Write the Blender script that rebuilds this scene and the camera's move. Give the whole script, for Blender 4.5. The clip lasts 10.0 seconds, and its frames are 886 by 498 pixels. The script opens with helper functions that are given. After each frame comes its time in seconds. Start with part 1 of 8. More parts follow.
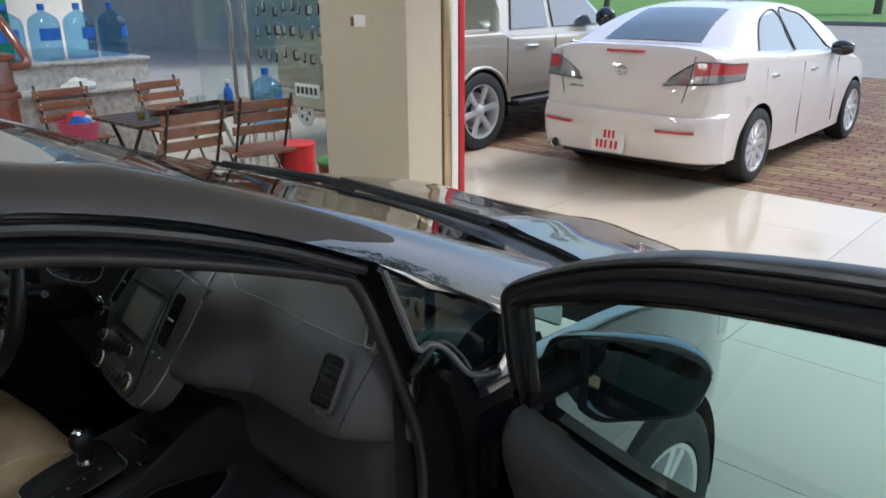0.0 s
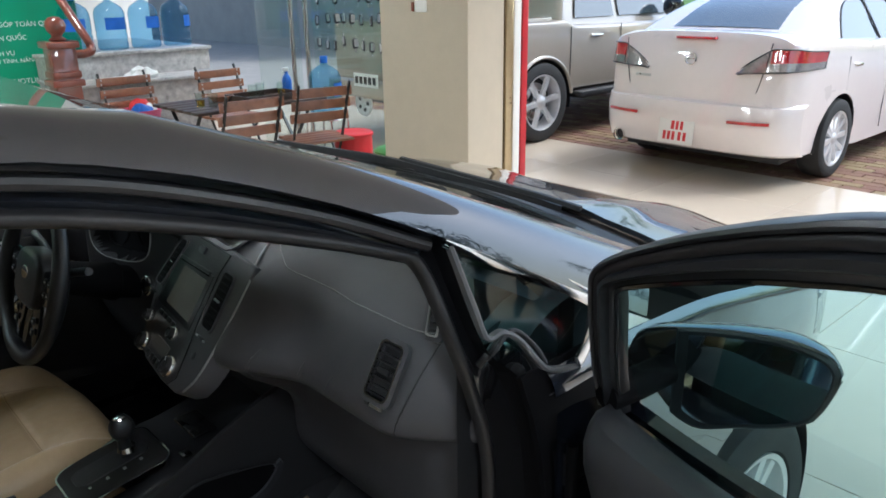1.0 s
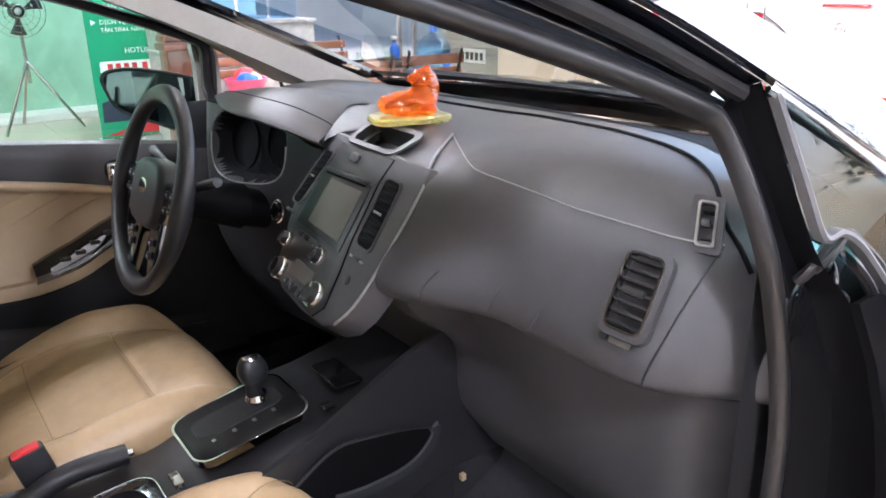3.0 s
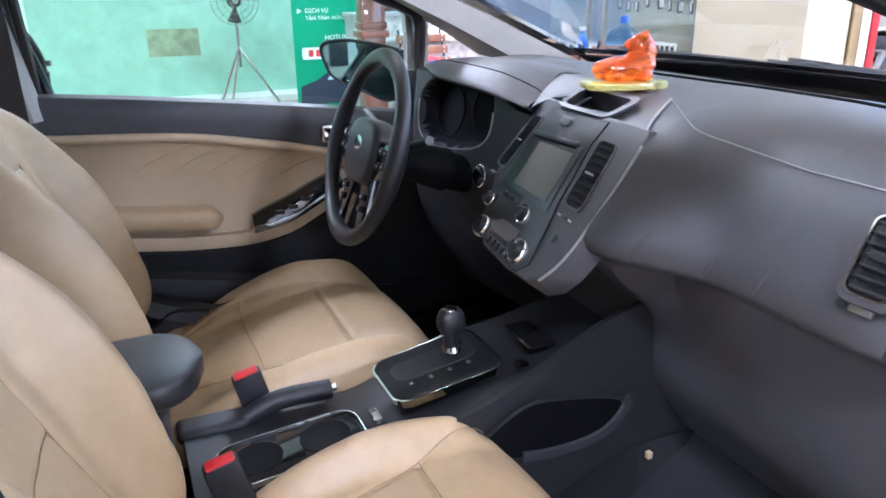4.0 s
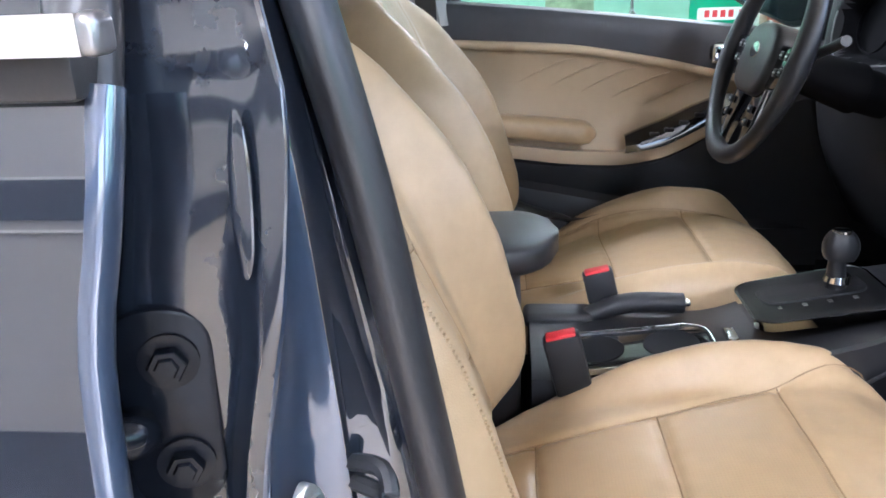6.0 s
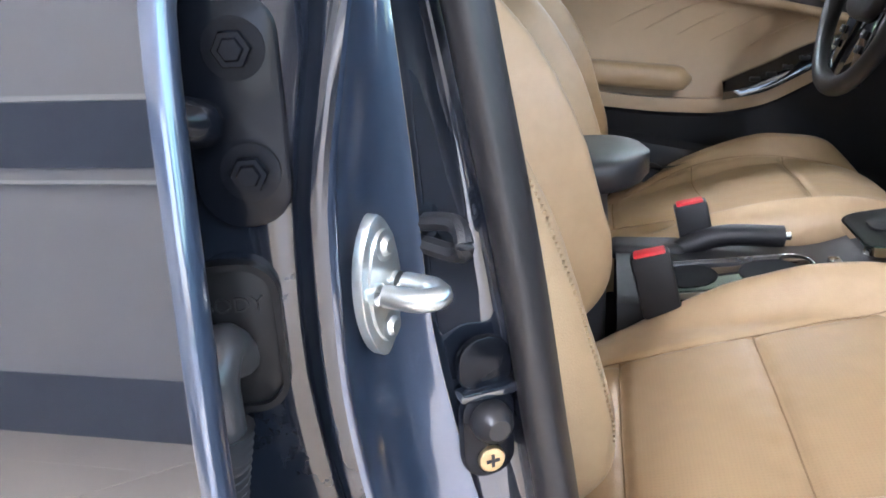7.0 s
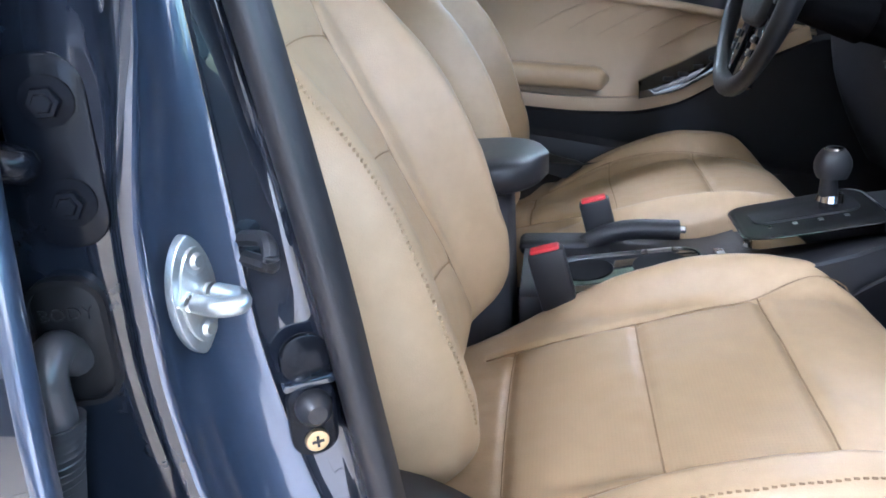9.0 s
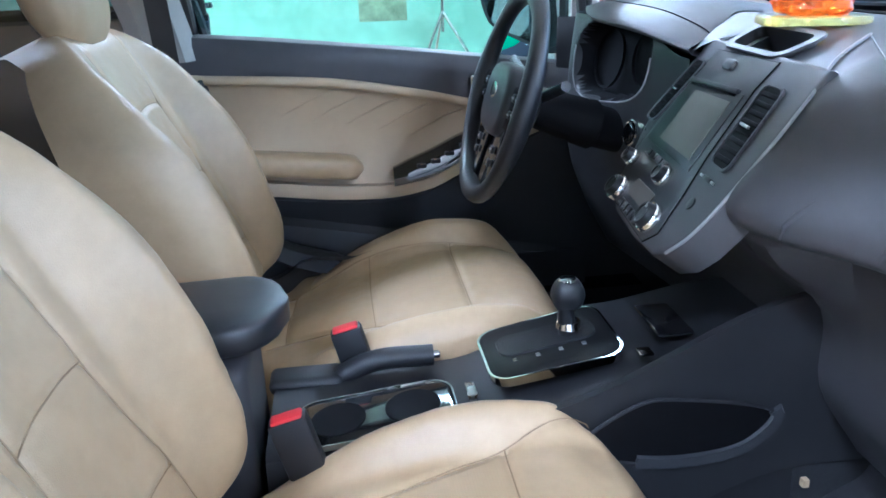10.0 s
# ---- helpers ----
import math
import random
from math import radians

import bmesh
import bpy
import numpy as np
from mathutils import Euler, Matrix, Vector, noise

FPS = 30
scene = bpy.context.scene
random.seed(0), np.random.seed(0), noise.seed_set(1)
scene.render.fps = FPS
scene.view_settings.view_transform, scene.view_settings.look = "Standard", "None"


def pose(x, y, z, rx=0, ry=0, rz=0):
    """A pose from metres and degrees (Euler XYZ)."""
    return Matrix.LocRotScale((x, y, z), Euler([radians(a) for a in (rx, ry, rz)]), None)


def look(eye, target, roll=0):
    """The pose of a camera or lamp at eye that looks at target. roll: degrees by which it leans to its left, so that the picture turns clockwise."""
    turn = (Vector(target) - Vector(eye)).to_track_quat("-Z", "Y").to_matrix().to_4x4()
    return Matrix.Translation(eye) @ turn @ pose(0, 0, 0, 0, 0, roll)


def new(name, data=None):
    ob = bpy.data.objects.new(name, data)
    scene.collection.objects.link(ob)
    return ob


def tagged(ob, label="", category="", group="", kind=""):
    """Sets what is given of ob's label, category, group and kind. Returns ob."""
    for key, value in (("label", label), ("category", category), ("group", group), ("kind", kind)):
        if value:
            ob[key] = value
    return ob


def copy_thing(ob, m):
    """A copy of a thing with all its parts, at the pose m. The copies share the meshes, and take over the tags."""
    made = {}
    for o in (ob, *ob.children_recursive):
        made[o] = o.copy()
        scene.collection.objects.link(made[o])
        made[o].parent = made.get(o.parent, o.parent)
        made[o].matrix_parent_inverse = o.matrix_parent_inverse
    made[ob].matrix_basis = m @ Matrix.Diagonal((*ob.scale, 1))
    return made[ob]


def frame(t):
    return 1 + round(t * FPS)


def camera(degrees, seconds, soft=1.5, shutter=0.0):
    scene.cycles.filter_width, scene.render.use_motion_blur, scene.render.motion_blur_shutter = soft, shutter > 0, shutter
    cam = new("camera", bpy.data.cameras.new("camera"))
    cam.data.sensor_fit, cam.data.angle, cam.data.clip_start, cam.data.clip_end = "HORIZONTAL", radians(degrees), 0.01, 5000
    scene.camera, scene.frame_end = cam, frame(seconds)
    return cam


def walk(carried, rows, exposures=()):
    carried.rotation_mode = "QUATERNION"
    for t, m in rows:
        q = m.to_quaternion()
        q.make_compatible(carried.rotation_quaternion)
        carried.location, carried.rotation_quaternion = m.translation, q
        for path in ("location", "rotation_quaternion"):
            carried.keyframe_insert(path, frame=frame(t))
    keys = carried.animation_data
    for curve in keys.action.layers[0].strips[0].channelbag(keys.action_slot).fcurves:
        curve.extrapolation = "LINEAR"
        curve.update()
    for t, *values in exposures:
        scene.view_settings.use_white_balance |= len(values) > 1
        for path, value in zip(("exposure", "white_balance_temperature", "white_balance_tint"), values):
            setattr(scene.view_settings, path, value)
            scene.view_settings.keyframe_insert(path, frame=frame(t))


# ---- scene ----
import functools

# Axes: +y is the way the dark sedan faces, +x its right-hand side, the floor is z = 0.
cam = camera(60.9, 10.0, soft=1.7)
PATH = [
    (0, (1.565, -0.06, 1.62), (0.275, 1.32, 0.965), -0.5),
    (0.5, (1.5, -0.012, 1.583), (0.131, 1.289, 0.925), -0.8),
    (1, (1.455, 0.016, 1.541), (0.064, 1.293, 0.879), -0.9),
    (1.5, (1.348, 0.073, 1.449), (-0.05, 1.34, 0.786), -1.0),
    (2, (1.239, 0.048, 1.387), (-0.174, 1.297, 0.723), -0.9),
    (2.2, (1.202, 0.048, 1.361), (-0.225, 1.282, 0.699), -1.1),
    (3.5, (1.106, 0.002, 1.275), (-0.518, 0.963, 0.612), -0.6),
    (4, (1.109, -0.041, 1.245), (-0.628, 0.697, 0.584), -0.8),
    (4.5, (1.099, -0.069, 1.211), (-0.721, 0.423, 0.545), -1.0),
    (5, (1.092, -0.061, 1.17), (-0.776, 0.18, 0.497), -1.4),
    (5.5, (1.094, -0.056, 1.136), (-0.789, -0.042, 0.461), -1.7),
    (5.7, (1.1, -0.05, 1.125), (-0.778, -0.122, 0.441), -1.8),
    (7, (1.123, -0.049, 0.988), (-0.709, -0.45, 0.291), -3.2),
    (7.5, (1.146, -0.054, 0.945), (-0.662, -0.522, 0.228), -3.1),
    (8, (1.162, -0.013, 0.91), (-0.637, -0.497, 0.182), -3.3),
    (8.5, (1.176, 0.029, 0.905), (-0.637, -0.408, 0.181), -4.1),
    (9, (1.161, 0.04, 1.013), (-0.68, -0.268, 0.294), -3.4),
    (9.5, (1.136, 0.049, 1.111), (-0.726, -0.049, 0.388), -1.3),
    (10, (1.018, 0.124, 1.17), (-0.835, 0.352, 0.454), -1.8),
]
EXPOSURES = [(0, 0.55, 5500, 6), (1.0, 0.9, 5400, 5), (1.5, 1.35, 5400, 5), (2.2, 1.9, 5400, 8), (3.5, 2.9, 5800, 23), (4.0, 2.8, 5100, 20), (4.5, 2.9, 5150, 19), (5.5, 2.98, 5200, 16), (7.0, 2.85, 5400, 16), (8.5, 2.93, 5050, 15), (9.0, 2.87, 4850, 15), (9.5, 2.97, 4720, 14), (10.0, 2.95, 4500, 10)]
walk(cam, [(t, look(eye, target, roll)) for t, eye, target, roll in PATH], EXPOSURES)

# ---- sky, sun and lamps ----
world = bpy.data.worlds.new("sky")
scene.world = world
world.use_nodes = True
wn = world.node_tree
sky = wn.nodes.new("ShaderNodeTexSky")
sky.sky_type, sky.sun_disc = "NISHITA", False
SUN_UP, SUN_WAY = 52.0, 35.0  # degrees above the horizon; degrees clockwise from +y
sky.sun_elevation, sky.sun_rotation = radians(SUN_UP), radians(SUN_WAY)
sky.air_density, sky.dust_density, sky.ozone_density = 1.2, 4.0, 1.5
wn.links.new(sky.outputs[0], wn.nodes["Background"].inputs[0])
wn.nodes["Background"].inputs[1].default_value = 0.15

sun = new("sun", bpy.data.lights.new("sun", "SUN"))
sun.data.energy, sun.data.angle, sun.data.color = 1.0, radians(14), (1.0, 0.96, 0.9)
sd = Vector((math.sin(radians(SUN_WAY)) * math.cos(radians(SUN_UP)), math.cos(radians(SUN_WAY)) * math.cos(radians(SUN_UP)), math.sin(radians(SUN_UP))))
sun.matrix_world = look(sd * 30, (0, 0, 0))

# ---- materials ----
def node(nt, kind, **values):
    n = nt.nodes.new(kind)
    for key, value in values.items():
        n.inputs[key.replace("_", " ")].default_value = value
    return n


def material(name, colour, rough=0.5, metal=0.0, coat=0.0, scale=40.0, vary=0.12, bump=0.0, bump_scale=300.0, rough_vary=0.1, spec=0.5, tint=None, coat_rough=0.03):
    """A surface with colour and gloss varied at two scales, and a fine relief."""
    m = bpy.data.materials.new(name)
    m.use_nodes = True
    nt = m.node_tree
    b = nt.nodes["Principled BSDF"]
    b.inputs["Metallic"].default_value = metal
    b.inputs["Specular IOR Level"].default_value = spec
    b.inputs["Coat Weight"].default_value = coat
    b.inputs["Coat Roughness"].default_value = coat_rough
    b.inputs["Coat IOR"].default_value = 1.95
    co = nt.nodes.new("ShaderNodeTexCoord")
    big = node(nt, "ShaderNodeTexNoise", Scale=scale * 0.12, Detail=4.0, Roughness=0.6)
    small = node(nt, "ShaderNodeTexNoise", Scale=scale, Detail=6.0, Roughness=0.65)
    for n in (big, small):
        nt.links.new(co.outputs["Object"], n.inputs["Vector"])
    mix = node(nt, "ShaderNodeMath")
    mix.operation = "ADD"
    nt.links.new(big.outputs[0], mix.inputs[0])
    nt.links.new(small.outputs[0], mix.inputs[1])
    ramp = nt.nodes.new("ShaderNodeMapRange")
    ramp.inputs["From Min"].default_value, ramp.inputs["From Max"].default_value = 0.7, 1.3
    nt.links.new(mix.outputs[0], ramp.inputs["Value"])
    col = nt.nodes.new("ShaderNodeMix")
    col.data_type = "RGBA"
    low = tuple(c * (1 - vary) for c in colour)
    high = tuple(min(1.0, c * (1 + vary)) for c in (tint or colour))
    col.inputs[6].default_value, col.inputs[7].default_value = (*low, 1), (*high, 1)
    nt.links.new(ramp.outputs[0], col.inputs[0])
    nt.links.new(col.outputs[2], b.inputs["Base Color"])
    rr = nt.nodes.new("ShaderNodeMapRange")
    rr.inputs["From Min"].default_value, rr.inputs["From Max"].default_value = 0.3, 0.7
    rr.inputs["To Min"].default_value, rr.inputs["To Max"].default_value = max(0.02, rough * (1 - rough_vary)), min(1, rough * (1 + rough_vary))
    nt.links.new(big.outputs[0], rr.inputs["Value"])
    nt.links.new(rr.outputs[0], b.inputs["Roughness"])
    if bump:
        grain = node(nt, "ShaderNodeTexNoise", Scale=bump_scale, Detail=3.0)
        nt.links.new(co.outputs["Object"], grain.inputs["Vector"])
        bp = node(nt, "ShaderNodeBump", Strength=bump, Distance=0.002)
        nt.links.new(grain.outputs[0], bp.inputs["Height"])
        nt.links.new(bp.outputs[0], b.inputs["Normal"])
    return m


def perforated(name, colour, pitch):
    """Leather with rows of small punched holes."""
    m = material(name, colour, rough=0.45, scale=25, vary=0.05, bump=0.2, bump_scale=700)
    nt = m.node_tree
    b = nt.nodes["Principled BSDF"]
    co = nt.nodes.new("ShaderNodeTexCoord")
    cell = nt.nodes.new("ShaderNodeTexVoronoi")
    cell.voronoi_dimensions = "2D"
    cell.inputs["Scale"].default_value, cell.inputs["Randomness"].default_value = 1.0 / pitch, 0.0
    nt.links.new(co.outputs["Object"], cell.inputs["Vector"])
    hole = nt.nodes.new("ShaderNodeMapRange")
    hole.inputs["From Min"].default_value, hole.inputs["From Max"].default_value = 0.22, 0.34
    hole.inputs["To Min"].default_value, hole.inputs["To Max"].default_value = 0.94, 1.0
    nt.links.new(cell.outputs["Distance"], hole.inputs["Value"])
    mul = nt.nodes.new("ShaderNodeMix")
    mul.data_type, mul.blend_type = "RGBA", "MULTIPLY"
    mul.inputs[0].default_value = 1.0
    old = b.inputs["Base Color"].links[0].from_socket
    nt.links.new(old, mul.inputs[6])
    nt.links.new(hole.outputs[0], mul.inputs[7])
    nt.links.new(mul.outputs[2], b.inputs["Base Color"])
    return m


def glass(name, colour, rough=0.0):
    """Thin pane: clear with a tint, mirror gloss by Fresnel."""
    m = bpy.data.materials.new(name)
    m.use_nodes = True
    nt = m.node_tree
    nt.nodes.clear()
    out = nt.nodes.new("ShaderNodeOutputMaterial")
    clear = nt.nodes.new("ShaderNodeBsdfTransparent")
    clear.inputs[0].default_value = (*colour, 1)
    gloss = nt.nodes.new("ShaderNodeBsdfGlossy")
    gloss.inputs["Roughness"].default_value = rough
    lw = node(nt, "ShaderNodeLayerWeight", Blend=0.5)
    pw = node(nt, "ShaderNodeMath")
    pw.operation = "POWER"
    pw.inputs[1].default_value = 4.0
    nt.links.new(lw.outputs["Facing"], pw.inputs[0])
    fr = nt.nodes.new("ShaderNodeMapRange")
    fr.inputs["To Min"].default_value, fr.inputs["To Max"].default_value = 0.045, 0.7
    nt.links.new(pw.outputs[0], fr.inputs["Value"])
    mix = nt.nodes.new("ShaderNodeMixShader")
    nt.links.new(fr.outputs[0], mix.inputs[0])
    nt.links.new(clear.outputs[0], mix.inputs[1])
    nt.links.new(gloss.outputs[0], mix.inputs[2])
    nt.links.new(mix.outputs[0], out.inputs[0])
    return m


def solid_glass(name, colour, ior=1.45, rough=0.02, clear=1.0):
    m = bpy.data.materials.new(name)
    m.use_nodes = True
    b = m.node_tree.nodes["Principled BSDF"]
    b.inputs["Base Color"].default_value = (*colour, 1)
    b.inputs["Transmission Weight"].default_value = clear
    b.inputs["Roughness"].default_value, b.inputs["IOR"].default_value = rough, ior
    return m


def lamp_material(name, colour, power):
    m = bpy.data.materials.new(name)
    m.use_nodes = True
    b = m.node_tree.nodes["Principled BSDF"]
    b.inputs["Emission Color"].default_value = (*colour, 1)
    b.inputs["Emission Strength"].default_value = power
    return m


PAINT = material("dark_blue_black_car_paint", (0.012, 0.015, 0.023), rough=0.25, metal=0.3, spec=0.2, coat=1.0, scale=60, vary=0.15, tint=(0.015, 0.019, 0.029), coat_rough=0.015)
# Body paint again, bluer and lighter for the sky light on face and edge.
PAINT_SKYLIT = material("dark_blue_skylit_paint", (0.05, 0.072, 0.12), rough=0.3, metal=0.6, coat=1.0, scale=30, vary=0.2, coat_rough=0.06)
# Body paint again, darker and duller for the shade inside the channel.
PAINT_SHADED = material("shaded_channel_paint", (0.009, 0.012, 0.019), rough=0.3, spec=0.2, coat=0.8, scale=60, vary=0.15, rough_vary=0.02, coat_rough=0.07)
LEATHER = material("beige_leather", (0.415, 0.297, 0.166), rough=0.4, spec=0.55, scale=25, vary=0.05, bump=0.22, bump_scale=700, tint=(0.455, 0.33, 0.19))
CREASE = material("dark_leather_crease", (0.27, 0.185, 0.10), rough=0.8)
LEATHER_HOLES = perforated("beige_perforated_leather", (0.40, 0.284, 0.156), 0.0040)
THREAD = material("tan_thread", (0.45, 0.335, 0.2), rough=0.8)
BEIGE = material("beige_trim_plastic", (0.49, 0.375, 0.24), rough=0.5, scale=20, vary=0.05, bump=0.15, bump_scale=900)
HEADLINER = material("grey_cloth_trim", (0.36, 0.34, 0.31), rough=0.85, scale=60, vary=0.06, bump=0.3, bump_scale=900)
DASH = material("dark_grey_grained_plastic", (0.058, 0.057, 0.062), rough=0.46, scale=30, vary=0.1, bump=0.22, bump_scale=1400)
DASH_STRIP = material("satin_grey_plastic", (0.042, 0.042, 0.045), rough=0.35, scale=30, vary=0.08)
DASH_SEAM = material("pale_grey_plastic_line", (0.25, 0.25, 0.25), rough=0.4, scale=30, vary=0.08)
BLACK = material("black_plastic", (0.015, 0.015, 0.017), rough=0.45, scale=50, vary=0.15, bump=0.25, bump_scale=1200)
GLOSS = material("piano_black", (0.008, 0.008, 0.009), rough=0.1, coat=0.6, scale=50, vary=0.1)
RUBBER = material("black_rubber", (0.018, 0.017, 0.018), rough=0.38, scale=80, vary=0.2, bump=0.06, bump_scale=600)
SEAL_GREY = material("grey_rubber_seal", (0.10, 0.10, 0.105), rough=0.4, scale=80, vary=0.15)
FRAME_BLACK = material("satin_black_frame_paint", (0.016, 0.017, 0.02), rough=0.32, spec=0.5, coat=0.12, coat_rough=0.12, scale=50, vary=0.12)
STEEL_GREY = material("dull_grey_metal", (0.30, 0.30, 0.31), rough=0.3, metal=0.8, scale=60, vary=0.08)
DULL_GLOSS = material("worn_piano_black", (0.010, 0.010, 0.011), rough=0.34, spec=0.35, coat=0.06, coat_rough=0.15, scale=50, vary=0.1)
TRIM_DARK = material("charcoal_grained_plastic", (0.034, 0.035, 0.039), rough=0.44, scale=30, vary=0.1, bump=0.22, bump_scale=1400)
BOOT_BLACK = material("dull_black_boot_rubber", (0.010, 0.010, 0.011), rough=0.4, spec=0.28, scale=80, vary=0.2)
TYRE = material("tyre_rubber", (0.02, 0.02, 0.02), rough=0.75, scale=60, vary=0.25, bump=0.3, bump_scale=200)
CARPET = material("black_carpet", (0.02, 0.02, 0.023), rough=0.95, scale=90, vary=0.3, bump=0.8, bump_scale=900)
CHROME = material("chrome", (0.75, 0.75, 0.74), rough=0.08, metal=1.0, vary=0.03)
SATIN = material("satin_silver", (0.55, 0.55, 0.55), rough=0.28, metal=1.0, vary=0.05)
ZINC = material("yellow_zinc_steel", (0.60, 0.59, 0.53), rough=0.30, metal=0.9, scale=70, vary=0.2, tint=(0.55, 0.62, 0.66))
BRASS = material("brass_screw", (0.62, 0.48, 0.27), rough=0.35, metal=1.0, scale=200, vary=0.2)
RED = material("red_plastic", (0.6, 0.03, 0.035), rough=0.4, vary=0.08)
# Dull black parts, and the shade laid flat over pocket and cup mouths.
DULL_BLACK_AND_SHADE = material("dull_black_and_shade", (0.004, 0.004, 0.005), rough=0.7, spec=0.1, vary=0.1)
JAMB_BLACK = material("black_hinge_paint", (0.005, 0.006, 0.009), rough=0.24, spec=0.16, coat=0.04, coat_rough=0.06, scale=50, vary=0.15)
# Boot rubber lightened for the reflections on elbow and bellows.
BOOT_LIT = material("lit_boot_rubber", (0.045, 0.045, 0.048), rough=0.3, scale=80, vary=0.15)
BASE_TRIM = material("brown_black_trim", (0.03, 0.026, 0.024), rough=0.6, scale=40, vary=0.15, bump=0.3, bump_scale=1200)
STACK = material("satin_black_plastic", (0.022, 0.022, 0.024), rough=0.34, scale=60, vary=0.1, bump=0.15, bump_scale=1400)
# Display grey stands for the cream seats and ceiling mirrored in it.
SCREEN_SHEEN = material("screen_painted_reflection", (0.12, 0.112, 0.098), rough=0.4, spec=0.25, scale=12, vary=0.2)
GLASS = glass("tinted_side_glass", (0.55, 0.80, 0.79))
# Side glass tinted darker, to dim the bright wall behind the driver window.
GLASS_DIMMED = glass("dimmed_side_glass", (0.50, 0.66, 0.62))
GLASS_DARK = glass("dark_privacy_glass", (0.12, 0.13, 0.13))
WINDSHIELD = glass("windscreen_glass", (0.82, 0.87, 0.85))
CLEAR = glass("clear_showroom_glass", (0.93, 0.97, 0.95))
LENS = glass("clear_lamp_lens", (0.93, 0.95, 0.96))
RED_LENS = material("red_tail_lens", (0.45, 0.01, 0.012), rough=0.08, coat=1.0, scale=80, vary=0.3)
SMOKE = material("smoked_silver_lens", (0.3, 0.27, 0.26), rough=0.15, metal=0.5, coat=1.0, scale=60, vary=0.3)
MIRROR = material("mirror_glass", (0.6, 0.63, 0.66), rough=0.02, metal=1.0, vary=0.01)
ALLOY = material("silver_alloy", (0.72, 0.72, 0.73), rough=0.38, metal=0.6, coat=0.3, vary=0.06)
WHITE_PAINT = material("white_car_paint", (0.80, 0.73, 0.70), rough=0.3, coat=1.0, scale=20, vary=0.02)
GREY_PAINT = material("champagne_grey_car_paint", (0.38, 0.335, 0.27), rough=0.32, metal=0.35, coat=1.0, scale=50, vary=0.04)
AMBER = solid_glass("amber_glass", (0.96, 0.17, 0.004), rough=0.04, clear=0.8)
YELLOW = solid_glass("yellow_glass", (0.98, 0.9, 0.30), clear=0.75)

# ---- shaping tools ----
def finish(name, bm, mat, smooth=True):
    me = bpy.data.meshes.new(name)
    bmesh.ops.recalc_face_normals(bm, faces=bm.faces)
    bm.to_mesh(me)
    bm.free()
    for m in mat if isinstance(mat, (list, tuple)) else [mat]:
        me.materials.append(m)
    if smooth:
        me.shade_smooth()
        me.set_sharp_from_angle(angle=radians(38))
    return me


def part(name, bm, mat, parent=None, label="", smooth=True):
    ob = new(name, finish(name, bm, mat, smooth))
    if parent is not None:
        ob.parent = parent
    return tagged(ob, label)


def thing(name, label, category, at=None, group="", kind=""):
    ob = new(name)
    if at is not None:
        ob.matrix_basis = at
    return tagged(ob, label, category, group, kind)


def structure(name, bm, mat, label="", category="", smooth=False, kind="structure"):
    return tagged(new(name, finish(name, bm, mat, smooth)), label, category or name.split("_")[0], kind=kind)


def box(lo, hi, bevel=0.0, seg=2, bm=None, turn=None):
    bm2 = bmesh.new()
    lo, hi = Vector(lo), Vector(hi)
    m = Matrix.Translation((lo + hi) / 2) @ Matrix.Diagonal((*(hi - lo), 1))
    bmesh.ops.create_cube(bm2, size=1, matrix=m)
    if bevel:
        bmesh.ops.bevel(bm2, geom=bm2.edges[:], offset=bevel, segments=seg, affect="EDGES", profile=0.5)
    if turn is not None:
        bm2.transform(turn)
    return join(bm, bm2)


def join(bm, other):
    """Adds the mesh other to bm."""
    if bm is None:
        return other
    tmp = bpy.data.meshes.new("tmp")
    other.to_mesh(tmp)
    other.free()
    bm.from_mesh(tmp)
    bpy.data.meshes.remove(tmp)
    return bm


def grid(rows, close_u=False, close_v=False, bm=None, caps=False):
    """A skin over rows of points; close_v closes every row into a ring."""
    bm2 = bmesh.new()
    vs = [[bm2.verts.new(p) for p in row] for row in rows]
    n, k = len(vs), len(vs[0])
    for i in range(n if close_u else n - 1):
        for j in range(k if close_v else k - 1):
            a, b, c, d = vs[i][j], vs[i][(j + 1) % k], vs[(i + 1) % n][(j + 1) % k], vs[(i + 1) % n][j]
            if len({a, b, c, d}) == 4:
                bm2.faces.new((a, b, c, d))
    if caps:
        for ring in (vs[0], vs[-1]):
            bm2.faces.new(ring)
    return join(bm, bm2)


def slab(rows, thick, bm=None):
    """A skin over rows of points, given a thickness (along its normals)."""
    bm2 = grid(rows)
    bmesh.ops.recalc_face_normals(bm2, faces=bm2.faces)
    bmesh.ops.solidify(bm2, geom=bm2.faces[:], thickness=thick)
    return join(bm, bm2)


def smooth_path(points, n=8, closed=False):
    """Catmull-Rom through a few points."""
    p = [Vector(q) for q in points]
    out = []
    k = len(p)
    for i in range(k if closed else k - 1):
        a, b = p[i], p[(i + 1) % k]
        z = p[i - 1] if (closed or i) else a * 2 - b
        c = p[(i + 2) % k] if (closed or i + 2 < k) else b * 2 - a
        for s in range(n):
            t = s / n
            out.append(0.5 * (2 * a + (b - z) * t + (2 * z - 5 * a + 4 * b - c) * t * t + (3 * a - z - 3 * b + c) * t ** 3))
    if not closed:
        out.append(p[-1])
    return out


def circle(r, n=10, flat=1.0):
    return [(r * math.cos(2 * math.pi * i / n), r * flat * math.sin(2 * math.pi * i / n)) for i in range(n)]


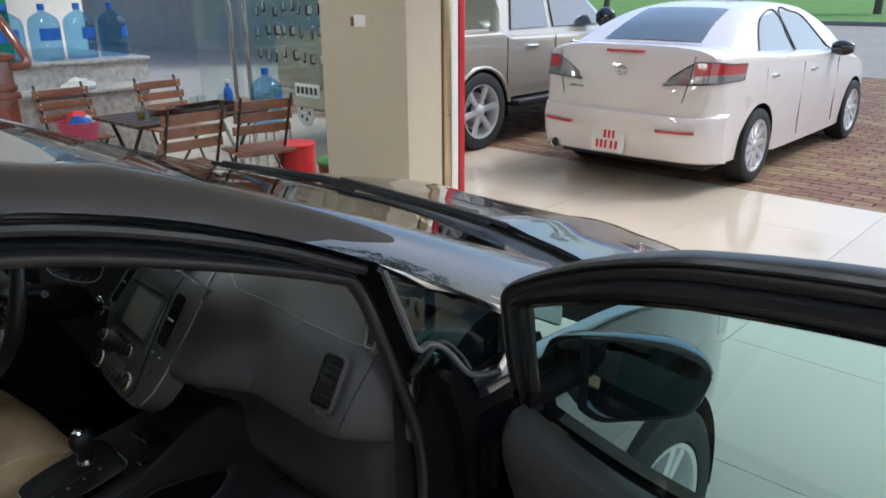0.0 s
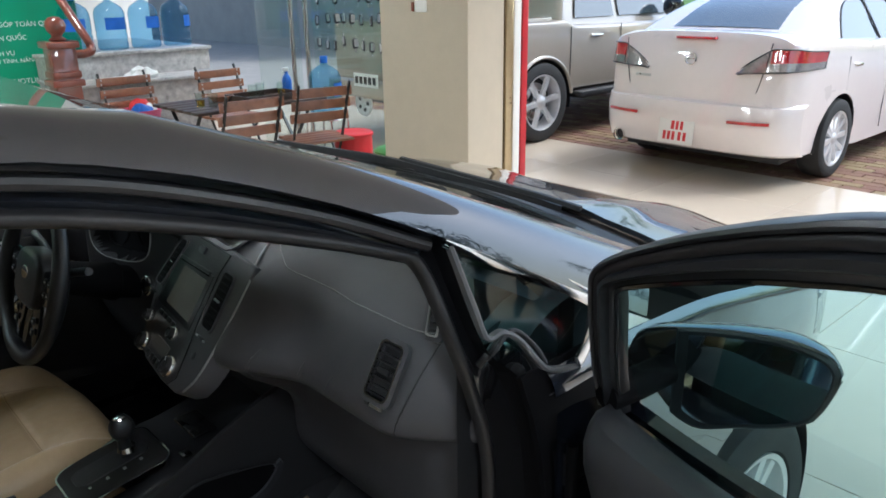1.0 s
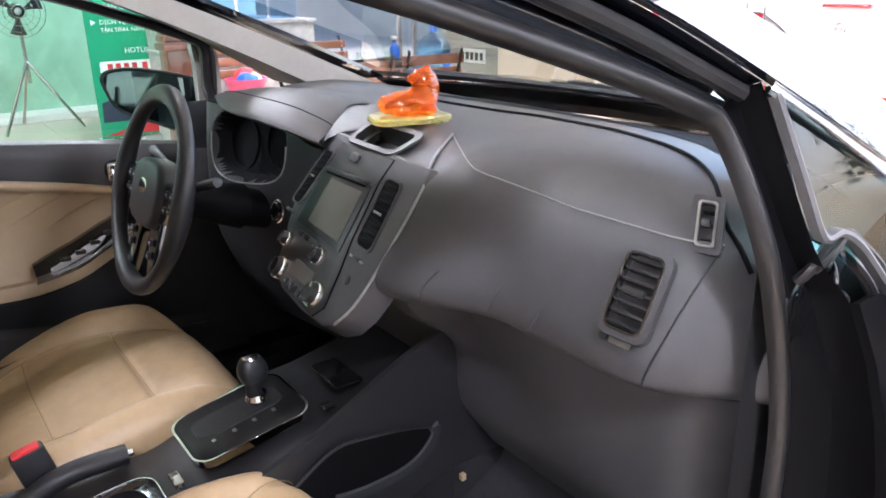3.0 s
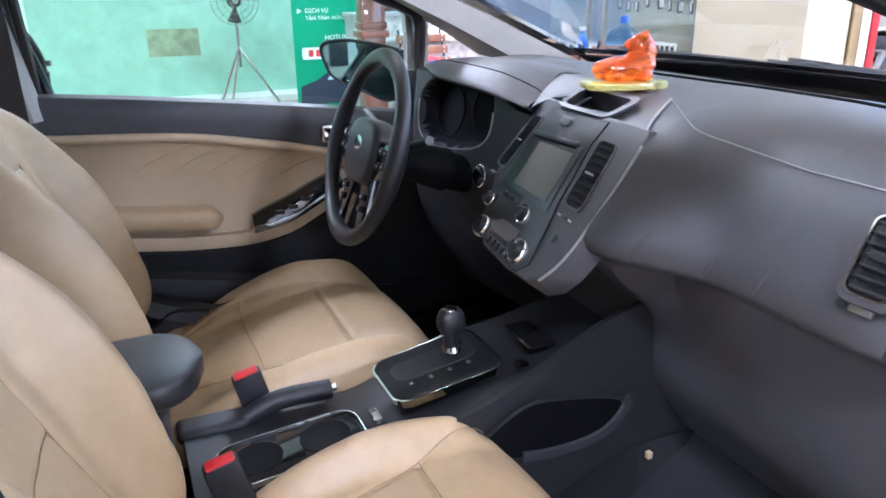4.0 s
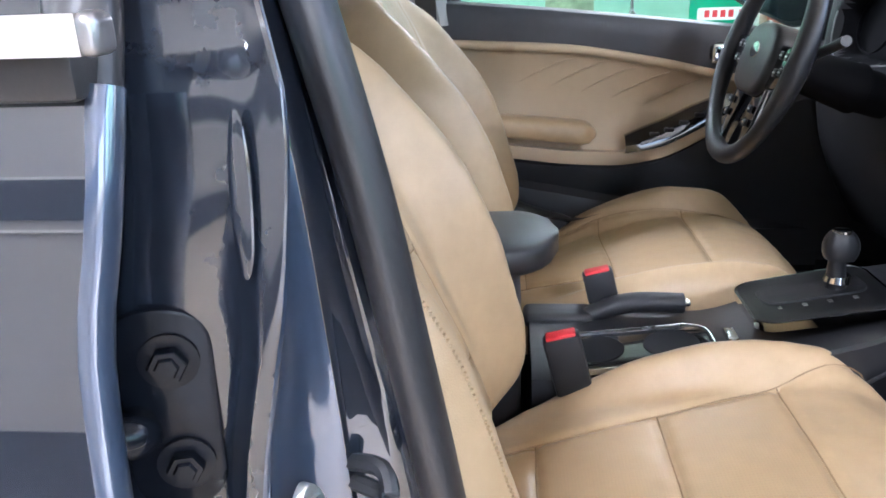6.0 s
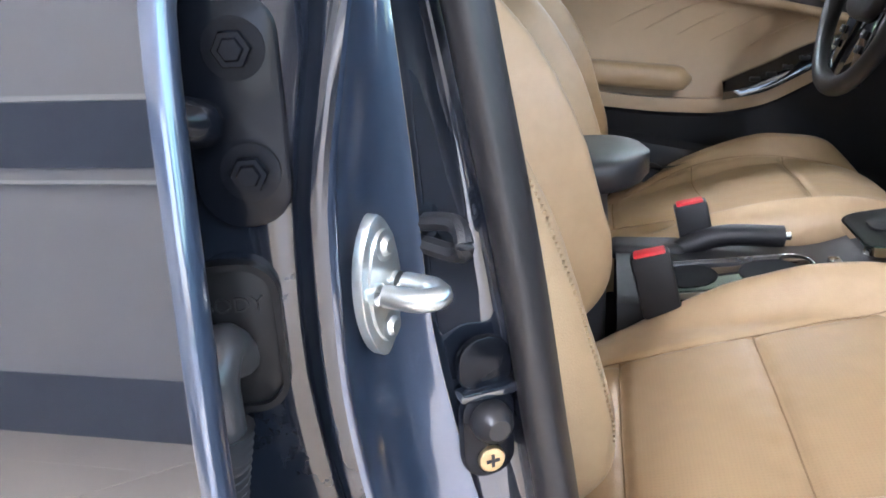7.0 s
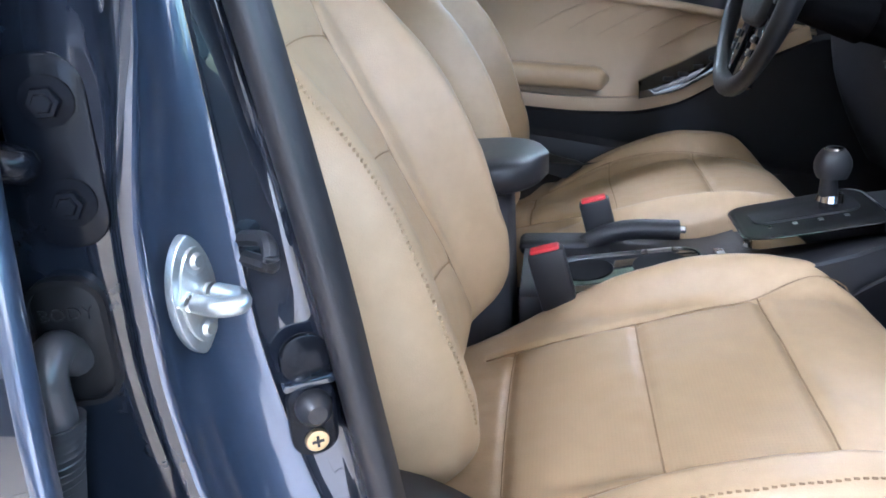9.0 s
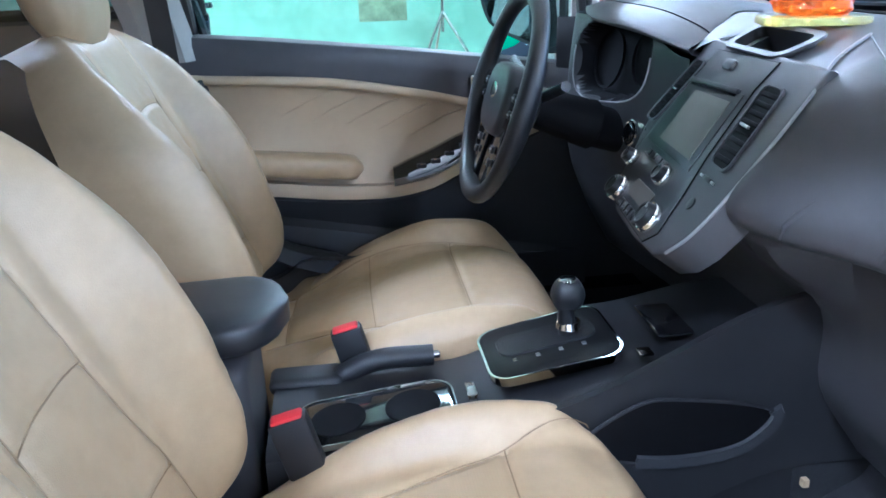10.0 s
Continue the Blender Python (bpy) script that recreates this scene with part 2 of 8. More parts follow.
def sweep(path, profile, up=(0, 0, 1), closed=False, bm=None, scale=None):
    """Carries a profile (points across, up) along a path."""
    up = Vector(up)
    rows = []
    n = len(path)
    for i, p in enumerate(path):
        a = path[i - 1] if (i or closed) else p
        b = path[(i + 1) % n] if (i + 1 < n or closed) else p
        d = (Vector(b) - Vector(a)).normalized()
        side = d.cross(up)
        side = side.normalized() if side.length > 1e-6 else Vector((1, 0, 0))
        top = side.cross(d)
        s = scale(i / (n - 1)) if scale else 1.0
        rows.append([Vector(p) + side * u * s + top * v * s for u, v in profile])
    return grid(rows, close_u=closed, close_v=True, bm=bm, caps=not closed)


def tube(path, r, n=8, bm=None, up=(0, 0, 1), closed=False):
    return sweep([Vector(p) for p in path], circle(r, n), up, closed, bm)


def lathe(profile, n=32, axis="z", at=(0, 0, 0), bm=None):
    """Turns points (radius, height) round an axis."""
    rows = []
    for r, h in profile:
        ring = []
        for i in range(n):
            a = 2 * math.pi * i / n
            c, s = r * math.cos(a), r * math.sin(a)
            q = {"z": (c, s, h), "x": (h, c, s), "y": (c, h, s)}[axis]
            ring.append(Vector(q) + Vector(at))
        rows.append(ring)
    bm2 = grid(rows, close_v=True)
    bmesh.ops.remove_doubles(bm2, verts=bm2.verts, dist=1e-5)
    return join(bm, bm2)


def plate(outline, thick, bevel=0.0, m=None, bm=None, seg=2):
    """A flat plate from an outline (x, y), thick in z from 0 up, laid by the pose m."""
    bm2 = bmesh.new()
    f = bm2.faces.new([bm2.verts.new((x, y, 0)) for x, y in outline])
    r = bmesh.ops.extrude_face_region(bm2, geom=[f])
    top = [v for v in r["geom"] if isinstance(v, bmesh.types.BMVert)]
    bmesh.ops.translate(bm2, verts=top, vec=(0, 0, thick))
    if bevel:
        rim = [e for e in bm2.edges if all(v in top for v in e.verts)]
        bmesh.ops.bevel(bm2, geom=rim, offset=bevel, segments=seg, affect="EDGES", profile=0.5)
    if m is not None:
        bm2.transform(m)
    return join(bm, bm2)


def rounded(w, h, r, n=5):
    """The outline of a rounded rectangle about the origin."""
    pts = []
    for cx, cy, a0 in ((w / 2 - r, h / 2 - r, 0), (-w / 2 + r, h / 2 - r, 90), (-w / 2 + r, -h / 2 + r, 180), (w / 2 - r, -h / 2 + r, 270)):
        for i in range(n + 1):
            a = radians(a0 + 90 * i / n)
            pts.append((cx + r * math.cos(a), cy + r * math.sin(a)))
    return pts


def ring_plate(outer, inner, thick, m=None, bm=None):
    """A flat frame between two outlines of the same count."""
    rows = []
    for z, o in ((0, outer), (thick, outer), (thick, inner), (0, inner)):
        rows.append([Vector((x, y, z)) for x, y in o])
    bm2 = grid(rows, close_u=True, close_v=True)
    if m is not None:
        bm2.transform(m)
    return join(bm, bm2)


def curve(*knots):
    """A smooth function through (at, value) knots."""
    xs, ys = [k[0] for k in knots], [k[1] for k in knots]
    slopes = [0.0] * len(xs)
    for i in range(1, len(xs) - 1):
        a, b = (ys[i] - ys[i - 1]) / (xs[i] - xs[i - 1]), (ys[i + 1] - ys[i]) / (xs[i + 1] - xs[i])
        slopes[i] = 0.0 if a * b <= 0 else 2 * a * b / (a + b)
    slopes[0] = (ys[1] - ys[0]) / (xs[1] - xs[0])
    slopes[-1] = (ys[-1] - ys[-2]) / (xs[-1] - xs[-2])

    def f(x):
        if x <= xs[0]:
            return ys[0]
        if x >= xs[-1]:
            return ys[-1]
        i = max(j for j in range(len(xs) - 1) if xs[j] <= x)
        h = xs[i + 1] - xs[i]
        t = (x - xs[i]) / h
        return (2 * t ** 3 - 3 * t * t + 1) * ys[i] + (t ** 3 - 2 * t * t + t) * h * slopes[i] + (3 * t * t - 2 * t ** 3) * ys[i + 1] + (t ** 3 - t * t) * h * slopes[i + 1]

    return f


def span(a, b, n):
    return [a + (b - a) * i / (n - 1) for i in range(n)]


def lettering(body, size, m, mat, parent=None, name="lettering", depth=0.0008, align="CENTER"):
    """Words in the built-in font, as a mesh."""
    cu = bpy.data.curves.new(name, "FONT")
    cu.body, cu.size, cu.extrude, cu.align_x, cu.align_y = body, size, depth, align, "CENTER"
    cu.resolution_u = 3
    ob = bpy.data.objects.new(name, cu)
    scene.collection.objects.link(ob)
    me = bpy.data.meshes.new_from_object(ob.evaluated_get(bpy.context.evaluated_depsgraph_get()))
    bpy.data.objects.remove(ob)
    me.materials.clear()
    me.materials.append(mat)
    me.transform(m)
    ob = new(name, me)
    if parent is not None:
        ob.parent = parent
    return ob


def facing(centre, normal, up=(0, 0, 1)):
    """A pose whose z is the normal and whose y is as near up as can be."""
    z = Vector(normal).normalized()
    x = Vector(up).cross(z).normalized()
    y = z.cross(x)
    m = Matrix((x, y, z)).transposed().to_4x4()
    m.translation = Vector(centre)
    return m

# ---- the showroom and what lies outside ----
def tile_material(name, colour, tint, rough, scale=1.2, spread=0.05):
    """Polished stone: soft clouds, faint veins, and a shade of its own for every piece."""
    m = bpy.data.materials.new(name)
    m.use_nodes = True
    nt = m.node_tree
    b = nt.nodes["Principled BSDF"]
    co = nt.nodes.new("ShaderNodeTexCoord")
    geo = nt.nodes.new("ShaderNodeNewGeometry")
    info = nt.nodes.new("ShaderNodeObjectInfo")
    cloud = node(nt, "ShaderNodeTexNoise", Scale=scale, Detail=8.0, Roughness=0.6, Distortion=0.8)
    nt.links.new(geo.outputs["Position"], cloud.inputs["Vector"])
    col = nt.nodes.new("ShaderNodeMix")
    col.data_type = "RGBA"
    col.inputs[6].default_value, col.inputs[7].default_value = (*colour, 1), (*tint, 1)
    nt.links.new(cloud.outputs[0], col.inputs[0])
    hsv = nt.nodes.new("ShaderNodeHueSaturation")
    val = nt.nodes.new("ShaderNodeMapRange")
    val.inputs["To Min"].default_value, val.inputs["To Max"].default_value = 1 - spread, 1 + spread
    nt.links.new(info.outputs["Random"], val.inputs["Value"])
    nt.links.new(val.outputs[0], hsv.inputs["Value"])
    nt.links.new(col.outputs[2], hsv.inputs["Color"])
    nt.links.new(hsv.outputs[0], b.inputs["Base Color"])
    dirt = node(nt, "ShaderNodeTexNoise", Scale=3.0, Detail=5.0)
    nt.links.new(geo.outputs["Position"], dirt.inputs["Vector"])
    rr = nt.nodes.new("ShaderNodeMapRange")
    rr.inputs["From Min"].default_value, rr.inputs["From Max"].default_value = 0.35, 0.7
    rr.inputs["To Min"].default_value, rr.inputs["To Max"].default_value = rough * 0.7, rough * 1.5
    nt.links.new(dirt.outputs[0], rr.inputs["Value"])
    nt.links.new(rr.outputs[0], b.inputs["Roughness"])
    return m


def paver_material():
    m = bpy.data.materials.new("worn_concrete_paver")
    m.use_nodes = True
    nt = m.node_tree
    b = nt.nodes["Principled BSDF"]
    b.inputs["Roughness"].default_value = 0.85
    info = nt.nodes.new("ShaderNodeObjectInfo")
    geo = nt.nodes.new("ShaderNodeNewGeometry")
    add = node(nt, "ShaderNodeMath")
    add.operation = "ADD"
    nt.links.new(info.outputs["Random"], add.inputs[0])
    nt.links.new(geo.outputs["Random Per Island"], add.inputs[1])
    frac = node(nt, "ShaderNodeMath")
    frac.operation = "FRACT"
    nt.links.new(add.outputs[0], frac.inputs[0])
    ramp = nt.nodes.new("ShaderNodeValToRGB")
    ramp.color_ramp.elements[0].color, ramp.color_ramp.elements[1].color = (0.23, 0.11, 0.075, 1), (0.36, 0.27, 0.13, 1)
    mid = ramp.color_ramp.elements.new(0.55)
    mid.color = (0.29, 0.16, 0.1, 1)
    nt.links.new(frac.outputs[0], ramp.inputs[0])
    grit = node(nt, "ShaderNodeTexNoise", Scale=9.0, Detail=8.0, Roughness=0.7)
    nt.links.new(geo.outputs["Position"], grit.inputs["Vector"])
    mul = nt.nodes.new("ShaderNodeMix")
    mul.data_type, mul.blend_type = "RGBA", "MULTIPLY"
    mul.inputs[0].default_value = 0.55
    nt.links.new(ramp.outputs[0], mul.inputs[6])
    nt.links.new(grit.outputs[0], mul.inputs[7])
    nt.links.new(mul.outputs[2], b.inputs["Base Color"])
    bp = node(nt, "ShaderNodeBump", Strength=0.6, Distance=0.004)
    fine = node(nt, "ShaderNodeTexNoise", Scale=90.0, Detail=4.0)
    nt.links.new(geo.outputs["Position"], fine.inputs["Vector"])
    nt.links.new(fine.outputs[0], bp.inputs["Height"])
    nt.links.new(bp.outputs[0], b.inputs["Normal"])
    return m


MARBLE = tile_material("polished_cream_tile", (0.55, 0.46, 0.35), (0.62, 0.53, 0.42), 0.09)
GRANITE = material("speckled_grey_granite", (0.36, 0.34, 0.33), rough=0.3, scale=160, vary=0.35, tint=(0.46, 0.44, 0.43))
PAVER = paver_material()
GROUT = material("grey_grout", (0.25, 0.22, 0.18), rough=0.9)
WALL = material("cream_wall_paint", (0.52, 0.45, 0.34), rough=0.6, scale=8, vary=0.05, bump=0.1, bump_scale=120)
WALL_WHITE = material("white_wall_paint", (0.8, 0.78, 0.74), rough=0.75, scale=5, vary=0.04)
GREEN_GLASS = material("pale_green_frosted_glass", (0.3, 0.52, 0.38), rough=0.22, scale=4, vary=0.12, tint=(0.36, 0.58, 0.44), coat=0.5)
ASPHALT = material("pale_road_concrete", (0.26, 0.24, 0.21), rough=0.9, scale=3, vary=0.15, bump=0.3, bump_scale=60)
LAWN = material("lawn", (0.09, 0.2, 0.02), rough=0.95, scale=6, vary=0.35)
RED_PAINT = material("red_painted_steel", (0.5, 0.02, 0.03), rough=0.35)
GOLD = material("gold_anodised_aluminium", (0.5, 0.4, 0.24), rough=0.3, metal=0.9)
STEEL = material("brushed_stainless_steel", (0.55, 0.54, 0.52), rough=0.22, metal=1.0, scale=120, vary=0.08)
BROWN = material("red_brown_lacquered_wood", (0.2, 0.045, 0.025), rough=0.3, coat=0.5, scale=12, vary=0.25)
FILL_PANEL = lamp_material("ceiling_fill_panel", (1.0, 0.97, 0.92), 30.0)

FRONT = 6.15  # where the tiles end and the paved yard begins
structure("ground", box((-400, FRONT, -0.4), (400, 800, -0.035)), ASPHALT, "pale worn concrete road running past the yard", "ground")
structure("ground_inside", box((-60, -60, -0.4), (200, FRONT - 0.002, -0.012)), GROUT, "grey grout bed below the floor tiles", "ground")
structure("lawn", box((-300, 36, -0.03), (300, 300, 0.12), 0.02), LAWN, "bright green lawn beyond the road", "lawn")
structure("facade", box((-30, 11.5, -0.035), (-12.6, 12, 6)), material("grey_beige_render", (0.34, 0.31, 0.27), rough=0.85, scale=1.5, vary=0.15), "plain grey-beige house wall across the yard", "wall")
structure("kerb", box((-300, 35.75, -0.03), (300, 35.995, 0.15), 0.02), ASPHALT, "pale concrete kerb along the lawn", "kerb")

GREY_WALL = material("pale_grey_wall_paint", (0.5, 0.48, 0.46), rough=0.6, scale=5, vary=0.05)
ROOM_L, ROOM_R, ROOM_B, ROOM_T = -8.2, 10.0, -6.5, 3.7
structure("wall_left", box((ROOM_L - 0.15, ROOM_B, 0), (ROOM_L, 2.35, ROOM_T)), GREEN_GLASS, "pale green frosted glass wall of the showroom", "wall")
structure("wall_stairs", box((ROOM_L - 0.15, 2.352, 0), (ROOM_L, 4.0, ROOM_T)), WALL_WHITE, "plain pale wall beside the steps", "wall")
structure("wall_back", box((ROOM_L, ROOM_B - 0.15, 0), (ROOM_R, ROOM_B, ROOM_T)), GREY_WALL, "plain pale grey showroom wall", "wall")
DARK_BASE = material("dark_slate_wall_base", (0.04, 0.045, 0.06), rough=0.35, scale=20, vary=0.15)
structure("wall_right", box((ROOM_R, ROOM_B, 0), (ROOM_R + 0.15, 0.6, ROOM_T)), GREY_WALL, "plain grey showroom wall", "wall")
structure("baseboard_right", box((ROOM_R - 0.02, ROOM_B + 0.02, 0), (ROOM_R - 0.001, 0.6, 0.45)), DARK_BASE, "dark slate wall base", "baseboard")
structure("wall_partition", box((4.0, ROOM_B + 0.02, 0), (4.15, 0.4, ROOM_T - 0.002)), GREY_WALL, "plain pale grey partition wall", "wall")
structure("baseboard_partition", box((3.98, ROOM_B + 0.02, 0), (3.999, 0.4, 0.38)), DARK_BASE, "dark slate wall base", "baseboard")
structure("trim_partition", box((3.985, ROOM_B + 0.02, 1.42), (3.999, 0.4, 1.78)), DARK_BASE, "dark slate band along the wall", "trim")
# Unseen white strips, added as the bright streaks that the rear door mirrors.
structure("trim_light", box((3.98, ROOM_B + 0.02, 1.782), (3.999, 0.4, 1.812)), WALL_WHITE, "unseen white strip added as a bright streak for reflections", "trim")
structure("trim_rail", box((3.98, -3.4, 1.33), (3.999, 0.4, 1.35)), WALL_WHITE, "unseen white strip added as a bright streak for reflections", "trim")
structure("baseboard_back", box((ROOM_L, ROOM_B + 0.001, 0), (ROOM_R - 0.02, ROOM_B + 0.019, 0.45)), DARK_BASE, "dark slate wall base", "baseboard")
structure("ceiling", box((ROOM_L, ROOM_B, ROOM_T), (ROOM_R, 5.0, ROOM_T + 0.2)), WALL_WHITE, "plain white showroom ceiling", "ceiling")


def ceiling_fill_lamp(x, y):
    lamp = thing("ceiling_light", "square white ceiling light panel, lit, in a set mostly added as fill", "lamp", pose(x, y, ROOM_T), group="ceiling lights")
    part("frame", box((-0.32, -0.32, -0.03), (0.32, 0.32, -0.002), 0.005), SATIN, lamp)
    part("diffuser", box((-0.3, -0.3, -0.036), (0.3, 0.3, -0.031)), FILL_PANEL, lamp, "glowing white diffuser")


# Unseen fill lamps for seats and steps; only (3.4, -0.9) follows a pillar reflection.
for lx, ly in ((-5.4, -4.2), (-2.6, -4.2), (-4.3, 1.5), (-2.6, -1.6), (2.2, -4.2), (3.4, -0.9), (6.5, -1.6), (4.8, 2.2)):
    ceiling_fill_lamp(lx, ly)

# the column and the door rails beside it
structure("column", box((-2.965, 3.5, 0), (-2.077, 3.84, ROOM_T), 0.006), WALL, "cream painted square column with scuffed faces", "column")
structure("column_band", box((-2.973, 3.492, 1.56), (-2.069, 3.848, 1.95), 0.004), material("grey_band_paint", (0.42, 0.4, 0.36), rough=0.6, scale=8), "grey painted band round the column", "trim")
switch = thing("wall_switch", "small brown wall switch on a pale plate", "switch")
part("plate", box((-2.58, 3.494, 1.37), (-2.46, 3.4995, 1.45), 0.002), WALL_WHITE, switch)
part("rocker", box((-2.61, 3.488, 1.375), (-2.59, 3.4995, 1.435), 0.002), BROWN, switch)
rail = thing("door_rail", "gold, white and red folding door rail beside the column", "door frame")
part("gold_rail", box((-2.14, 3.85, 0), (-2.062, 3.92, ROOM_T), 0.004), GOLD, rail)
part("groove", box((-2.14, 3.925, 0), (-2.10, 3.945, ROOM_T)), BLACK, rail)
part("white_rail", box((-2.16, 3.95, 0), (-2.085, 4.02, ROOM_T), 0.004), WALL_WHITE, rail)
part("red_strip", box((-2.16, 4.025, 0), (-2.075, 4.08, ROOM_T), 0.004), RED_PAINT, rail)

# granite steps with the green banner and the newel post beside them
steps = thing("granite_steps", "speckled grey granite steps with polished treads", "steps", kind="structure")
for k, (sx0, sz, ye) in enumerate(((-5.25, 0.8, 3.29), (-5.65, 1.02, 3.5))):
    part("riser", box((-7.6, 2.0, sz - 0.8 if k == 0 else 0.8), (sx0, ye - 0.02, sz - 0.032)), GRANITE, steps)
    part("tread", box((-7.6, 1.98, sz - 0.03), (sx0 + 0.03, ye, sz), 0.008), GRANITE, steps)

# glass front beside the column
front_glass = thing("glass_front", "clear glass shopfront with steel posts", "window", kind="structure")
for gx0, gx1 in ((-4.72, -2.93), (-5.58, -4.8)):
    p = part("pane", box((gx0, 3.98, 0.02), (gx1, 3.992, 2.9)), CLEAR, front_glass)
    p.visible_shadow = False
for px in (-4.68, -4.93):
    part("post", tube([(px, 3.985, 0), (px, 3.985, 2.95)], 0.022, 12, up=(1, 0, 0)), STEEL, front_glass)

# trees beyond the road
LEAF = material("green_foliage", (0.05, 0.1, 0.025), rough=0.6, scale=2, vary=0.5, tint=(0.09, 0.15, 0.04))
BARK = material("grey_brown_bark", (0.14, 0.11, 0.08), rough=0.9, scale=20, vary=0.3, bump=0.6, bump_scale=60)
tree_rng = random.Random(3)


def tree(at, height, label):
    t = thing("tree", label, "tree", at, group="trees beyond the lawn")
    trunk = sweep(smooth_path([(0, 0, 0), (0.1, 0.05, height * 0.25), (-0.05, 0.1, height * 0.5), (0.1, 0, height * 0.75)], 5), circle(0.2, 10), up=(1, 0, 0), scale=lambda q: 1.1 - 0.8 * q)
    for k in range(6):
        a = k * 1.05 + tree_rng.uniform(-0.3, 0.3)
        z0 = height * (0.35 + 0.06 * k)
        trunk = sweep(smooth_path([(0, 0, z0), (0.7 * math.cos(a), 0.7 * math.sin(a), z0 + 0.5), (1.6 * math.cos(a), 1.6 * math.sin(a), z0 + 1.2)], 4), circle(0.07, 6), scale=lambda q: 1.1 - 0.8 * q, bm=trunk)
    part("trunk", trunk, BARK, t)
    verts, faces = [], []
    for c in range(46):
        a, r, h = tree_rng.uniform(0, 6.28), tree_rng.uniform(0, 1) ** 0.5 * 2.3, tree_rng.uniform(0.38, 1.0)
        r *= math.sin(math.pi * (0.12 + 0.8 * (h - 0.38) / 0.62)) ** 0.7
        centre = Vector((r * math.cos(a), r * math.sin(a), h * height))
        for _ in range(34):
            p = centre + Vector((tree_rng.gauss(0, 0.3), tree_rng.gauss(0, 0.3), tree_rng.gauss(0, 0.22)))
            u = Vector((tree_rng.uniform(-1, 1), tree_rng.uniform(-1, 1), tree_rng.uniform(-0.5, 0.5))).normalized() * 0.13
            v = u.cross(Vector((tree_rng.uniform(-1, 1), tree_rng.uniform(-1, 1), 1))).normalized() * 0.075
            n = len(verts)
            verts += [p - u, p + v, p + u, p - v]
            faces.append((n, n + 1, n + 2, n + 3))
    me = bpy.data.meshes.new("crown")
    me.from_pydata(verts, [], faces)
    me.materials.append(LEAF)
    crown = new("crown", me)
    crown.parent = t
    return t


for k, (tx0, ty0, hh) in enumerate(((-27, 47, 7.5), (-19, 50, 8.5), (-10, 46, 7.0), (-2, 49, 8.0), (6, 47, 7.6), (15, 50, 8.8), (25, 46, 7.2), (16, 12, 6.5), (23, 19, 8.0), (14, 24, 7.0))):
    tree(pose(tx0, ty0, 0.118 if ty0 > 36 else -0.04, 0, 0, 40 * k), hh, "leafy green tree standing on the lawn")

# ---- the dark sedan: outer body ----
sedan = thing("sedan", "glossy dark blue-black sedan with its front passenger door open", "car")

low_side = curve((0.18, 0.80), (0.30, 0.855), (0.5, 0.88), (0.75, 0.887), (0.9, 0.865), (1.0, 0.825), (1.05, 0.80))
taper = curve((-2.25, -0.22), (-1.9, -0.1), (-1.2, -0.02), (-0.6, 0.0), (0.7, 0.0), (1.2, -0.012), (1.7, -0.04), (2.0, -0.1), (2.2, -0.2), (2.38, -0.38))


def side_x(y, z):
    """Half the car's width at y and z."""
    return (0.80 - 0.42 * (z - 1.05) if z > 1.05 else low_side(z)) + taper(y)


deck = curve((0.9, 1.075), (1.2, 1.038), (1.35, 1.02), (1.6, 0.98), (1.95, 0.895), (2.15, 0.80), (2.28, 0.66), (2.36, 0.48), (2.39, 0.3))
shoulder = curve((0.9, 0.96), (1.2, 0.95), (1.6, 0.88), (1.95, 0.775), (2.15, 0.66), (2.3, 0.5), (2.39, 0.26))
rear_deck = curve((-2.3, 0.55), (-2.22, 0.95), (-2.1, 1.07), (-1.7, 1.09), (-1.0, 1.06))
rear_shoulder = curve((-2.3, 0.4), (-2.2, 0.8), (-1.9, 0.93), (-1.0, 0.97))
SIDE_N, TOP_N = 14, 22


def section(y, top, sh):
    """Half a cross-section of the body: up the side, over the shoulder, to the middle."""
    pts = []
    for z in span(0.19, sh, SIDE_N):
        pts.append((side_x(y, z), z))
    xs = pts[-1][0]
    for i in range(1, TOP_N + 1):
        a = math.pi / 2 * i / TOP_N
        pts.append((xs * max(0.0, math.cos(a)) ** 0.55, sh + (top - sh) * math.sin(a) ** 0.9))
    return pts


def cut_arch(bm, cy, cz, r):
    """Opens a wheel arch in the sides."""
    gone = [f for f in bm.faces if abs(f.calc_center_median().x) > 0.5 and math.hypot(f.calc_center_median().y - cy, f.calc_center_median().z - cz) < r]
    bmesh.ops.delete(bm, geom=gone, context="FACES")
    for v in bm.verts:
        if v.is_boundary and abs(v.co.x) > 0.5:
            d = math.hypot(v.co.y - cy, v.co.z - cz)
            if abs(d - r) < 0.06 and v.co.z > 0.2:
                v.co.y, v.co.z = cy + (v.co.y - cy) * r / d, cz + (v.co.z - cz) * r / d


AXLE, REAR_AXLE, WHEEL_R = 1.46, -1.2, 0.318
HOOD_J = SIDE_N + 4
ys_front = span(0.80, 1.30, 11)[:-1] + span(1.30, 2.15, 24)[:-1] + span(2.15, 2.388, 10)


def front_patch(sign, j0, j1, ys, lift=0.0):
    rows = []
    for y in ys:
        pts = section(y, deck(y), shoulder(y))[j0:j1]
        rows.append([Vector((sign * (x + lift), y, z + lift)) for x, z in pts])
    return rows


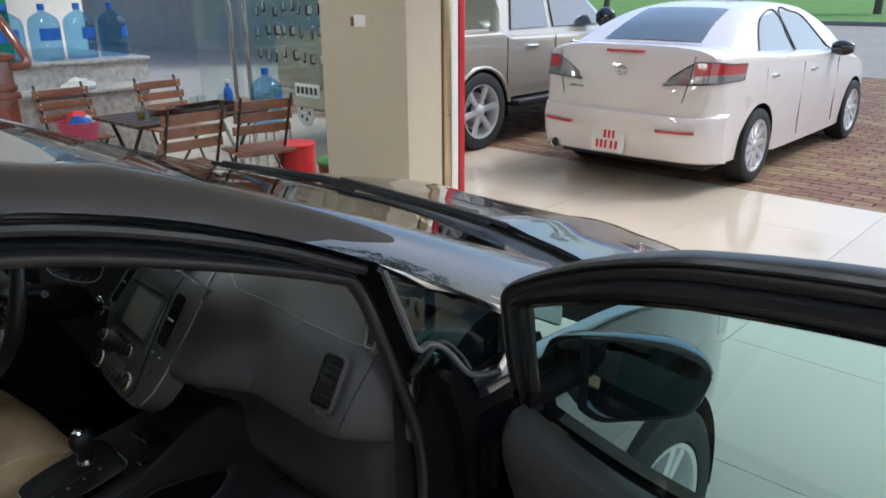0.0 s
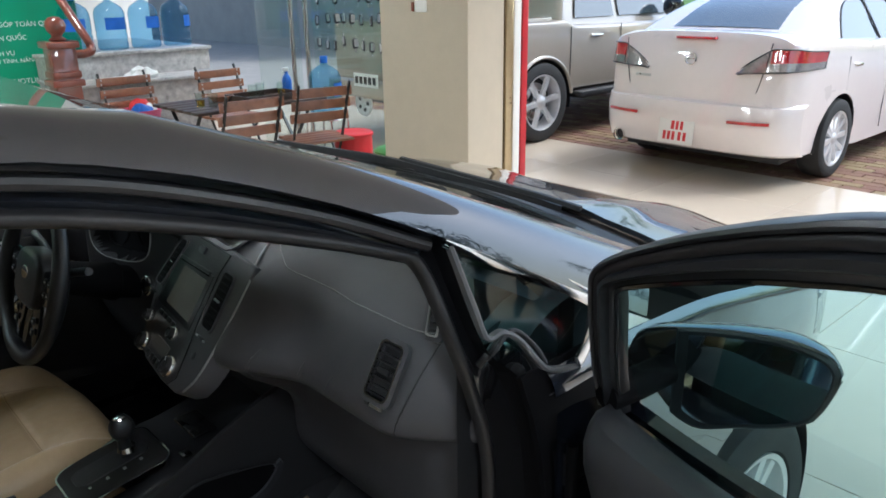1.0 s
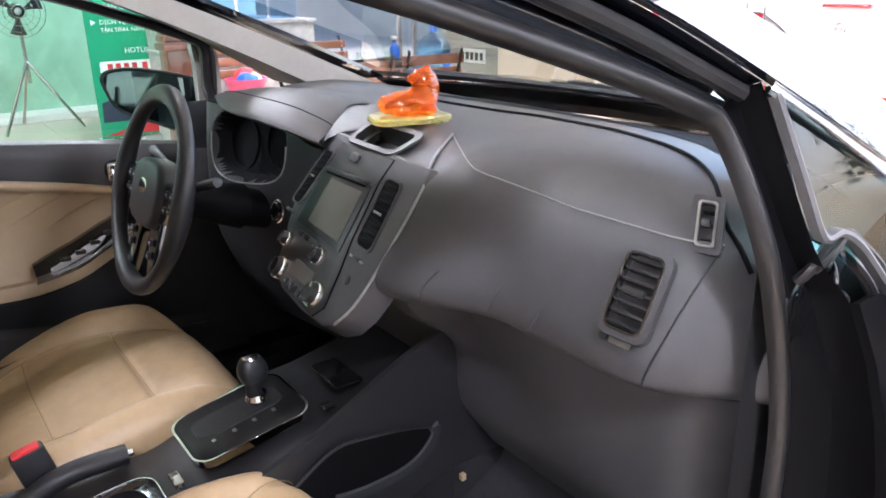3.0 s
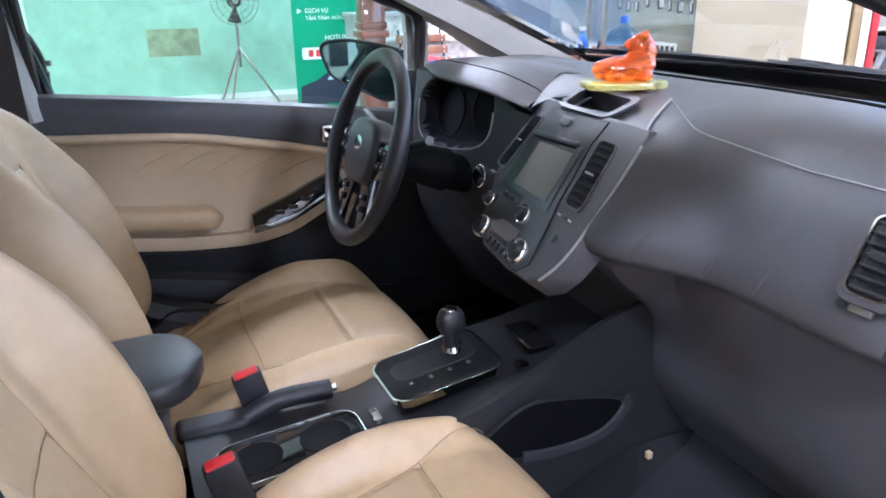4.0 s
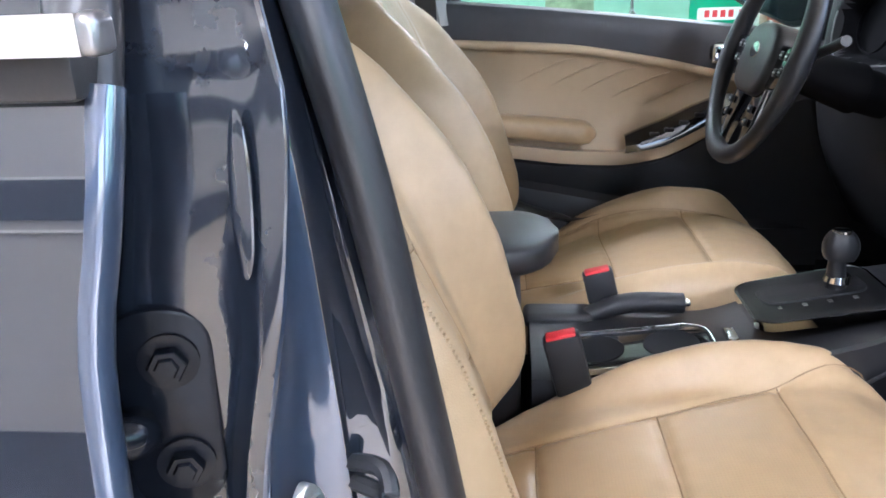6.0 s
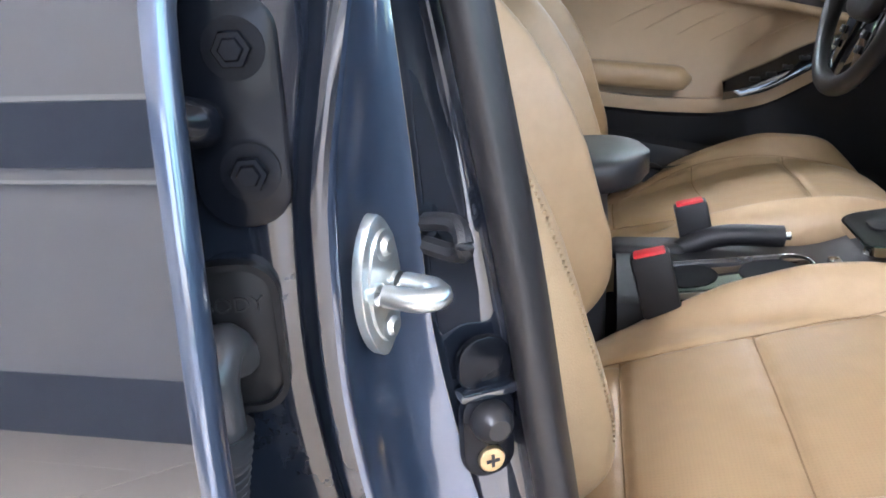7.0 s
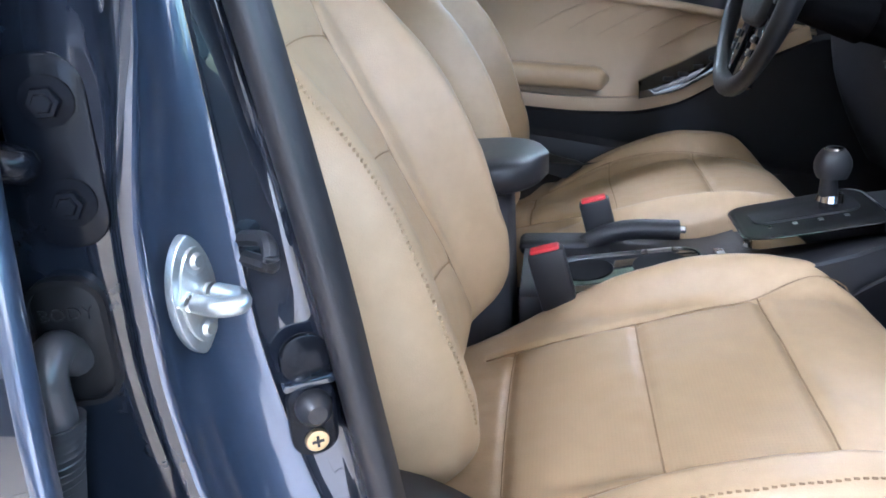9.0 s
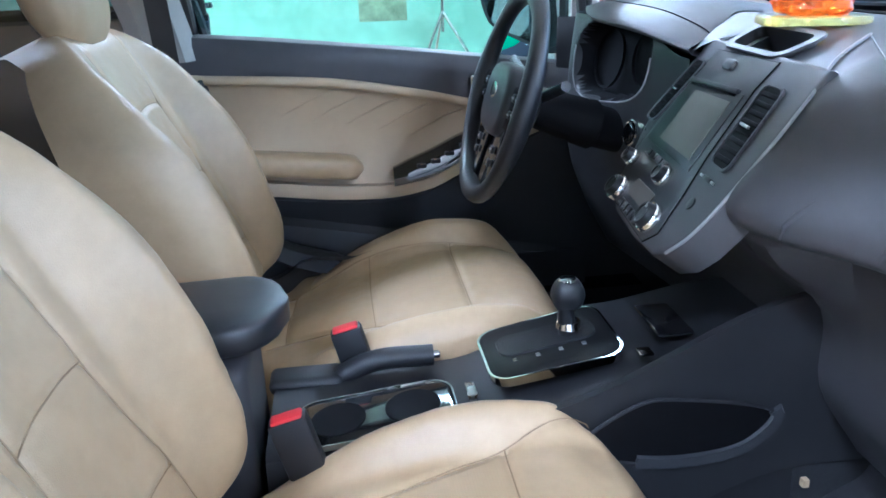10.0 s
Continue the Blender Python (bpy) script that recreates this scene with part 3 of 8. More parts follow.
HOOD_Y = span(1.30, 2.16, 28)
for sign in (1, -1):
    bm = grid(front_patch(sign, 0, HOOD_J, ys_front))
    gone = [f for f in bm.faces if 1.86 < f.calc_center_median().y < 2.24 and f.calc_center_median().z > shoulder(f.calc_center_median().y) - 0.10 and abs(f.calc_center_median().x) > 0.42]
    # the skin stops behind the door's front edge
    gone += [f for f in bm.faces if f.calc_center_median().y < 1.0 and f.calc_center_median().z < 0.965]
    gone += [f for f in bm.faces if f.calc_center_median().y < 1.36 and abs(f.calc_center_median().x) < 0.70 and f.calc_center_median().z > 0.9]
    bmesh.ops.delete(bm, geom=list(set(gone)), context="FACES")
    cut_arch(bm, AXLE, WHEEL_R, 0.36)
    bmesh.ops.recalc_face_normals(bm, faces=bm.faces)
    part("front_fender", bm, PAINT, sedan)
nose = []
for y in [y for y in ys_front if y >= 2.15]:
    pts = section(y, deck(y), shoulder(y))[HOOD_J - 1:]
    nose.append([Vector((x, y, z)) for x, z in pts] + [Vector((-x, y, z)) for x, z in reversed(pts[:-1])])
part("front_bumper", grid(nose), PAINT, sedan)
hood = []
for y in HOOD_Y:
    pts = section(y, deck(y), shoulder(y))[HOOD_J:]
    back = max(0.0, 1 - (y - 1.30) / 0.42)
    crease = [0.012 * math.exp(-((x - 0.36) / 0.07) ** 2) for x, z in pts]
    half = [Vector((x, y + 0.05 * back + 0.14 * back * (1 - (x / 0.72) ** 2), z + 0.004 + c - 0.03 * back * (1 - (x / 0.72) ** 2))) for (x, z), c in zip(pts, crease)]
    hood.append(half + [Vector((-p.x, p.y, p.z)) for p in reversed(half[:-1])])
part("hood", slab(hood, -0.012), PAINT, sedan, "dark hood with reflections")
under = [[p + Vector((0, 0, -0.03)) for p in row] for row in front_patch(1, HOOD_J - 2, HOOD_J + 2, ys_front)]
part("hood_gap", grid(under), BLACK, sedan)

# lamps in the front corners
for sign in (1, -1):
    rows, back = [], []
    for y in span(1.85, 2.25, 12):
        sec = section(y, deck(y), shoulder(y))
        sh = shoulder(y)
        low = [(side_x(y, z), z) for z in span(sh - 0.11, sh, 6)]
        up = sec[SIDE_N:HOOD_J]
        rows.append([Vector((sign * (x + 0.002), y, z)) for x, z in low + up])
        back.append([Vector((sign * (x - 0.05), y - 0.04, z)) for x, z in low + up])
    lamp = part("headlight", grid(back), SATIN, sedan, "clear headlight")
    part("lens", grid(rows), LENS, lamp)
    for q in (1.96, 2.08):
        bm = lathe([(0.001, 0.0), (0.02, 0.002), (0.038, 0.02), (0.045, 0.05)], 20, "y", (sign * (side_x(q, 0.7) - 0.1), q - 0.02, shoulder(q) - 0.03))
        part("reflector", bm, CHROME, lamp)

# rear half, doors and sills
ys_rear = span(-2.3, -2.0, 9)[:-1] + span(-2.0, -0.95, 16)
for sign in (1, -1):
    bm = grid([[Vector((sign * x, y, z)) for x, z in section(y, rear_deck(y), rear_shoulder(y))] for y in ys_rear])
    cut_arch(bm, REAR_AXLE, WHEEL_R, 0.36)
    part("rear_quarter", bm, PAINT, sedan)

# roof, with the windscreen edge in front and the door line at the sides
door_line = curve((-1.0, 1.33), (-0.6, 1.385), (-0.2, 1.405), (0.171, 1.388), (0.328, 1.354), (0.528, 1.283), (0.676, 1.212), (0.953, 1.058), (1.06, 1.0))


def rail_point(y, out=0.0):
    z = door_line(y)
    return Vector((side_x(y, z) + out, y, z))


WS_TOP, WS_LOW = Vector((0.558, 0.321, 1.402)), Vector((0.712, 1.17, 1.065))


def screen_edge(t):
    p = WS_TOP.lerp(WS_LOW, t)
    return p + Vector((0.012, 0, 0.010)) * math.sin(math.pi * t)


roof_mid = curve((-1.15, 1.34), (-0.7, 1.40), (-0.2, 1.425), (0.2, 1.416), (0.351, 1.399))
rows = []
for i in range(29):
    s = i / 28
    y_edge, y_mid = -1.05 + s * (0.321 + 1.05), -1.12 + s * (0.351 + 1.12)
    row = []
    for j in range(33):
        u = -1 + 2 * j / 32
        y = y_mid + (y_edge - y_mid) * u * u
        z_edge = door_line(y_edge) + 0.035
        z = roof_mid(y_mid) + (z_edge - roof_mid(y_mid)) * abs(u) ** 2.4
        row.append(Vector((u * 0.56, y, z)))
    rows.append(row)
roof_rows = rows
part("roof", slab(rows, -0.006), PAINT, sedan)
for sign in (1, -1):
    # strip between roof and door line, running on down the pillar
    rows = []
    for i in range(45):
        s = i / 44
        if s < 0.5:
            q = s / 0.5
            k = q * 28
            a = roof_rows[int(k)][32].lerp(roof_rows[min(28, int(k) + 1)][32], k - int(k))
            b = rail_point(-1.0 + q * 1.328)
        else:
            q = (s - 0.5) / 0.5
            a = screen_edge(q)
            b = rail_point(0.328 + q * (1.06 - 0.328))
        row = []
        for j in range(9):
            t = j / 8
            p = a.lerp(b, t) + Vector((0.018, 0, 0.024)) * math.sin(math.pi * t) * (1 - 0.3 * max(0, s - 0.5))
            row.append(Vector((sign * p.x, p.y, p.z)))
        rows.append(row)
    part("pillar", slab(rows, -0.01 if sign > 0 else 0.01), PAINT, sedan, "painted roof pillar strip")

# windscreen and rear window
rows = []
for i in range(21):
    t = i / 20
    e = screen_edge(t)
    row = []
    for j in range(33):
        u = -1 + 2 * j / 32
        bow = (1 - u * u)
        row.append(Vector((u * e.x, e.y + bow * (0.03 + 0.12 * t * t), e.z - bow * 0.010 * math.sin(math.pi * t))))
    rows.append(row)
screen = part("windscreen", grid(rows), WINDSHIELD, sedan, "tinted windscreen")
screen.visible_shadow = False
band = [[row[j] + Vector((0, 0.0, -0.004)) for j in range(33)] for row in rows[19:]]
part("screen_band", grid(band), BLACK, sedan, "black ceramic edge of the windscreen")
rows = []
for i in range(9):
    t = i / 8
    a = roof_rows[0]
    row = []
    for j in range(33):
        u = -1 + 2 * j / 32
        p = a[j].lerp(Vector((u * 0.58, -1.72 + 0.1 * u * u, 1.1)), t)
        row.append(p + Vector((0, 0, 0.02 * math.sin(math.pi * t))))
    rows.append(row)
part("rear_window", grid(rows), GLASS_DARK, sedan, "dark rear window").visible_shadow = False
for sign in (1, -1):
    c_rows = []
    for i in range(9):
        t = i / 8
        top = roof_rows[0][32].lerp(Vector((0.58, -1.62, 1.1)), t)
        down = Vector((side_x(-1.0, door_line(-1.0)), -1.0, door_line(-1.0))).lerp(Vector((side_x(-1.2, 1.0), -1.1, 1.0)), t)
        c_rows.append([Vector((sign * p.x, p.y, p.z)) for p in (top, top.lerp(down, 0.5) + Vector((0.03, 0, 0)), down)])
    part("rear_pillar", grid(c_rows), PAINT, sedan)
    # sill below the doors
    part("sill", grid([[Vector((sign * (x if k else x - 0.12), y, z)) for k, (x, z) in enumerate(((side_x(y, 0.19), 0.17), (side_x(y, 0.19), 0.19), (side_x(y, 0.27), 0.27), (side_x(y, 0.35), 0.35), (side_x(y, 0.37) - 0.03, 0.375), (0.74, 0.385), (0.66, 0.385)))] for y in span(-0.98, 0.84, 8)]), PAINT, sedan)

# cowl between hood and windscreen, with two wiper arms
rows = []
for j in range(33):
    u = -1 + 2 * j / 32
    bow = 1 - u * u
    y0, y1 = 1.15 + bow * 0.17, 1.22 + bow * 0.15
    rows.append([Vector((u * 0.712, y0, 1.06)), Vector((u * 0.715, y0 + 0.02, 1.05)), Vector((u * 0.72, (y0 + y1) / 2 + 0.03, 1.028)), Vector((u * 0.72, y1 + 0.07, 1.016)), Vector((u * 0.72, y1 + 0.12, 1.0)), Vector((u * 0.72, y1 + 0.2, 0.97))])
part("cowl", slab(rows, 0.006), BLACK, sedan, "black plastic cowl below the windscreen")
for x0, x1 in ((0.42, -0.18), (-0.12, -0.66)):
    pts = smooth_path([(x0, 1.41, 1.038), (x0 - 0.15, 1.38, 1.058), (x1, 1.26 + 0.14 * (1 - (x1 / 0.71) ** 2) - 0.03, 1.075)], 8)
    arm = part("wiper", sweep(pts, [(-0.008, -0.004), (0.008, -0.004), (0.006, 0.006), (-0.006, 0.006)]), BLACK, sedan)
    blade = [(p[0] - 0.05, p[1] - 0.012, p[2] - 0.004) for p in pts]
    part("blade", sweep(blade, [(-0.006, -0.01), (0.006, -0.01), (0.004, 0.004), (-0.004, 0.004)]), RUBBER, arm)


def wheel(parent, at, r=WHEEL_R, width=0.205, sign=1, spokes=10, rim_mat=ALLOY, split=False):
    """A tyre with rim, spokes, brake disc and hub; sign: which way it faces along x."""
    x, y, z = at
    rim_r = r * 0.69
    w = width / 2
    prof = [(rim_r, -w * 0.8), (rim_r + 0.012, -w * 0.95), (r * 0.9, -w), (r * 0.975, -w * 0.86), (r, -w * 0.6), (r, 0), (r, w * 0.6), (r * 0.975, w * 0.86), (r * 0.9, w), (rim_r + 0.012, w * 0.95), (rim_r, w * 0.8)]
    tyre = part("wheel", lathe(prof, 56, "x", (x, y, z)), TYRE, parent, "black tyre on an alloy rim")
    o = sign * w
    part("rim", lathe([(rim_r + 0.004, o * 0.86), (rim_r + 0.004, o * 0.93), (rim_r - 0.01, o * 0.9), (rim_r - 0.022, o * 0.5), (rim_r - 0.03, -o * 0.7)], 56, "x", (x, y, z)), rim_mat, tyre)
    part("brake_disc", lathe([(0.0, o * 0.05), (r * 0.48, o * 0.05), (r * 0.48, -o * 0.05), (0.0, -o * 0.05)], 32, "x", (x, y, z)), SATIN, tyre)
    part("barrel", lathe([(rim_r - 0.02, -o * 0.2), (0.0, -o * 0.25)], 32, "x", (x, y, z)), BLACK, tyre)
    part("hub", lathe([(0.0, o * 0.84), (r * 0.09, o * 0.84), (r * 0.11, o * 0.8), (r * 0.19, o * 0.72), (r * 0.2, o * 0.3)], 24, "x", (x, y, z)), rim_mat, tyre)
    for k in range(spokes):
        a = 2 * math.pi * (k + 0.15) / spokes + ((0.16 if k % 2 else -0.16) if split else 0)
        d, e = Vector((0, math.cos(a), math.sin(a))), Vector((0, -math.sin(a), math.cos(a)))
        rows = []
        for t in span(0.12, 1.0, 7):
            c = Vector((x + o * (0.72 + 0.12 * t), y, z)) + d * (t * (rim_r - 0.004))
            hw = r * ((0.052 + 0.012 * t) if split else (0.075 - 0.02 * t + 0.03 * t * t))
            rows.append([c + e * hw - Vector((o * 0.22, 0, 0)), c + e * hw * 0.8, c - e * hw * 0.8, c - e * hw - Vector((o * 0.22, 0, 0))])
        part("spoke", grid(rows, close_v=True, caps=True), rim_mat, tyre)
    return tyre


for sx0, sg in ((0.79, 1), (-0.79, -1)):
    for wy in (AXLE, REAR_AXLE):
        wheel(sedan, (sx0 - 0.005 * sg, wy, WHEEL_R), sign=sg, split=True)
        arch = [[Vector((sg * xx, wy + 0.365 * math.cos(a), WHEEL_R + 0.365 * math.sin(a))) for xx in (0.5, 0.68, 0.865)] for a in span(-0.2, math.pi + 0.2, 25)]
        part("wheel_arch_liner", grid(arch), BLACK, sedan)
part("underbody", box((-0.72, -2.1, 0.17), (0.72, 2.15, 0.24), 0.02), BLACK, sedan)

# ---- the dark sedan: door opening, pillars and doors ----
pillar_seal_x = curve((0.36, 0.79), (0.5, 0.80), (0.96, 0.802), (1.08, 0.80), (1.13, 0.79), (1.2, 0.735), (1.3, 0.655), (1.36, 0.6155), (1.4, 0.5975))
seal_y = curve((0.36, 0.16), (0.42, 0.09), (0.47, 0.045), (0.53, 0.005), (0.60, -0.036), (0.66, -0.056), (0.72, -0.066), (0.78, -0.074), (0.84, -0.082), (0.90, -0.091), (0.96, -0.102), (1.02, -0.113), (1.08, -0.126), (1.14, -0.145), (1.25, -0.19), (1.36, -0.21))


def seal_x(z, y=1.0):
    """Where the seal lies at a height; wider at the B-pillar than at the front of the opening."""
    x = 0.755 - 0.45 * (z - 1.05) if z > 1.05 else 0.755 + 0.012 * (1.05 - z)
    t = min(1.0, max(0.0, (y - 0.02) / 0.4))
    return pillar_seal_x(z) + (x - pillar_seal_x(z)) * t * t * (3 - 2 * t)


SEAL = [(0.03, 1.352), (0.168, 1.331), (0.302, 1.301), (0.466, 1.251), (0.62, 1.196), (0.664, 1.165), (0.68, 1.064), (0.71, 0.975), (0.738, 0.88), (0.748, 0.78), (0.735, 0.62), (0.67, 0.47), (0.55, 0.40), (0.35, 0.392), (0.14, 0.40)]
SEAL += [(seal_y(z), z) for z in (0.47, 0.56, 0.65, 0.75, 0.85, 0.94, 1.02, 1.13, 1.25)] + [(-0.19, 1.32), (-0.1, 1.356)]
seal_path = smooth_path([(seal_x(z, y), y, z) for y, z in SEAL], 6, closed=True)
part("door_seal", sweep(seal_path, [(0.0112 * math.cos(a), -0.006 + 0.017 * math.sin(a)) for a in span(math.pi, 0, 13)], up=(1, 0, 0), closed=True), RUBBER, sedan, "soft black rubber seal round the door opening")

# jamb of roof rail and front pillar: from the door line in to the seal
rows = []
TOP_RUN = [(-0.16, 1.40), (0.0, 1.402), (0.171, 1.388), (0.328, 1.354), (0.528, 1.283), (0.676, 1.212)]
TOP_IN = [(-0.19, 1.34), (0.0, 1.358), (0.168, 1.337), (0.305, 1.307), (0.47, 1.257), (0.65, 1.187)]
top_out = smooth_path([(side_x(y, z) - 0.002, y, z) for y, z in TOP_RUN], 6)
top_in = smooth_path([(seal_x(z), y, z) for y, z in TOP_IN], 6)
rows = []
for a, b in zip(top_out, top_in):
    rows.append([a, a + Vector((-0.012, 0, -0.004)), a.lerp(b, 0.35) + Vector((-0.02, 0, 0.008)), a.lerp(b, 0.6) + Vector((-0.018, 0, 0.004)), a.lerp(b, 0.75) + Vector((0.004, 0, 0.0)), b])
part("roof_jamb", grid(rows), PAINT, sedan, "dark painted rail above the door")
# outer roof seal on the rail
part("roof_seal", sweep([a.lerp(b, 0.3) + Vector((-0.004, 0, -0.004)) for a, b in zip(top_out, top_in)], circle(0.009, 8), up=(1, 0, 0)), RUBBER, sedan)
# front jamb below the quarter window
FRONT_OUT = [(0.686, 1.21), (0.705, 1.06), (0.77, 0.98), (0.79, 0.85), (0.79, 0.65), (0.77, 0.45), (0.72, 0.37)]
FRONT_IN = [(0.655, 1.18), (0.683, 1.06), (0.713, 0.97), (0.742, 0.86), (0.745, 0.68), (0.70, 0.50), (0.62, 0.41)]
fo = smooth_path([(side_x(y, z) - (0.03 if z < 1.0 else 0.01), y, z) for y, z in FRONT_OUT], 6)
fi = smooth_path([(seal_x(z), y, z) for y, z in FRONT_IN], 6)
part("front_jamb", grid([[a, a.lerp(b, 0.4) + Vector((-0.015, 0.01, 0)), a.lerp(b, 0.8), b] for a, b in zip(fo, fi)]), DULL_BLACK_AND_SHADE, sedan, "black front door jamb")
# black recess below the quarter window, where the door hinges sit
part("hinge_recess", slab([[Vector((side_x(y, z) - 0.012, y, z)) for z in span(0.36, 1.0, 12)] for y in span(0.755, 1.02, 8)], 0.01), DULL_BLACK_AND_SHADE, sedan, "black recess for the door hinges")
for hz in (0.52, 0.86):
    hinge = part("door_hinge", box((0.845, 0.78, hz - 0.03), (0.885, 0.86, hz + 0.03), 0.008), DULL_BLACK_AND_SHADE, sedan)
    part("hinge_pin", tube([(0.885, 0.79, hz - 0.045), (0.885, 0.79, hz + 0.045)], 0.009, 10, up=(1, 0, 0)), DULL_BLACK_AND_SHADE, hinge)
arch = smooth_path([(0.770, 0.712, 1.02), (0.781, 0.718, 1.038), (0.780, 0.745, 1.054), (0.779, 0.772, 1.042), (0.795, 0.789, 1.018), (0.808, 0.796, 0.995)], 8)
part("arch_seal", tube(arch, 0.006, 8, up=(1, 0, 0)), RUBBER, sedan, "black rubber seal arched over the door jamb")
part("arch_lip", tube([p + Vector((0.012, 0.006, 0.013)) for p in arch], 0.0045, 8, up=(1, 0, 0)), BLACK, sedan)
part("jamb_cap", lathe([(0.001, 0.003), (0.040, 0.003), (0.054, -0.003), (0.062, -0.012)], 28, "x", (0.766, 0.762, 0.985)), GLOSS, sedan, "round glossy black cap in the door jamb")
part("bump_stop", lathe([(0.001, 0.014), (0.008, 0.012), (0.012, 0.006), (0.014, -0.008)], 18, "x", (0.772, 0.792, 0.98)), RUBBER, sedan, "round rubber bump stop")

# quarter window with its bright trim


def side_point(y, z, out=0.0):
    return Vector((side_x(y, z) + out, y, z))


rows = []
for t in span(0, 1, 10):
    top = Vector((0, 0.692 + t * (0.945 - 0.692), 1.203 + t * (1.06 - 1.203)))
    low = Vector((0, 0.705 + t * (0.905 - 0.705), 1.05 + t * (0.985 - 1.05)))
    rows.append([side_point(p.y, p.z, -0.003 - 0.015 * q) for q, p in ((q, top.lerp(low, q)) for q in (0.0, 0.33, 0.66, 1.0))])
quarter = part("quarter_window", grid(rows), GLASS, sedan, "small triangular quarter window")
part("quarter_frame", sweep(smooth_path([side_point(0.688, 1.2, 0.0), side_point(0.698, 1.12, 0.0), side_point(0.706, 1.073, 0.0), side_point(0.735, 1.072, 0.002), side_point(0.762, 1.055, 0.002), side_point(0.785, 1.018, 0.002), side_point(0.80, 1.002, 0.002), side_point(0.83, 0.992, 0.002), side_point(0.866, 0.985, 0.0)], 6), [(-0.004, -0.006), (0.004, -0.006), (0.004, 0.004), (0.0, 0.006), (-0.004, 0.004)], up=(1, 0, 0)), SEAL_GREY, quarter, "grey rubber glass seal")
part("chrome_trim", sweep(smooth_path([side_point(0.68, 1.212, 0.004), side_point(0.80, 1.146, 0.004), side_point(0.90, 1.09, 0.005), side_point(0.948, 1.055, 0.006), side_point(0.943, 1.042, 0.007), side_point(0.915, 1.02, 0.008), side_point(0.885, 1.003, 0.008), side_point(0.862, 0.992, 0.008)], 8), [(-0.012, -0.004), (0.012, -0.004), (0.012, 0.002), (0.004, 0.004), (-0.004, 0.004), (-0.012, 0.002)], up=(1, 0, 0)), CHROME, quarter, "bright chrome window trim")

# ---- B-pillar ----
lip_y = curve((0.36, 0.04), (0.45, -0.02), (0.55, -0.075), (0.60, -0.098), (0.66, -0.117), (0.72, -0.131), (0.78, -0.145), (0.84, -0.150), (0.90, -0.148), (0.96, -0.137), (1.0, -0.129), (1.057, -0.124), (1.09, -0.13), (1.13, -0.142), (1.2, -0.17), (1.385, -0.22))
inner_y = curve((0.36, 0.13), (0.45, 0.03), (0.53, -0.025), (0.60, -0.059), (0.66, -0.084), (0.72, -0.104), (0.78, -0.118), (0.84, -0.127), (0.90, -0.130), (0.96, -0.134), (1.02, -0.139), (1.1, -0.152), (1.25, -0.205), (1.385, -0.235))
tumble = curve((0.36, -0.01), (0.6, 0.0), (0.92, 0.0), (1.0, -0.003), (1.08, -0.012), (1.13, -0.03), (1.2, -0.085), (1.3, -0.16), (1.385, -0.215))


def pillar_row(z):
    dx = tumble(z)
    ls, li = lip_y(z), inner_y(z)
    xs, sy = seal_x(z, -0.1), seal_y(z)
    xl, xi = 0.87 + dx, max(0.805 + dx, xs + 0.01)
    y1 = min(-0.172, ls - 0.03)
    face = []
    for t, dip in ((0.0, 0.0), (0.06, 0.001), (0.2, -0.004), (0.45, -0.008), (0.75, -0.007), (0.94, -0.001), (1.0, 0.002)):
        face.append((xl + (xi - xl) * t + 0.3 * dip, ls + (li - ls) * t + dip))
    # above the waist the channel's rolled edge runs out into one smooth panel
    w = min(1.0, max(0.0, (z - 0.955) / 0.06))
    w = w * w * (3 - 2 * w)
    channel = [(0.875 + dx, -0.30), (0.864 + dx, y1 - 0.04), (0.858 + dx, y1), (0.855 + dx, ls - 0.02), (0.862 + dx, ls - 0.014), (xl + 0.002, ls - 0.006), (xl, ls)]
    plain = [(0.875 + dx, -0.30), (0.863 + dx, y1 - 0.04), (0.8645 + dx, y1), (0.8695 + dx, ls - 0.02), (0.8702 + dx, ls - 0.014), (xl + 0.001, ls - 0.006), (xl - 0.001, ls)]
    return {
        "channel": [(a[0] + (b[0] - a[0]) * w, a[1]) for a, b in zip(channel, plain)],
        "face": face,
        "inner": [(xi, li + 0.002), (xi - 0.004, li + 0.005), (xi - 0.012, 0.6 * li + 0.4 * sy), (xs - 0.006, sy - 0.016), (xs + 0.004, sy - 0.004)],
    }


zs = span(0.37, 1.385, 52)
for name, mat, lab in (("channel", PAINT_SHADED, "pillar channel behind the rear door edge, its paint darkened for shade"), ("face", PAINT_SKYLIT, "pillar face with sky light put into its blue paint"), ("inner", PAINT, "glossy black inner pillar face")):
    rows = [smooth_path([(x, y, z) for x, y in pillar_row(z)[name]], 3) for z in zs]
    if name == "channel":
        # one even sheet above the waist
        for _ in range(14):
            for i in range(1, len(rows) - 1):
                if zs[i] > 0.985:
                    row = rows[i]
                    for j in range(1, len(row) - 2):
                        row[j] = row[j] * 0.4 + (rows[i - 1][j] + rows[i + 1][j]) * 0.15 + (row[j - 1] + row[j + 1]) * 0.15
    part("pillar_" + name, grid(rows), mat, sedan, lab)
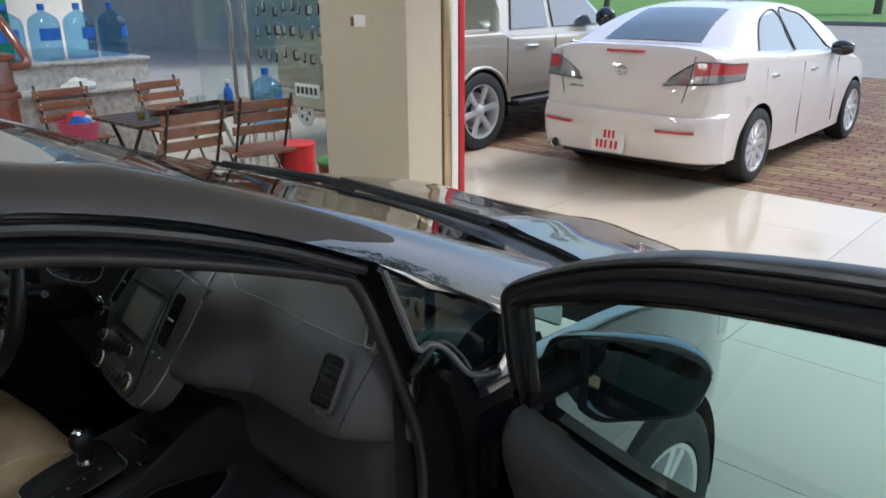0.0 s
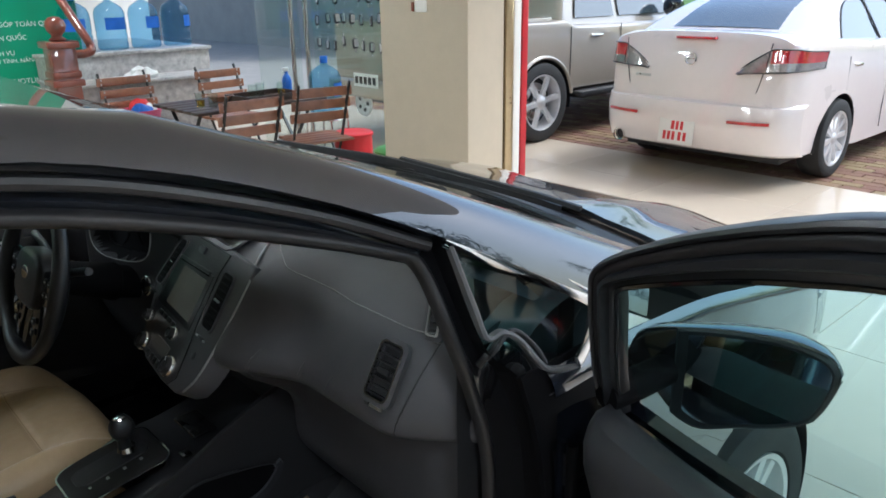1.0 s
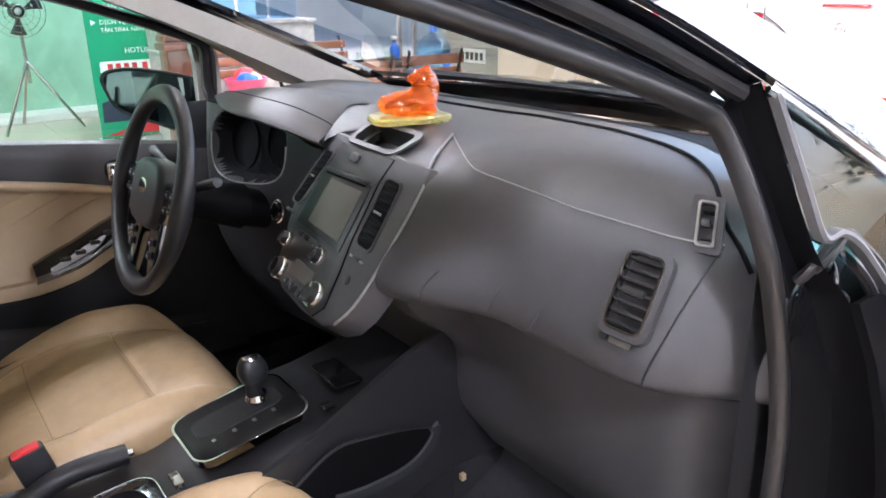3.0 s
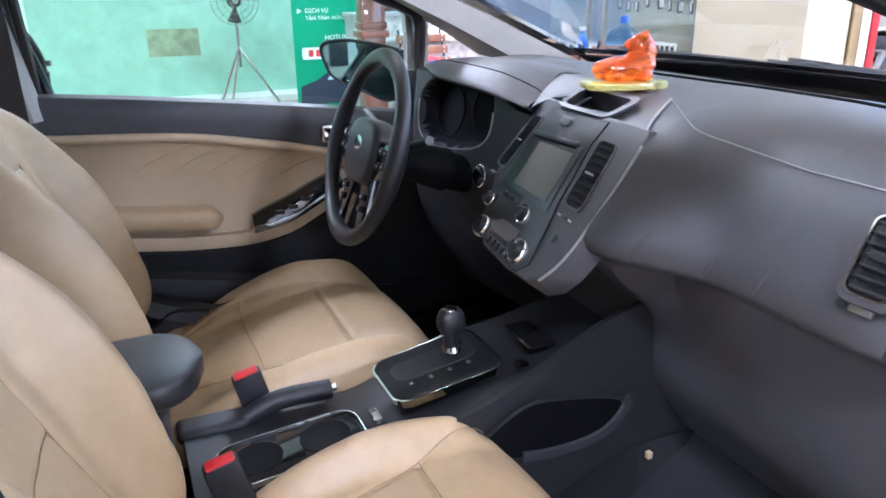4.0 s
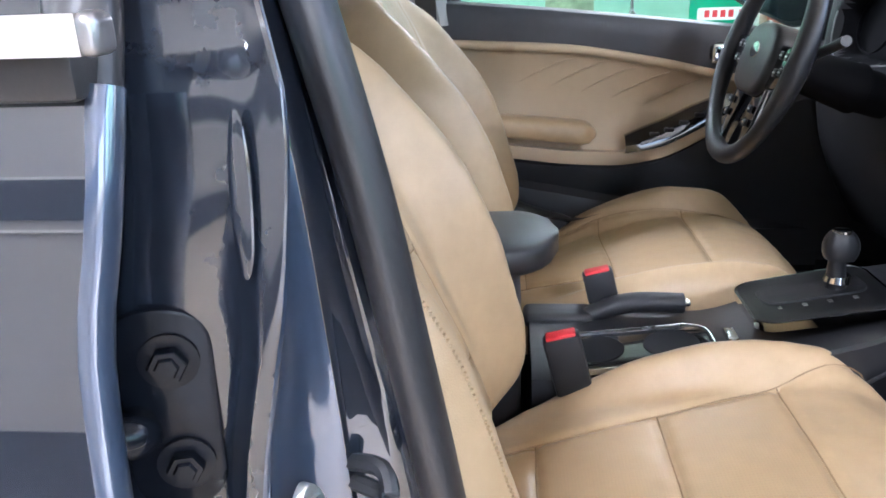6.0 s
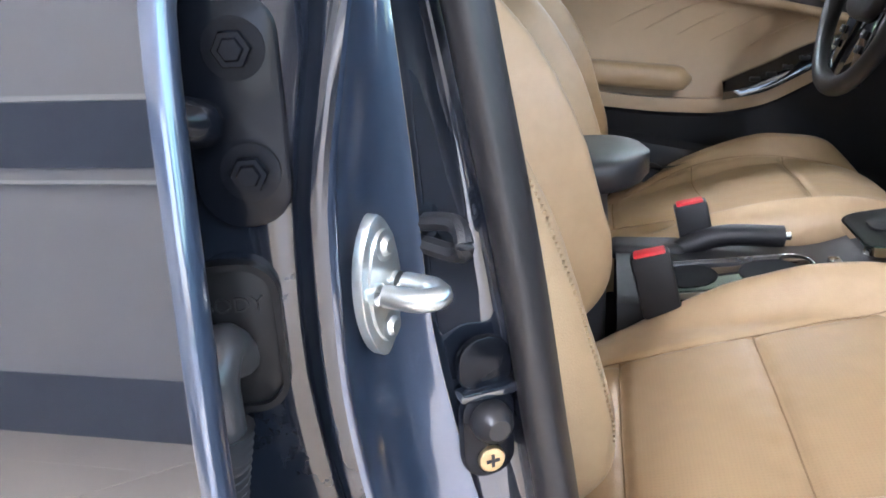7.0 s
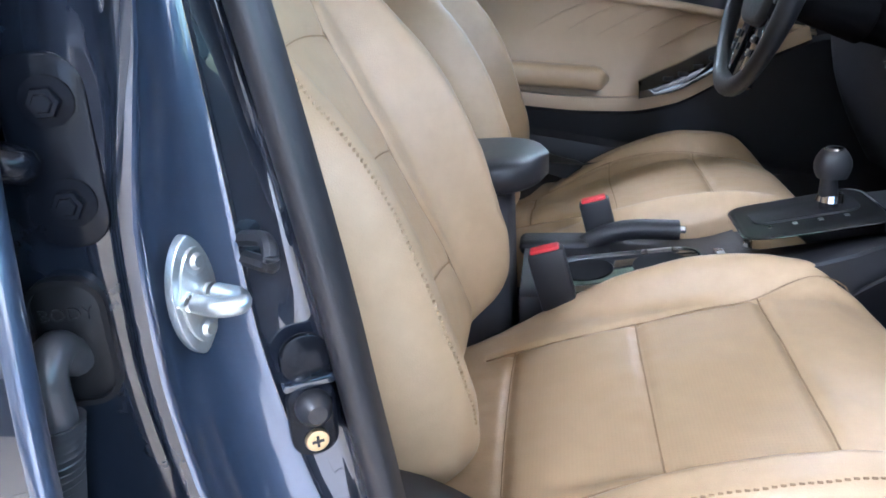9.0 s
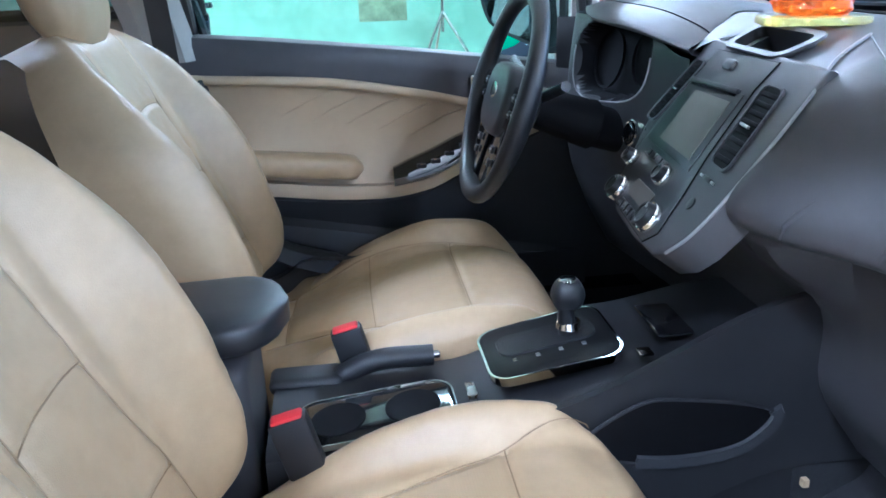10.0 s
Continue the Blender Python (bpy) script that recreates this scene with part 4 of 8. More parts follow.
# pressings in the upper panel
for name, pz, py, rz, ry in (("pressed_oval", 1.03, -0.142, 0.030, 0.0045),):
    row = pillar_row(pz)["channel"]
    a, b = Vector((*row[2], pz)), Vector((*row[3], pz))
    c = a.lerp(b, (py - a.y) / (b.y - a.y))
    n = Vector((b.y - a.y, a.x - b.x, 0.10 * (b.y - a.y))).normalized()
    part(name, lathe([(0, 1.0), (0.4, 0.9), (0.7, 0.6), (0.9, 0.2), (1.0, -0.3)], 28, "z"), PAINT_SHADED, sedan).data.transform(facing(c, n) @ Matrix.Diagonal((ry, rz, 0.0009, 1)))


def on_face(z, t):
    """A point on the pillar's blue face and its outward normal."""
    f = pillar_row(z)["face"]
    a, b = Vector((*f[1], z)), Vector((*f[5], z))
    n = Vector((b.y - a.y, a.x - b.x, 0)).normalized()
    return a.lerp(b, t), n


def on_inner(z, t):
    f = pillar_row(z)["inner"]
    a, b = Vector((*f[0], z)), Vector((*f[3], z))
    n = Vector((b.y - a.y, a.x - b.x, 0)).normalized()
    return a.lerp(b, t), n


# striker: pointed oval base plate, two bolts and a U-shaped bar
n = Vector((0.3, 0.95, 0)).normalized()
c = Vector((0.846, -0.142, 0.866))
m = facing(c + n * 0.002, n)
shape = [(0.0148 * math.copysign(abs(math.sin(a)) ** 1.25, math.sin(a)), 0.0315 * math.cos(a)) for a in span(0, 2 * math.pi, 37)[:-1]]
striker = part("door_striker", plate(shape, 0.005, 0.0012, m), ZINC, sedan, "zinc-plated door striker plate")
part("striker_rim", plate([(x * 0.72, y * 0.78) for x, y in shape], 0.0065, 0.001, m), ZINC, striker)
bar = smooth_path([(0.0, 0.008, 0.0), (0.0, 0.008, 0.016), (0.0, 0.007, 0.026), (0.0, 0.0, 0.032), (0.0, -0.007, 0.026), (0.0, -0.008, 0.016), (0.0, -0.008, 0.0)], 6)
part("striker_bar", tube([m @ Vector((-p.y * 0.9, p.x, p.z)) for p in bar], 0.0048, 12, up=n), ZINC, striker)
for sy in (0.018, -0.018):
    part("bolt", lathe([(0, 0.009), (0.003, 0.009), (0.0045, 0.007), (0.0068, 0.0066), (0.007, 0.003)], 16, "z", (0.002, sy, 0)), ZINC, striker).data.transform(m)
for k, (fz, ft, r) in enumerate(((0.715, 0.42, 0.0055), (0.70, 0.55, 0.009))):
    c, n = on_face(fz, ft)
    part("pressed_mark", ring_plate(circle(r, 20), circle(r * 0.75, 20), 0.0008, facing(c, n)), PAINT_SKYLIT, sedan)

# rubber bump stop with its brass screw, and the small hook above
c, n = on_inner(0.772, 0.46)
m = facing(c + n * 0.001, n)
stop = part("bump_stop", plate(rounded(0.028, 0.05, 0.0125, 8), 0.006, 0.002, m), JAMB_BLACK, sedan, "black rubber bump stop")
part("shield", plate(rounded(0.028, 0.03, 0.0125, 8), 0.004, 0.0015, facing(c + n * 0.001 + Vector((0, 0, 0.037)), n)), JAMB_BLACK, stop)
part("ledge", plate(rounded(0.030, 0.005, 0.002), 0.008, 0.001, facing(c + n * 0.001 + Vector((0, 0, 0.0235)), n)), PAINT, stop)
part("knob", lathe([(0.0105, 0.006), (0.0105, 0.011), (0.009, 0.015), (0.0055, 0.0185), (0.0035, 0.0186), (0.0, 0.0186)], 22, "z", (0, 0.009, 0)), RUBBER, stop).data.transform(m)
part("screw", lathe([(0.0072, 0.006), (0.0072, 0.0075), (0.0065, 0.0085), (0.0, 0.009)], 20, "z", (0, -0.014, 0)), BRASS, stop).data.transform(m)
cross = box((-0.0035, -0.0148, 0.0085), (0.0035, -0.0132, 0.0094))
box((-0.0008, -0.0175, 0.0085), (0.0008, -0.0105, 0.0094), bm=cross)
part("screw_slot", cross, BLACK, stop).data.transform(m)
c, n = on_inner(0.875, 0.4)
part("hook", tube(smooth_path([c + Vector((0.002, -0.012, 0.006)), c + n * 0.012 + Vector((0, 0, 0.008)), c + n * 0.022, c + n * 0.012 + Vector((0, 0, -0.006)), c + Vector((0.002, -0.012, -0.004))], 6), 0.0045, 8), BLACK, sedan, "small black plastic hook")

# hinge plates of the rear door, with bolts, and the wiring boot below
CH = 0.859
hn = (0.96, 0.28, 0)
hinge = part("rear_door_hinge", plate([(x * (1 + 1.5 * (y + 0.045)), y) for x, y in rounded(0.036, 0.09, 0.016, 6)], 0.004, 0.002, facing((CH, -0.184, 0.941), hn)), JAMB_BLACK, sedan, "dark painted rear door hinge")
for bz in (0.919, 0.965):
    bm = lathe([(0, 0.014), (0.004, 0.014), (0.0048, 0.0125), (0.0068, 0.0125), (0.0075, 0.011), (0.0075, 0.007), (0.0075, 0.006)], 6, "z")
    lathe([(0.0115, 0.0055), (0.0115, 0.0075), (0.0, 0.0078)], 20, "z", bm=bm)
    part("bolt", bm, JAMB_BLACK, hinge).data.transform(facing((CH - 0.002, -0.181, bz), hn))
part("knuckle", tube(smooth_path([(0.867, -0.196, 0.938), (0.877, -0.19, 0.941), (0.882, -0.2, 0.944), (0.876, -0.225, 0.944)], 5), 0.009, 10), JAMB_BLACK, hinge)
boot = part("wiring_boot", plate(rounded(0.034, 0.066, 0.014, 8), 0.006, 0.002, facing((CH, -0.196, 0.848), hn)), BOOT_BLACK, sedan, "black rubber wiring boot between body and rear door")
part("boot_rim", ring_plate(rounded(0.038, 0.068, 0.015, 8), rounded(0.032, 0.062, 0.012, 8), 0.009, facing((CH, -0.196, 0.848), hn)), BOOT_BLACK, boot)
lettering("BODY", 0.0095, facing((CH + 0.0062, -0.195, 0.863), hn), RUBBER, boot)
elbow = smooth_path([(0.862, -0.197, 0.838), (0.878, -0.195, 0.851), (0.889, -0.194, 0.842), (0.890, -0.194, 0.82), (0.890, -0.195, 0.80)], 8)
part("elbow", tube(elbow[:-6], 0.0095, 14, up=(0.3, 1, 0)), BOOT_LIT, boot)
rows = []
for i in range(60):
    t = i / 59
    p = Vector((0.890, -0.1945, 0.82)).lerp(Vector((0.895, -0.202, 0.774)), t)
    r = 0.0105 + 0.0028 * math.cos(2 * math.pi * t * 12)
    rows.append([p + Vector((r * math.cos(a), r * math.sin(a), 0)) for a in span(0, 2 * math.pi, 17)[:-1]])
part("bellows", grid(rows, close_v=True), BOOT_LIT, boot)


# ---- rear doors (closed) and the far front door ----
crease = curve((0.36, 0.0), (0.62, 0.0), (0.7, 0.004), (0.78, 0.0), (0.86, 0.004), (0.92, 0.0))
rear_low = curve((0.18, 0.84), (0.36, 0.915), (0.5, 0.932), (0.6, 0.941), (0.7, 0.943), (0.8, 0.933), (0.9, 0.914), (1.0, 0.893), (1.05, 0.882), (1.08, 0.872), (1.13, 0.85), (1.2, 0.787), (1.3, 0.71), (1.4, 0.653))
edge_y = curve((0.36, -0.152), (0.66, -0.164), (0.72, -0.168), (0.76, -0.170), (0.8, -0.172), (0.84, -0.175), (0.88, -0.178), (0.92, -0.181), (0.98, -0.184), (1.03, -0.177), (1.06, -0.174))


def rear_side(y, z):
    """The rear door's skin, wider than the opening in front and with a higher waist."""
    t = min(1.0, max(0.0, (y + 0.95) / 0.5))
    return side_x(y, z) * (1 - t) + rear_low(z) * t


WAIST = 1.069
for sign in (1, -1):
    rows = []
    for s in [0.0, 0.0006, 0.006, 0.014] + span(0.03, 1.0, 26):
        rows.append([Vector((sign * rear_side(y, z), y, z)) for z in span(0.36, WAIST, 44) for y in [edge_y(z) - 0.0072 + (-0.98 - edge_y(z)) * s]])
    bm = slab(rows, (0.012 if sign > 0 else -0.012))
    arch = [f for f in bm.faces if math.hypot(f.calc_center_median().y - (REAR_AXLE), f.calc_center_median().z - WHEEL_R) < 0.36]
    bmesh.ops.delete(bm, geom=arch, context="FACES")
    door = part("rear_door", bm, PAINT, sedan, "closed dark rear door")
    edge = [Vector((sign * (rear_side(edge_y(z), z) - 0.0068), edge_y(z) - 0.0072, z)) for z in span(0.37, WAIST, 40)]
    # Edge and hem take the lighter blue, as the sky highlight along them.
    part("door_edge", sweep(edge, circle(0.007, 16), up=(sign, 0, 0)), PAINT_SKYLIT, door, "rounded leading edge of the door")
    part("edge_hem", sweep([p + Vector((-sign * 0.0075, -0.004, 0)) for p in edge], circle(0.003, 10), up=(sign, 0, 0)), PAINT_SKYLIT, door)
    frame_path = [Vector((rear_side(y, z) - 0.012, y, z)) for y, z in ((-0.191, 1.068), (-0.192, 1.1), (-0.203, 1.135), (-0.229, 1.2), (-0.257, 1.3), (-0.268, 1.37), (-0.35, 1.385), (-0.6, 1.36), (-0.92, 1.3), (-1.02, 1.09))]
    frame_path = [Vector((sign * p.x, p.y, p.z)) for p in smooth_path(frame_path, 6)]
    part("window_frame", sweep(frame_path, [(0.0135 * math.cos(a), 0.010 * math.sin(a)) for a in span(0, 2 * math.pi, 15)[:-1]], up=(sign, 0, 0)), RUBBER, door, "black rubber window frame")
    strip = [(-0.007, -0.006), (0.003, -0.006), (0.006, -0.003), (0.006, 0.003), (0.003, 0.006), (-0.007, 0.006)]
    chrome = part("chrome_strip", sweep([Vector((sign * (rear_side(y, 1.08) + 0.016), y, 1.087)) for y in span(-0.172, -1.0, 8)], strip), CHROME, door, "bright chrome waist strip")
    part("end_cap", box((sign * 0.888 - 0.007, -0.1745, 1.0805), (sign * 0.888 + 0.0068, -0.1665, 1.0935), 0.0035, 4), STEEL_GREY, chrome, "rounded grey end cap")
    part("strip_base", box((sign * 0.872 - 0.012, -0.99, 1.066), (sign * 0.872 + 0.012, -0.182, 1.082), 0.003), RUBBER, door)
    pane = part("window_pane", grid([[Vector((sign * (rear_side(y, z) - 0.012), y, z)) for z in span(1.06, min(1.37, door_line(y) - 0.01), 8)] for y in span(-0.24, -1.0, 12)]), GLASS_DARK, door, "dark side window")
    pane.visible_shadow = False

# open front passenger door, built closed and then swung about its hinge
HINGE, SWING = Vector((0.868, 0.79, 0)), 82.0
turn = Matrix.Translation(HINGE + Vector((0.0, 0.09, 0))) @ Matrix.Rotation(radians(SWING), 4, "Z") @ Matrix.Translation(-HINGE)
DOOR_TOP = [(0.683, 1.205), (0.528, 1.278), (0.328, 1.349), (0.171, 1.383), (0.0, 1.396), (-0.15, 1.392), (-0.2, 1.37)]


sill = curve((-0.21, 0.975), (0.2, 0.952), (0.5, 0.945), (0.62, 0.957), (0.71, 0.975), (0.77, 0.985))
# outer and inner edge of the open door's window frame, from its front foot over the top to the rear foot
SASH_OUT = [(0.752, 0.965), (0.722, 1.08), (0.690, 1.185), (0.668, 1.226), (0.62, 1.261), (0.534, 1.306), (0.465, 1.336), (0.409, 1.357), (0.333, 1.380), (0.17, 1.41), (0.0, 1.422), (-0.13, 1.412), (-0.195, 1.385), (-0.215, 1.30), (-0.212, 1.12), (-0.205, 0.97)]
SASH_IN = [(0.708, 0.965), (0.675, 1.08), (0.645, 1.178), (0.636, 1.203), (0.60, 1.222), (0.52, 1.255), (0.455, 1.279), (0.40, 1.296), (0.325, 1.315), (0.165, 1.343), (0.0, 1.354), (-0.10, 1.348), (-0.140, 1.33), (-0.15, 1.27), (-0.148, 1.12), (-0.142, 0.97)]


def door_panel(name, sign, m, label):
    rows = []
    for y in span(-0.205, 0.765, 30):
        top = sill(y) - 0.012 if sign > 0 else min(1.0, 0.985 - 0.115 * (y + 0.2))
        rows.append([Vector((sign * (side_x(y, z) + crease(z)), y, z)) for z in span(0.37, top, 30)])
    bm = slab(rows, (-0.02 if sign > 0 else 0.02))
    bm.transform(m)
    return part(name, bm, PAINT, sedan, label)


def door_furniture(door, sign, m):
    def mirrored(p):
        return m @ Vector((sign * p.x, p.y, p.z))

    if sign > 0:
        outer, inner = smooth_path([(0, y, z) for y, z in SASH_OUT], 6), smooth_path([(0, y, z) for y, z in SASH_IN], 6)

        def across(f, depth):
            pts = [a.lerp(b, f) for a, b in zip(outer, inner)]
            return [mirrored(side_point(p.y, p.z, depth)) for p in pts]

        lines = [across(f, depth) for f, depth in ((0.0, 0.004), (0.0, -0.016), (0.03, -0.022), (0.10, -0.026), (0.17, -0.024), (0.21, -0.014), (0.42, -0.012), (0.47, -0.024), (0.52, -0.031), (0.66, -0.034), (0.71, -0.030), (0.74, -0.021), (0.94, -0.018), (1.0, -0.014), (1.0, 0.0), (0.5, 0.004))]
        part("window_frame", grid([list(r) for r in zip(*lines)], close_v=True), FRAME_BLACK, door, "satin black window frame with raised ribs")
        part("frame_seal", sweep(across(0.31, -0.016), [(0.009 * u, 0.007 * v) for u, v in circle(1, 10)], up=m.to_3x3() @ Vector((1, 0, 0))), RUBBER, door, "rubber seal in the groove of the frame")
        part("glass_channel", sweep(across(0.955, -0.019), circle(0.0035, 6), up=m.to_3x3() @ Vector((1, 0, 0))), GLOSS, door, "thin glossy edge of the glass channel")
    else:
        loop = smooth_path([side_point(y, z, -0.012) for y, z in [(0.70, 1.0), (0.692, 1.1), (0.68, 1.165), (0.65, 1.218)] + DOOR_TOP[1:] + [(-0.208, 1.3), (-0.205, 1.2), (-0.2, 1.0)]], 7)
        prof = [(-0.018, -0.012), (-0.014, -0.016), (0.0, -0.018), (0.006, -0.016), (0.009, -0.01), (0.009, 0.004), (0.006, 0.009), (-0.004, 0.012), (-0.014, 0.012), (-0.018, 0.008)]
        part("window_frame", sweep([mirrored(p) for p in loop], prof if sign < 0 else [(-u, v) for u, v in prof], up=m.to_3x3() @ Vector((sign, 0, 0))), BLACK, door, "black window frame")
        inner = [mirrored(p + Vector((-0.028, 0.0, -0.016 * min(1.0, max(0.0, (p.z - 1.1) / 0.1))))) for p in loop]
        part("frame_seal", sweep(inner, circle(0.0095, 8), up=m.to_3x3() @ Vector((sign, 0, 0))), RUBBER, door, "rubber seal on the window frame")
    top_z = curve(*sorted((y, z - 0.02) for y, z in DOOR_TOP[:-1])) if sign < 0 else curve((-0.19, 1.33), (-0.1, 1.355), (0.0, 1.36), (0.165, 1.35), (0.325, 1.321), (0.455, 1.285), (0.6, 1.228), (0.65, 1.2), (0.74, 1.1))
    rows = [[mirrored(side_point(y, z, -0.014)) for z in span(0.93 if sign > 0 else 0.86, top_z(y), 8)] for y in span(-0.19, 0.66 if sign > 0 else 0.685, 24)]
    pane = part("window_pane", grid(rows), GLASS if sign > 0 else GLASS_DIMMED, door, "clear green-tinted window glass")
    pane.visible_shadow = False
    part("waist_strip", sweep([mirrored(side_point(y, sill(y) - 0.035 if sign > 0 else 0.98 - 0.115 * (y + 0.2), 0.004)) for y in span(-0.2, 0.76, 8)], [(-0.006, -0.01), (0.006, -0.01), (0.006, 0.01), (-0.006, 0.01)]), CHROME, door, "bright chrome waist strip")
    for ye in (-0.204, 0.764):
        cap = [[mirrored(Vector((side_x(ye, z) + (0.752 - side_x(ye, z)) * q, ye + 0.006 * math.sin(math.pi * q) * (1 if ye > 0 else -1), z))) for q in span(0, 1, 5)] for z in span(0.38, 0.965 if sign > 0 else 1.0, 14)]
        part("end_panel", grid(cap), JAMB_BLACK if sign > 0 else PAINT, door, "dark end face of the door")
    if sign < 0:
        return
    # inside trim: a padded upper roll, rounded off at its ends, and the panel below it
    rows = []
    for y in [-0.2, -0.196, -0.185] + span(-0.16, 0.66, 24) + [0.685, 0.70, 0.708, 0.712]:
        end = max(0.0, (abs(y - 0.256) - 0.40) / 0.056)
        pull = 0.045 * (1 - math.sqrt(max(0.0, 1 - min(1.0, end) ** 2)))
        rows.append([mirrored(Vector((x + (pull if x < 0.80 else 0), y, z + sill(y) + (0.2 * -pull if z > 0 else 0)))) for x, z in ((0.822, -0.004), (0.812, 0.004), (0.79, 0.016), (0.765, 0.024), (0.742, 0.022), (0.728, 0.008), (0.722, -0.015), (0.724, -0.05), (0.74, -0.10), (0.752, -0.125), (0.757, -0.36), (0.74, -0.41), (0.765, -0.54), (0.83, -0.56))])
    part("door_trim", grid(rows), TRIM_DARK, door, "dark inner door trim")


front_door = door_panel("front_passenger_door", 1, turn, "open dark front passenger door")
door_furniture(front_door, 1, turn)
far_door = door_panel("front_driver_door", -1, Matrix.Identity(4), "closed dark driver door")
door_furniture(far_door, -1, Matrix.Identity(4))


def mirror_unit(door, side, m):
    """A mirror folded against the window; m lays it from beside the opened door."""
    def put(x, y, z):
        p = m @ Vector((x, y, z))
        return Vector((side * p.x, p.y, p.z))

    top = curve((0.893, 1.025), (0.901, 1.048), (0.915, 1.062), (0.971, 1.082), (1.052, 1.103), (1.125, 1.112), (1.166, 1.109), (1.181, 1.102), (1.188, 1.09))
    low = curve((0.893, 1.01), (0.901, 0.995), (0.925, 0.98), (0.95, 0.962), (0.975, 0.943), (1.003, 0.937), (1.068, 0.963), (1.141, 0.998), (1.163, 1.015), (1.178, 1.045), (1.188, 1.08))
    rows = []
    for x in [0.893, 0.897, 0.905, 0.92, 0.94, 0.96] + span(0.98, 1.165, 13) + [1.175, 1.183, 1.188]:
        cz, hw = (top(x) + low(x)) / 2, (top(x) - low(x)) / 2
        dp = 0.075 * math.sqrt(max(0.03, 1 - abs((x - 1.06) / (0.136 if x > 1.06 else 0.172)) ** 3))
        ring = []
        for k in range(32):
            a = 2 * math.pi * k / 32
            c, s = math.cos(a), math.sin(a)
            yy = dp * abs(c) ** 0.7 if c > 0 else -0.008 * abs(c) ** 0.4
            ring.append(put(x - (0.3 * (x - 1.05) * max(0.0, c) if x > 1.05 else 0.0), 0.915 + yy, cz + hw * math.copysign(abs(s) ** 0.8, s)))
        rows.append(ring)
    part("mirror_housing", grid(rows, close_v=True, caps=True), GLOSS, door, "glossy dark folded mirror housing")
    mid = Vector((1.075, 1.035))
    xs = [0.968, 0.972, 0.978] + span(0.99, 1.165, 14) + [1.175, 1.182, 1.187]
    loop = [Vector((x, top(x))) for x in xs] + [Vector((x, low(x))) for x in reversed(xs)]
    shape = [(mid + (q - mid) * 0.87 + Vector((0.006, 0.002))) for q in loop]
    bm = bmesh.new()
    bm.faces.new([bm.verts.new(put(q.x, 0.9055, q.y)) for q in shape])
    part("mirror_glass", bm, MIRROR, door, "mirror glass")
    part("mirror_rim", grid([[put(q.x, 0.908, q.y) for q in loop], [put(q.x, 0.904, q.y) for q in [mid + (q - mid) * 0.95 for q in loop]], [put(q.x, 0.905, q.y) for q in shape]], close_v=True), BLACK, door)
    part("mirror_foot", tube([put(0.93, 0.80, 1.0), put(0.945, 0.86, 1.005), put(0.965, 0.95, 1.015)], 0.024, 12), DULL_BLACK_AND_SHADE, door)


mirror_unit(front_door, 1, Matrix.Identity(4))
mirror_unit(far_door, -1, turn.inverted())

# ---- the dark sedan: inside ----
def groove(d, width=0.006, depth=0.006):
    return -depth * math.exp(-(d / width) ** 2)


def bump_between(v, a, b):
    t = min(1.0, max(0.0, (v - a) / (b - a)))
    return t * t * (3 - 2 * t)


